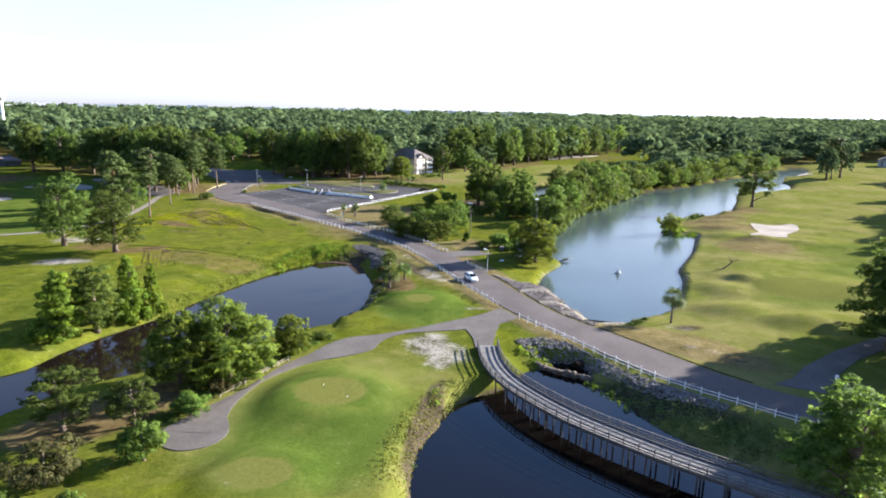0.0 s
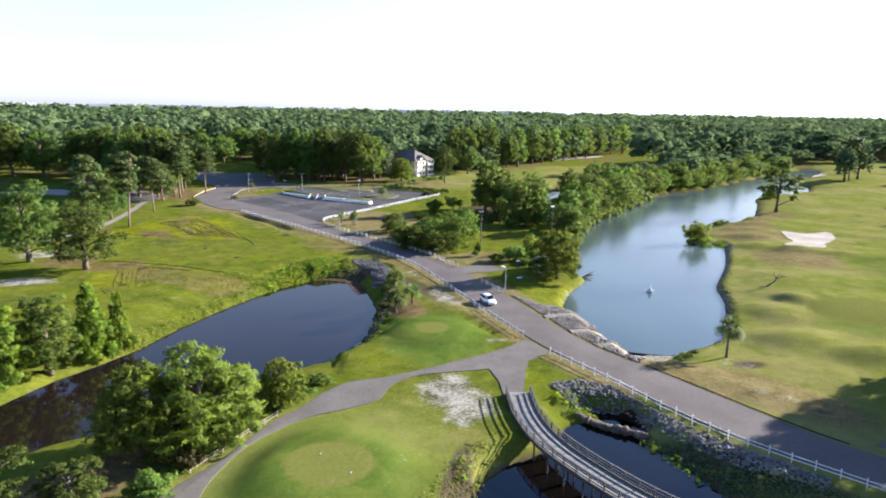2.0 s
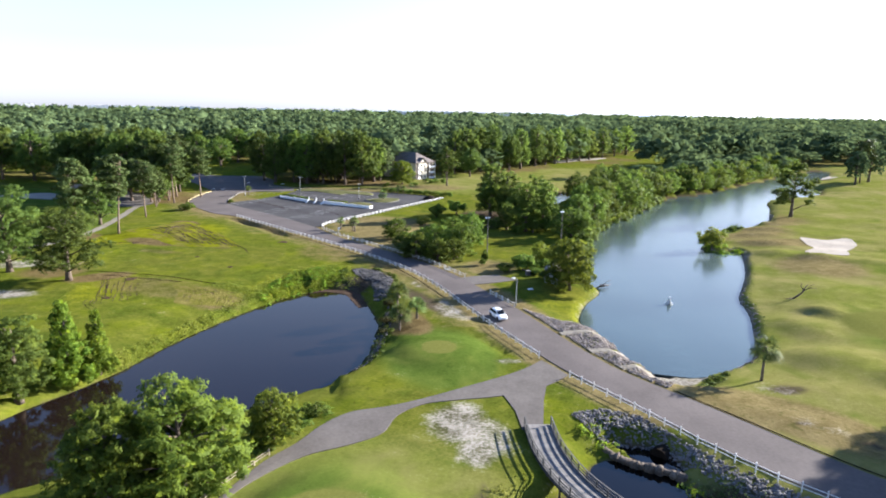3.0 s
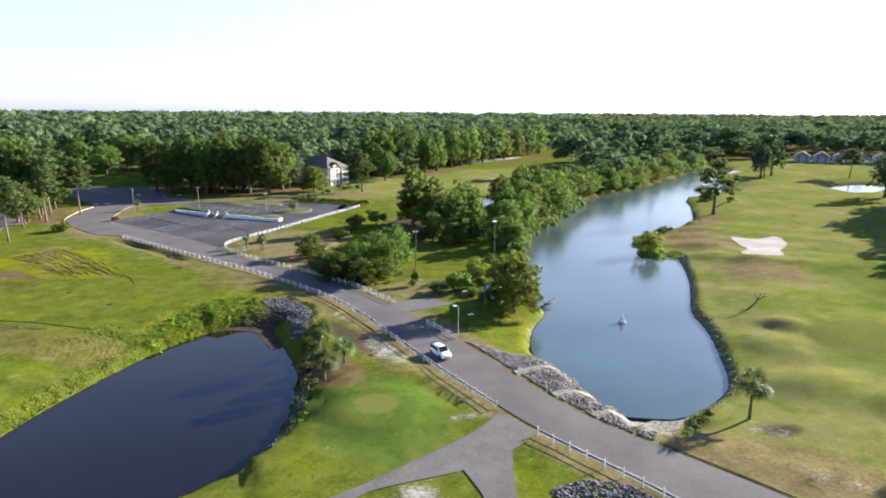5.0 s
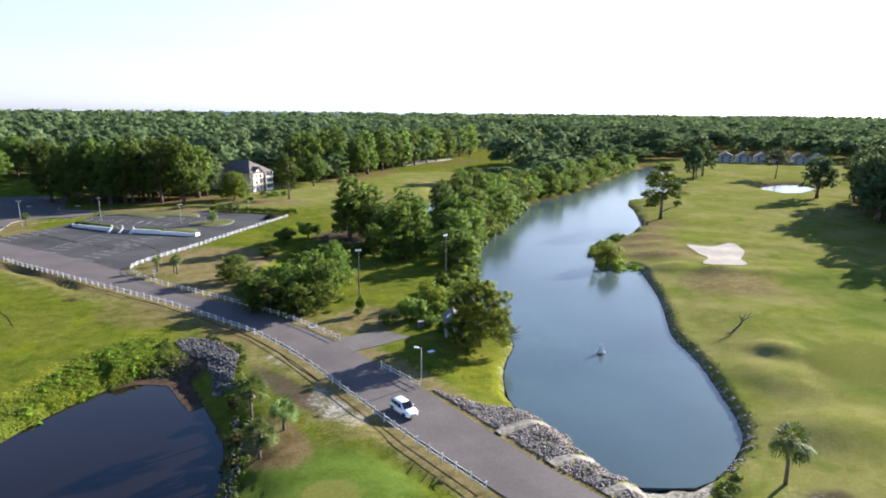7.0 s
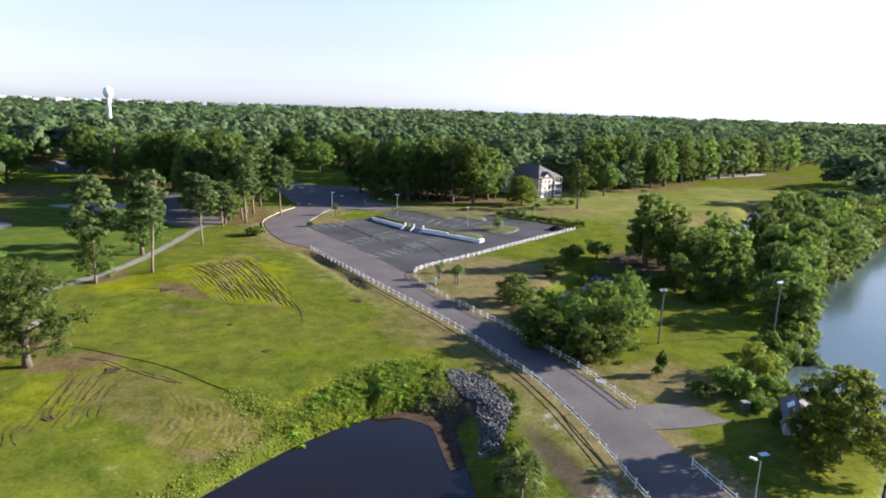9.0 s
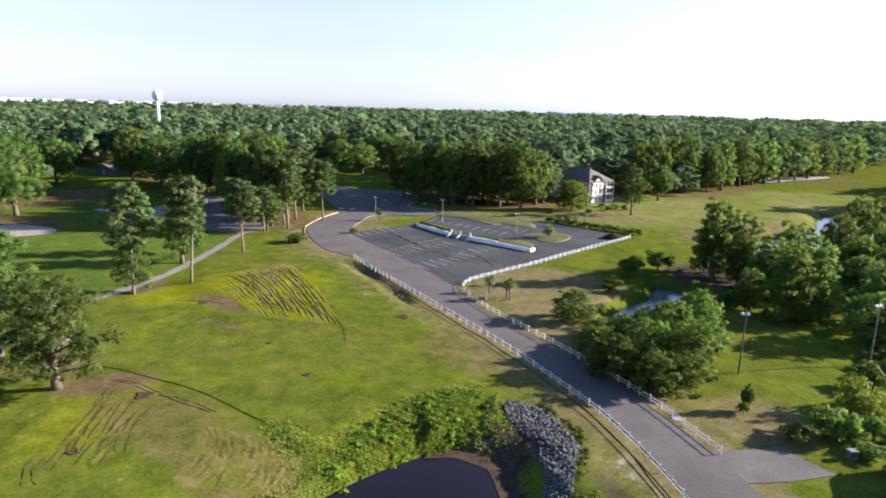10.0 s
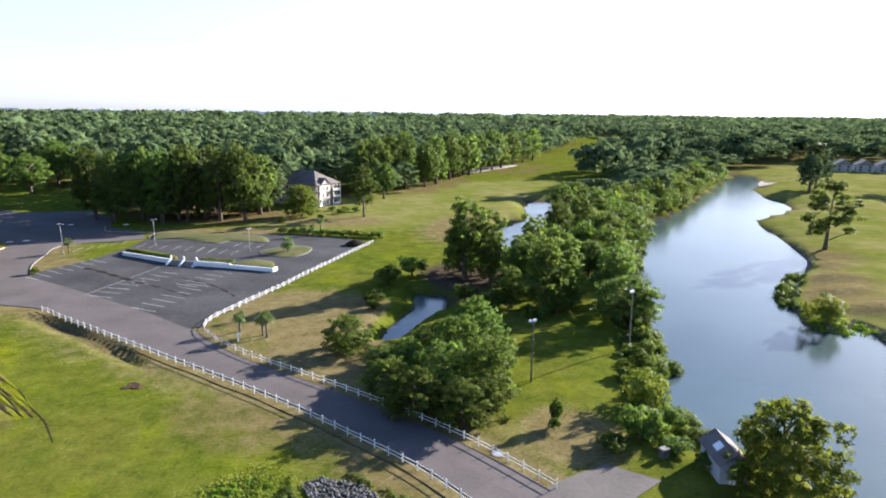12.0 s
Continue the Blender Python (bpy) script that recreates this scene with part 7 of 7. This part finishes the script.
walk_l, walk_r = [], []
for i, (x, y) in enumerate(WALKWAY):
    q, p = WALKWAY[min(i + 1, len(WALKWAY) - 1)], WALKWAY[max(i - 1, 0)]
    d = Vector((q[0] - p[0], q[1] - p[1], 0)).normalized()
    walk_l.append((x - d.y * (1.3 + 0.25 * math.sin(i * 1.3)), y + d.x * 1.3))
    walk_r.append((x + d.y * 1.15, y - d.x * 1.15))
pts = [(*p, at_ground(*p) + 0.06) for pair in zip(walk_l, walk_r) for p in pair]
solid("lawn_path", Build().add(pts, [(2 * i, 2 * i + 1, 2 * i + 3, 2 * i + 2) for i in range(len(WALKWAY) - 1)]), SANDY_CONCRETE, "pale sandy cart path among the pines", "path", kind="structure")


# ---- weeds and reeds along the banks ----
def weeds(name, label, spots, low, high, cards, size, material, seed, squash=0.75):
    rng = np.random.default_rng(seed)
    xs, ys = np.array([s[0] for s in spots]), np.array([s[1] for s in spots])
    zs = height(xs, ys)
    q0, n0 = cloud([(0, 0, 0.35, 0.6, 0.55), (0.5, 0.2, 0.25, 0.4, 0.35), (-0.4, 0.3, 0.2, 0.4, 0.35)], cards, size, rng, 0.1)
    allq, alln = [], []
    for x, y, z in zip(xs, ys, zs):
        s, a = rng.uniform(low, high), rng.uniform(0, 6.28)
        rot = np.array([[math.cos(a), -math.sin(a), 0], [math.sin(a), math.cos(a), 0], [0, 0, 1]])
        allq.append((q0 * s * (1, 1, squash * rng.uniform(0.7, 1.3))) @ rot.T + (x, y, max(z, WATER) - 0.1))
        lit = n0 @ rot.T + (0, 0, 1.2 * (1 - squash))
        alln.append(lit / np.linalg.norm(lit, axis=2, keepdims=True))
    return tagged(new(name, card_mesh(name, np.concatenate(allq), np.concatenate(alln), material)), label, "weeds", kind="stuff")


BANK = [(-56, 161.8), (-52, 160.5), (-48.4, 158), (-46, 163), (-42.4, 172.6), (-37.8, 178.6), (-32.3, 181), (-29, 176), (-26, 166), (-30.7, 164), (-37, 160.8), (-40.6, 156.5), (-43.5, 149.5), (-46.5, 143), (-51, 130), (-53.8, 130), (-50.5, 143), (-47.6, 153)]


def cover(name, label, polys, count, low, high, size, material, seed):
    """Leafy ground cover as one mass, its height rolling from place to place."""
    rng = np.random.default_rng(seed)
    p = np.concatenate([np.array(strewn(poly, int(count * share), seed + k)) for k, (poly, share) in enumerate(polys)])
    p = p + rng.normal(size=p.shape) * 0.85
    x, y = p[:, 0], p[:, 1]
    roll = 0.5 + 0.28 * np.sin(x * 0.9 + 1.7 * np.sin(y * 0.6)) * np.sin(y * 1.1 + 1.2 * np.sin(x * 0.5)) + 0.22 * np.sin(x * 2.3 + y * 1.9) * np.sin(y * 2.7 - x)
    h = low + (high - low) * np.clip(roll, 0, 1) ** 2.0
    dry_land = height(x, y) > WATER - 0.15
    x, y, h = x[dry_land], y[dry_land], h[dry_land]
    pos = np.stack([x, y, np.maximum(height(x, y), WATER) + h * rng.random(len(x)) ** 0.45], 1)
    nrm = rng.normal(size=pos.shape) * 0.5 + (0.3, 0.1, 1)
    nrm /= np.linalg.norm(nrm, axis=1)[:, None]
    t = np.cross(nrm, rng.normal(size=pos.shape))
    t /= np.linalg.norm(t, axis=1)[:, None]
    b = np.cross(nrm, t)
    s = size * rng.uniform(0.5, 1.5, (len(x), 1))
    quads = np.stack([pos + t * s * ca + b * s * cb for ca, cb in ((-0.55, 0), (0.1, -0.32), (0.6, 0.05), (0.0, 0.36))], 1)
    return tagged(new(name, card_mesh(name, quads, np.repeat(nrm[:, None], 4, 1), material)), label, "weeds", kind="stuff")


LUSH_BANK = [(-46, 157), (-44.6, 164), (-41.5, 172), (-37.4, 177), (-33, 178.5), (-30.5, 173), (-30.5, 167), (-36, 162.5), (-40.6, 157.5), (-43, 152)]
cover("bank_weeds", "bright green weeds thick on the pond bank", [(LUSH_BANK, 1.0)], 15000, 0.02, 0.4, 0.32, LEAF_WEED, 71)
cover("bank_grass", "long yellow-green grass on the pond bank", [(BANK, 0.6), ([(-58.5, 116), (-54, 131), (-51, 141), (-48.5, 140), (-52, 127), (-54.5, 117)], 0.4)], 17000, 0.02, 0.5, 0.3, BANK_GRASS, 72)
cover("ditch_weeds", "bright weeds along the end of the ditch", [([(-56, 161), (-53, 160.3), (-48, 158.5), (-50, 155.5), (-54, 158.5)], 1.0)], 1300, 0.05, 0.4, 0.34, BANK_GRASS, 73)
weeds("bank_bushes", "taller leafy weeds on the pond bank", strewn(LUSH_BANK, 110, 43), 0.35, 0.85, 44, 0.36, LEAF_WEED, 15, 0.6)
weeds("dead_reeds", "brown dead brush at the pond corner", strewn(MUD_FLAT, 260, 45), 0.25, 0.6, 22, 0.24, DRY_WEED, 16, 0.45)
weeds("rock_weeds", "dull green weeds between the pond stones", strewn([(-31.5, 176), (-30, 178), (-28.8, 172), (-28, 168), (-30, 168)], 36, 23) + strewn([(-24.5, 178.2), (-18.2, 172.4), (-16.4, 166), (-17, 160), (-17.6, 160), (-17.2, 166), (-19, 171.8), (-24.6, 177.4)], 40, 33) + strewn([(-18.5, 158), (-15, 158), (-14.6, 140), (-16, 120), (-18.2, 118), (-17.8, 140)], 90, 24), 0.35, 0.9, 40, 0.3, LEAF_SHRUB, 6)
shore_e = [(p[0] + 1.6, p[1] - 0.6) for p in LAKE if 119 < p[1] < 200 and p[0] > 36]
weeds("shore_weeds", "dark green weeds edging the lake", [(x + dx, y + dy) for i, (x, y) in enumerate(shore_e) for dx, dy in ((0, 0), (-0.5, 1.2), (0.2, -0.8))], 0.2, 0.55, 24, 0.3, LEAF_SHRUB, 7)
weeds("corner_weeds", "dark weeds at the lake corner", strewn([(31.8, 114), (35.4, 118.6), (38.2, 121), (39, 119.5), (36.4, 117), (33.2, 113.4)], 34, 25), 0.35, 0.9, 50, 0.3, LEAF_SHRUB, 8)
weeds("creek_weeds", "yellow-green weeds on the creek bank", strewn([(11, 100), (14, 101), (16, 98), (13, 96.5)], 26, 26) + strewn([(20.5, 90.5), (22, 91), (27, 82), (25.5, 82)], 26, 27) + strewn([(-2, 82), (0, 83.5), (-4.5, 68), (-6, 60), (-4, 60)], 12, 28), 0.35, 0.9, 30, 0.26, LEAF_WEED, 9)
cover("creek_bank_weeds", "dull dark weeds over the shaded creek bank", [([(22.5, 91), (26, 89), (31.5, 82), (38, 77.5), (46, 72), (42, 68), (36, 69), (31, 74.5), (27, 80), (24, 87)], 1.0)], 7000, 0.05, 0.5, 0.34, LEAF_PALM, 75)
cover("creek_edge_grass", "dry yellow grass along the creek edge", [([(3, 86.5), (5, 88.5), (1.5, 86), (-2.5, 80), (-6, 70), (-6.5, 60), (-4, 60), (-3.5, 69), (0.5, 80.5)], 1.0)], 2600, 0.03, 0.35, 0.3, BANK_GRASS, 77)
weeds("path_weeds", "leafy ground cover beside the cart path", strewn([(-21, 104), (-19.4, 102.2), (-26, 90), (-31, 79), (-35, 70), (-37, 70), (-31, 84), (-27, 95), (-25, 103)], 200, 29), 0.4, 1.1, 40, 0.26, LEAF_SHRUB, 10)
weeds("spit_weeds", "low green weeds on the lake spit", strewn([(76, 212), (82, 211), (83, 215), (78, 219), (73, 219), (72, 215)], 40, 30), 0.7, 1.5, 40, 0.3, LEAF_WEED, 11)
weeds("lake_weeds", "tangled green growth along the lake shore", strewn([(20, 178), (24, 181), (22, 192), (25, 200), (31, 210), (37, 226), (34, 228), (27, 212), (20, 198), (17, 186)], 170, 31), 0.7, 1.7, 50, 0.32, LEAF_SHRUB, 12)


shore_w = [p for p in LAKE if 186 < p[1] < 330 and p[0] < 100 and p[1] > 225 + 1.05 * (p[0] - 45) - 30]
rng = np.random.default_rng(91)
weeds("shore_brush", "leafy brush hanging over the lake's wooded bank", [(x + rng.normal() * 0.8 - 0.6, y + rng.normal() * 1.4) for x, y in shore_w for _ in range(3)], 0.9, 2.2, 60, 0.4, LEAF_SHRUB, 13, 0.9)


# ---- small fixtures ----
def tee_marker(x, y):
    root = thing("tee_marker", "small white ball marking the tee", "tee marker", (x, y, at_ground(x, y)), 0, "tee markers")
    part("spike", Build().tube([(0, 0, -0.1), (0, 0, 0.06)], [0.015, 0.015], 5), STEEL, root)
    part("ball", Build().lathe([(0.02, 0.02), (0.06, 0.04), (0.08, 0.10), (0.06, 0.16), (0.02, 0.18)], 10), WHITE_PAINT, root, smooth=True)


for x, y in ((-13.1, 77.6), (-17.0, 81.0)):
    tee_marker(x, y)


def valve_cover(x, y, label):
    root = thing("valve_cover", label, "valve cover", (x, y, at_ground(x, y)), 0.4)
    part("collar", Build().lathe([(0.75, -0.1), (0.75, 0.05), (0.55, 0.07), (0.55, -0.02)], 16), CONCRETE, root)
    part("lid", Build().lathe([(0.52, -0.02), (0.52, 0.04), (0.05, 0.055)], 16), STEEL, root)


valve_cover(-5.6, 178.5, "round concrete valve cover in the grass")


def ground_box(x, y):
    root = thing("ground_box", "flat white utility lid in the shaded grass", "utility lid", (x, y, at_ground(x, y)), 0.5)
    part("frame", Build().box((0, 0, 0.03), (1.3, 0.85, 0.14)), CONCRETE, root)
    part("lid", Build().box((0, 0, 0.115), (1.15, 0.7, 0.03)), WHITE_PAINT, root)


ground_box(12.9, 161.7)
for x, y, yaw in ((-117.1, 322.4, 0.3), (-113.1, 323.7, 0.3), (-109.7, 351.4, 0.9), (-91.4, 349.1, 0.5)):
    stop = thing("wheel_stop", "low white concrete wheel stop on the forecourt", "wheel stop", (x, y, 0.02), yaw, "forecourt wheel stops")
    part("block", Build().box((0, 0, 0.1), (1.9, 0.26, 0.22), 0, 0.85), WHITE_PAINT, stop)
    for k in (-0.7, 0.7):
        part("pin", Build().tube([(k, 0, 0.15), (k, 0, 0.24)], [0.02, 0.02], 6), STEEL, stop)


# ---- the distance ----
def water_tower():
    root = thing("water_tower", "white water tower rising above the woods", "water tower", (-518, 724, 0))
    part("tank", Build().lathe([(1.5, 38.5), (3.4, 39.6), (5.0, 42.5), (5.4, 45.2), (4.7, 48.4), (2.7, 50.4), (0.3, 51.0)], 20), WHITE_PAINT, root, smooth=True)
    part("riser", Build().lathe([(3.4, 0), (2.0, 4), (1.7, 30), (2.0, 38.6)], 14), WHITE_PAINT, root, smooth=True)
    part("catwalk", Build().lathe([(5.0, 44.4), (5.9, 44.4), (5.9, 44.8), (5.0, 44.8)], 20), WHITE_PAINT, root)
    part("vent", Build().lathe([(0.5, 50.8), (0.5, 51.6), (0.1, 52.0)], 10), WHITE_PAINT, root)


water_tower()
rng = np.random.default_rng(4)
town = Build()
for i in range(170):
    a, d = rng.uniform(-1.15, -0.35), rng.uniform(2300, 3400)
    if rng.random() < 0.2:
        a = rng.uniform(-0.35, 0.1)
    w, h = rng.uniform(12, 40), rng.uniform(20, 36)
    town.box((d * math.sin(a), d * math.cos(a), h / 2), (w, rng.uniform(12, 20), h), -a)
solid("far_town", town, WHITE_PAINT, "scattered pale buildings of a far town", "town", kind="stuff")


def far_house(x, y, yaw, w, label):
    root = thing("row_house", label, "house", (x, y, 0), yaw, "far row houses")
    part("wall", Build().box((0, 0, 2.4), (w, 14, 5.2)), GREY_WALL, root)
    part("roof", Build().add([(-w / 2 - 0.5, -8, 4.9), (w / 2 + 0.5, -8, 4.9), (w / 2 + 0.5, 8, 4.9), (-w / 2 - 0.5, 8, 4.9), (0, -8, 8.6), (0, 8, 8.6)], [(0, 1, 4), (1, 2, 5, 4), (2, 3, 5), (3, 0, 4, 5), (3, 2, 1, 0)]), CONCRETE, root)
    for i in range(2):
        for j in range(2):
            part("window", Build().box((-w / 4 + i * w / 2, -7.05, 1.4 + 2.2 * j), (1.6, 0.1, 1.2)), DARK_GLASS, root)


for i in range(6):
    far_house(345 + 12 * i, 522 - 6.5 * i, -0.6, 11, "far pale grey house with a gabled roof")
shed("clubhouse", -277, 382, -0.4, 22, 9, 3.4, 2.2, "low shaded clubhouse with a dark roof", POLE_WOOD, SHINGLE)


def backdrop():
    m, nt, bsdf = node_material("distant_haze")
    # the ring glows in a pale blue that paints haze along the horizon
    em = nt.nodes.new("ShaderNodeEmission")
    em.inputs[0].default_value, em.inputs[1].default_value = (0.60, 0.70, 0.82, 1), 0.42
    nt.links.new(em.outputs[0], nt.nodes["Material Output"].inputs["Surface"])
    b = Build()
    n = 64
    pts = []
    for i in range(n + 1):
        a = -1.7 + 3.4 * i / n
        pts += [(4650 * math.sin(a), 4650 * math.cos(a), -80), (4650 * math.sin(a), 4650 * math.cos(a), 25 + 5 * math.sin(i * 1.7))]
    b.add(pts, [(2 * i, 2 * i + 1, 2 * i + 3, 2 * i + 2) for i in range(n)])
    return solid("backdrop", b, m, "pale hazy distance along the horizon", "backdrop", kind="structure")


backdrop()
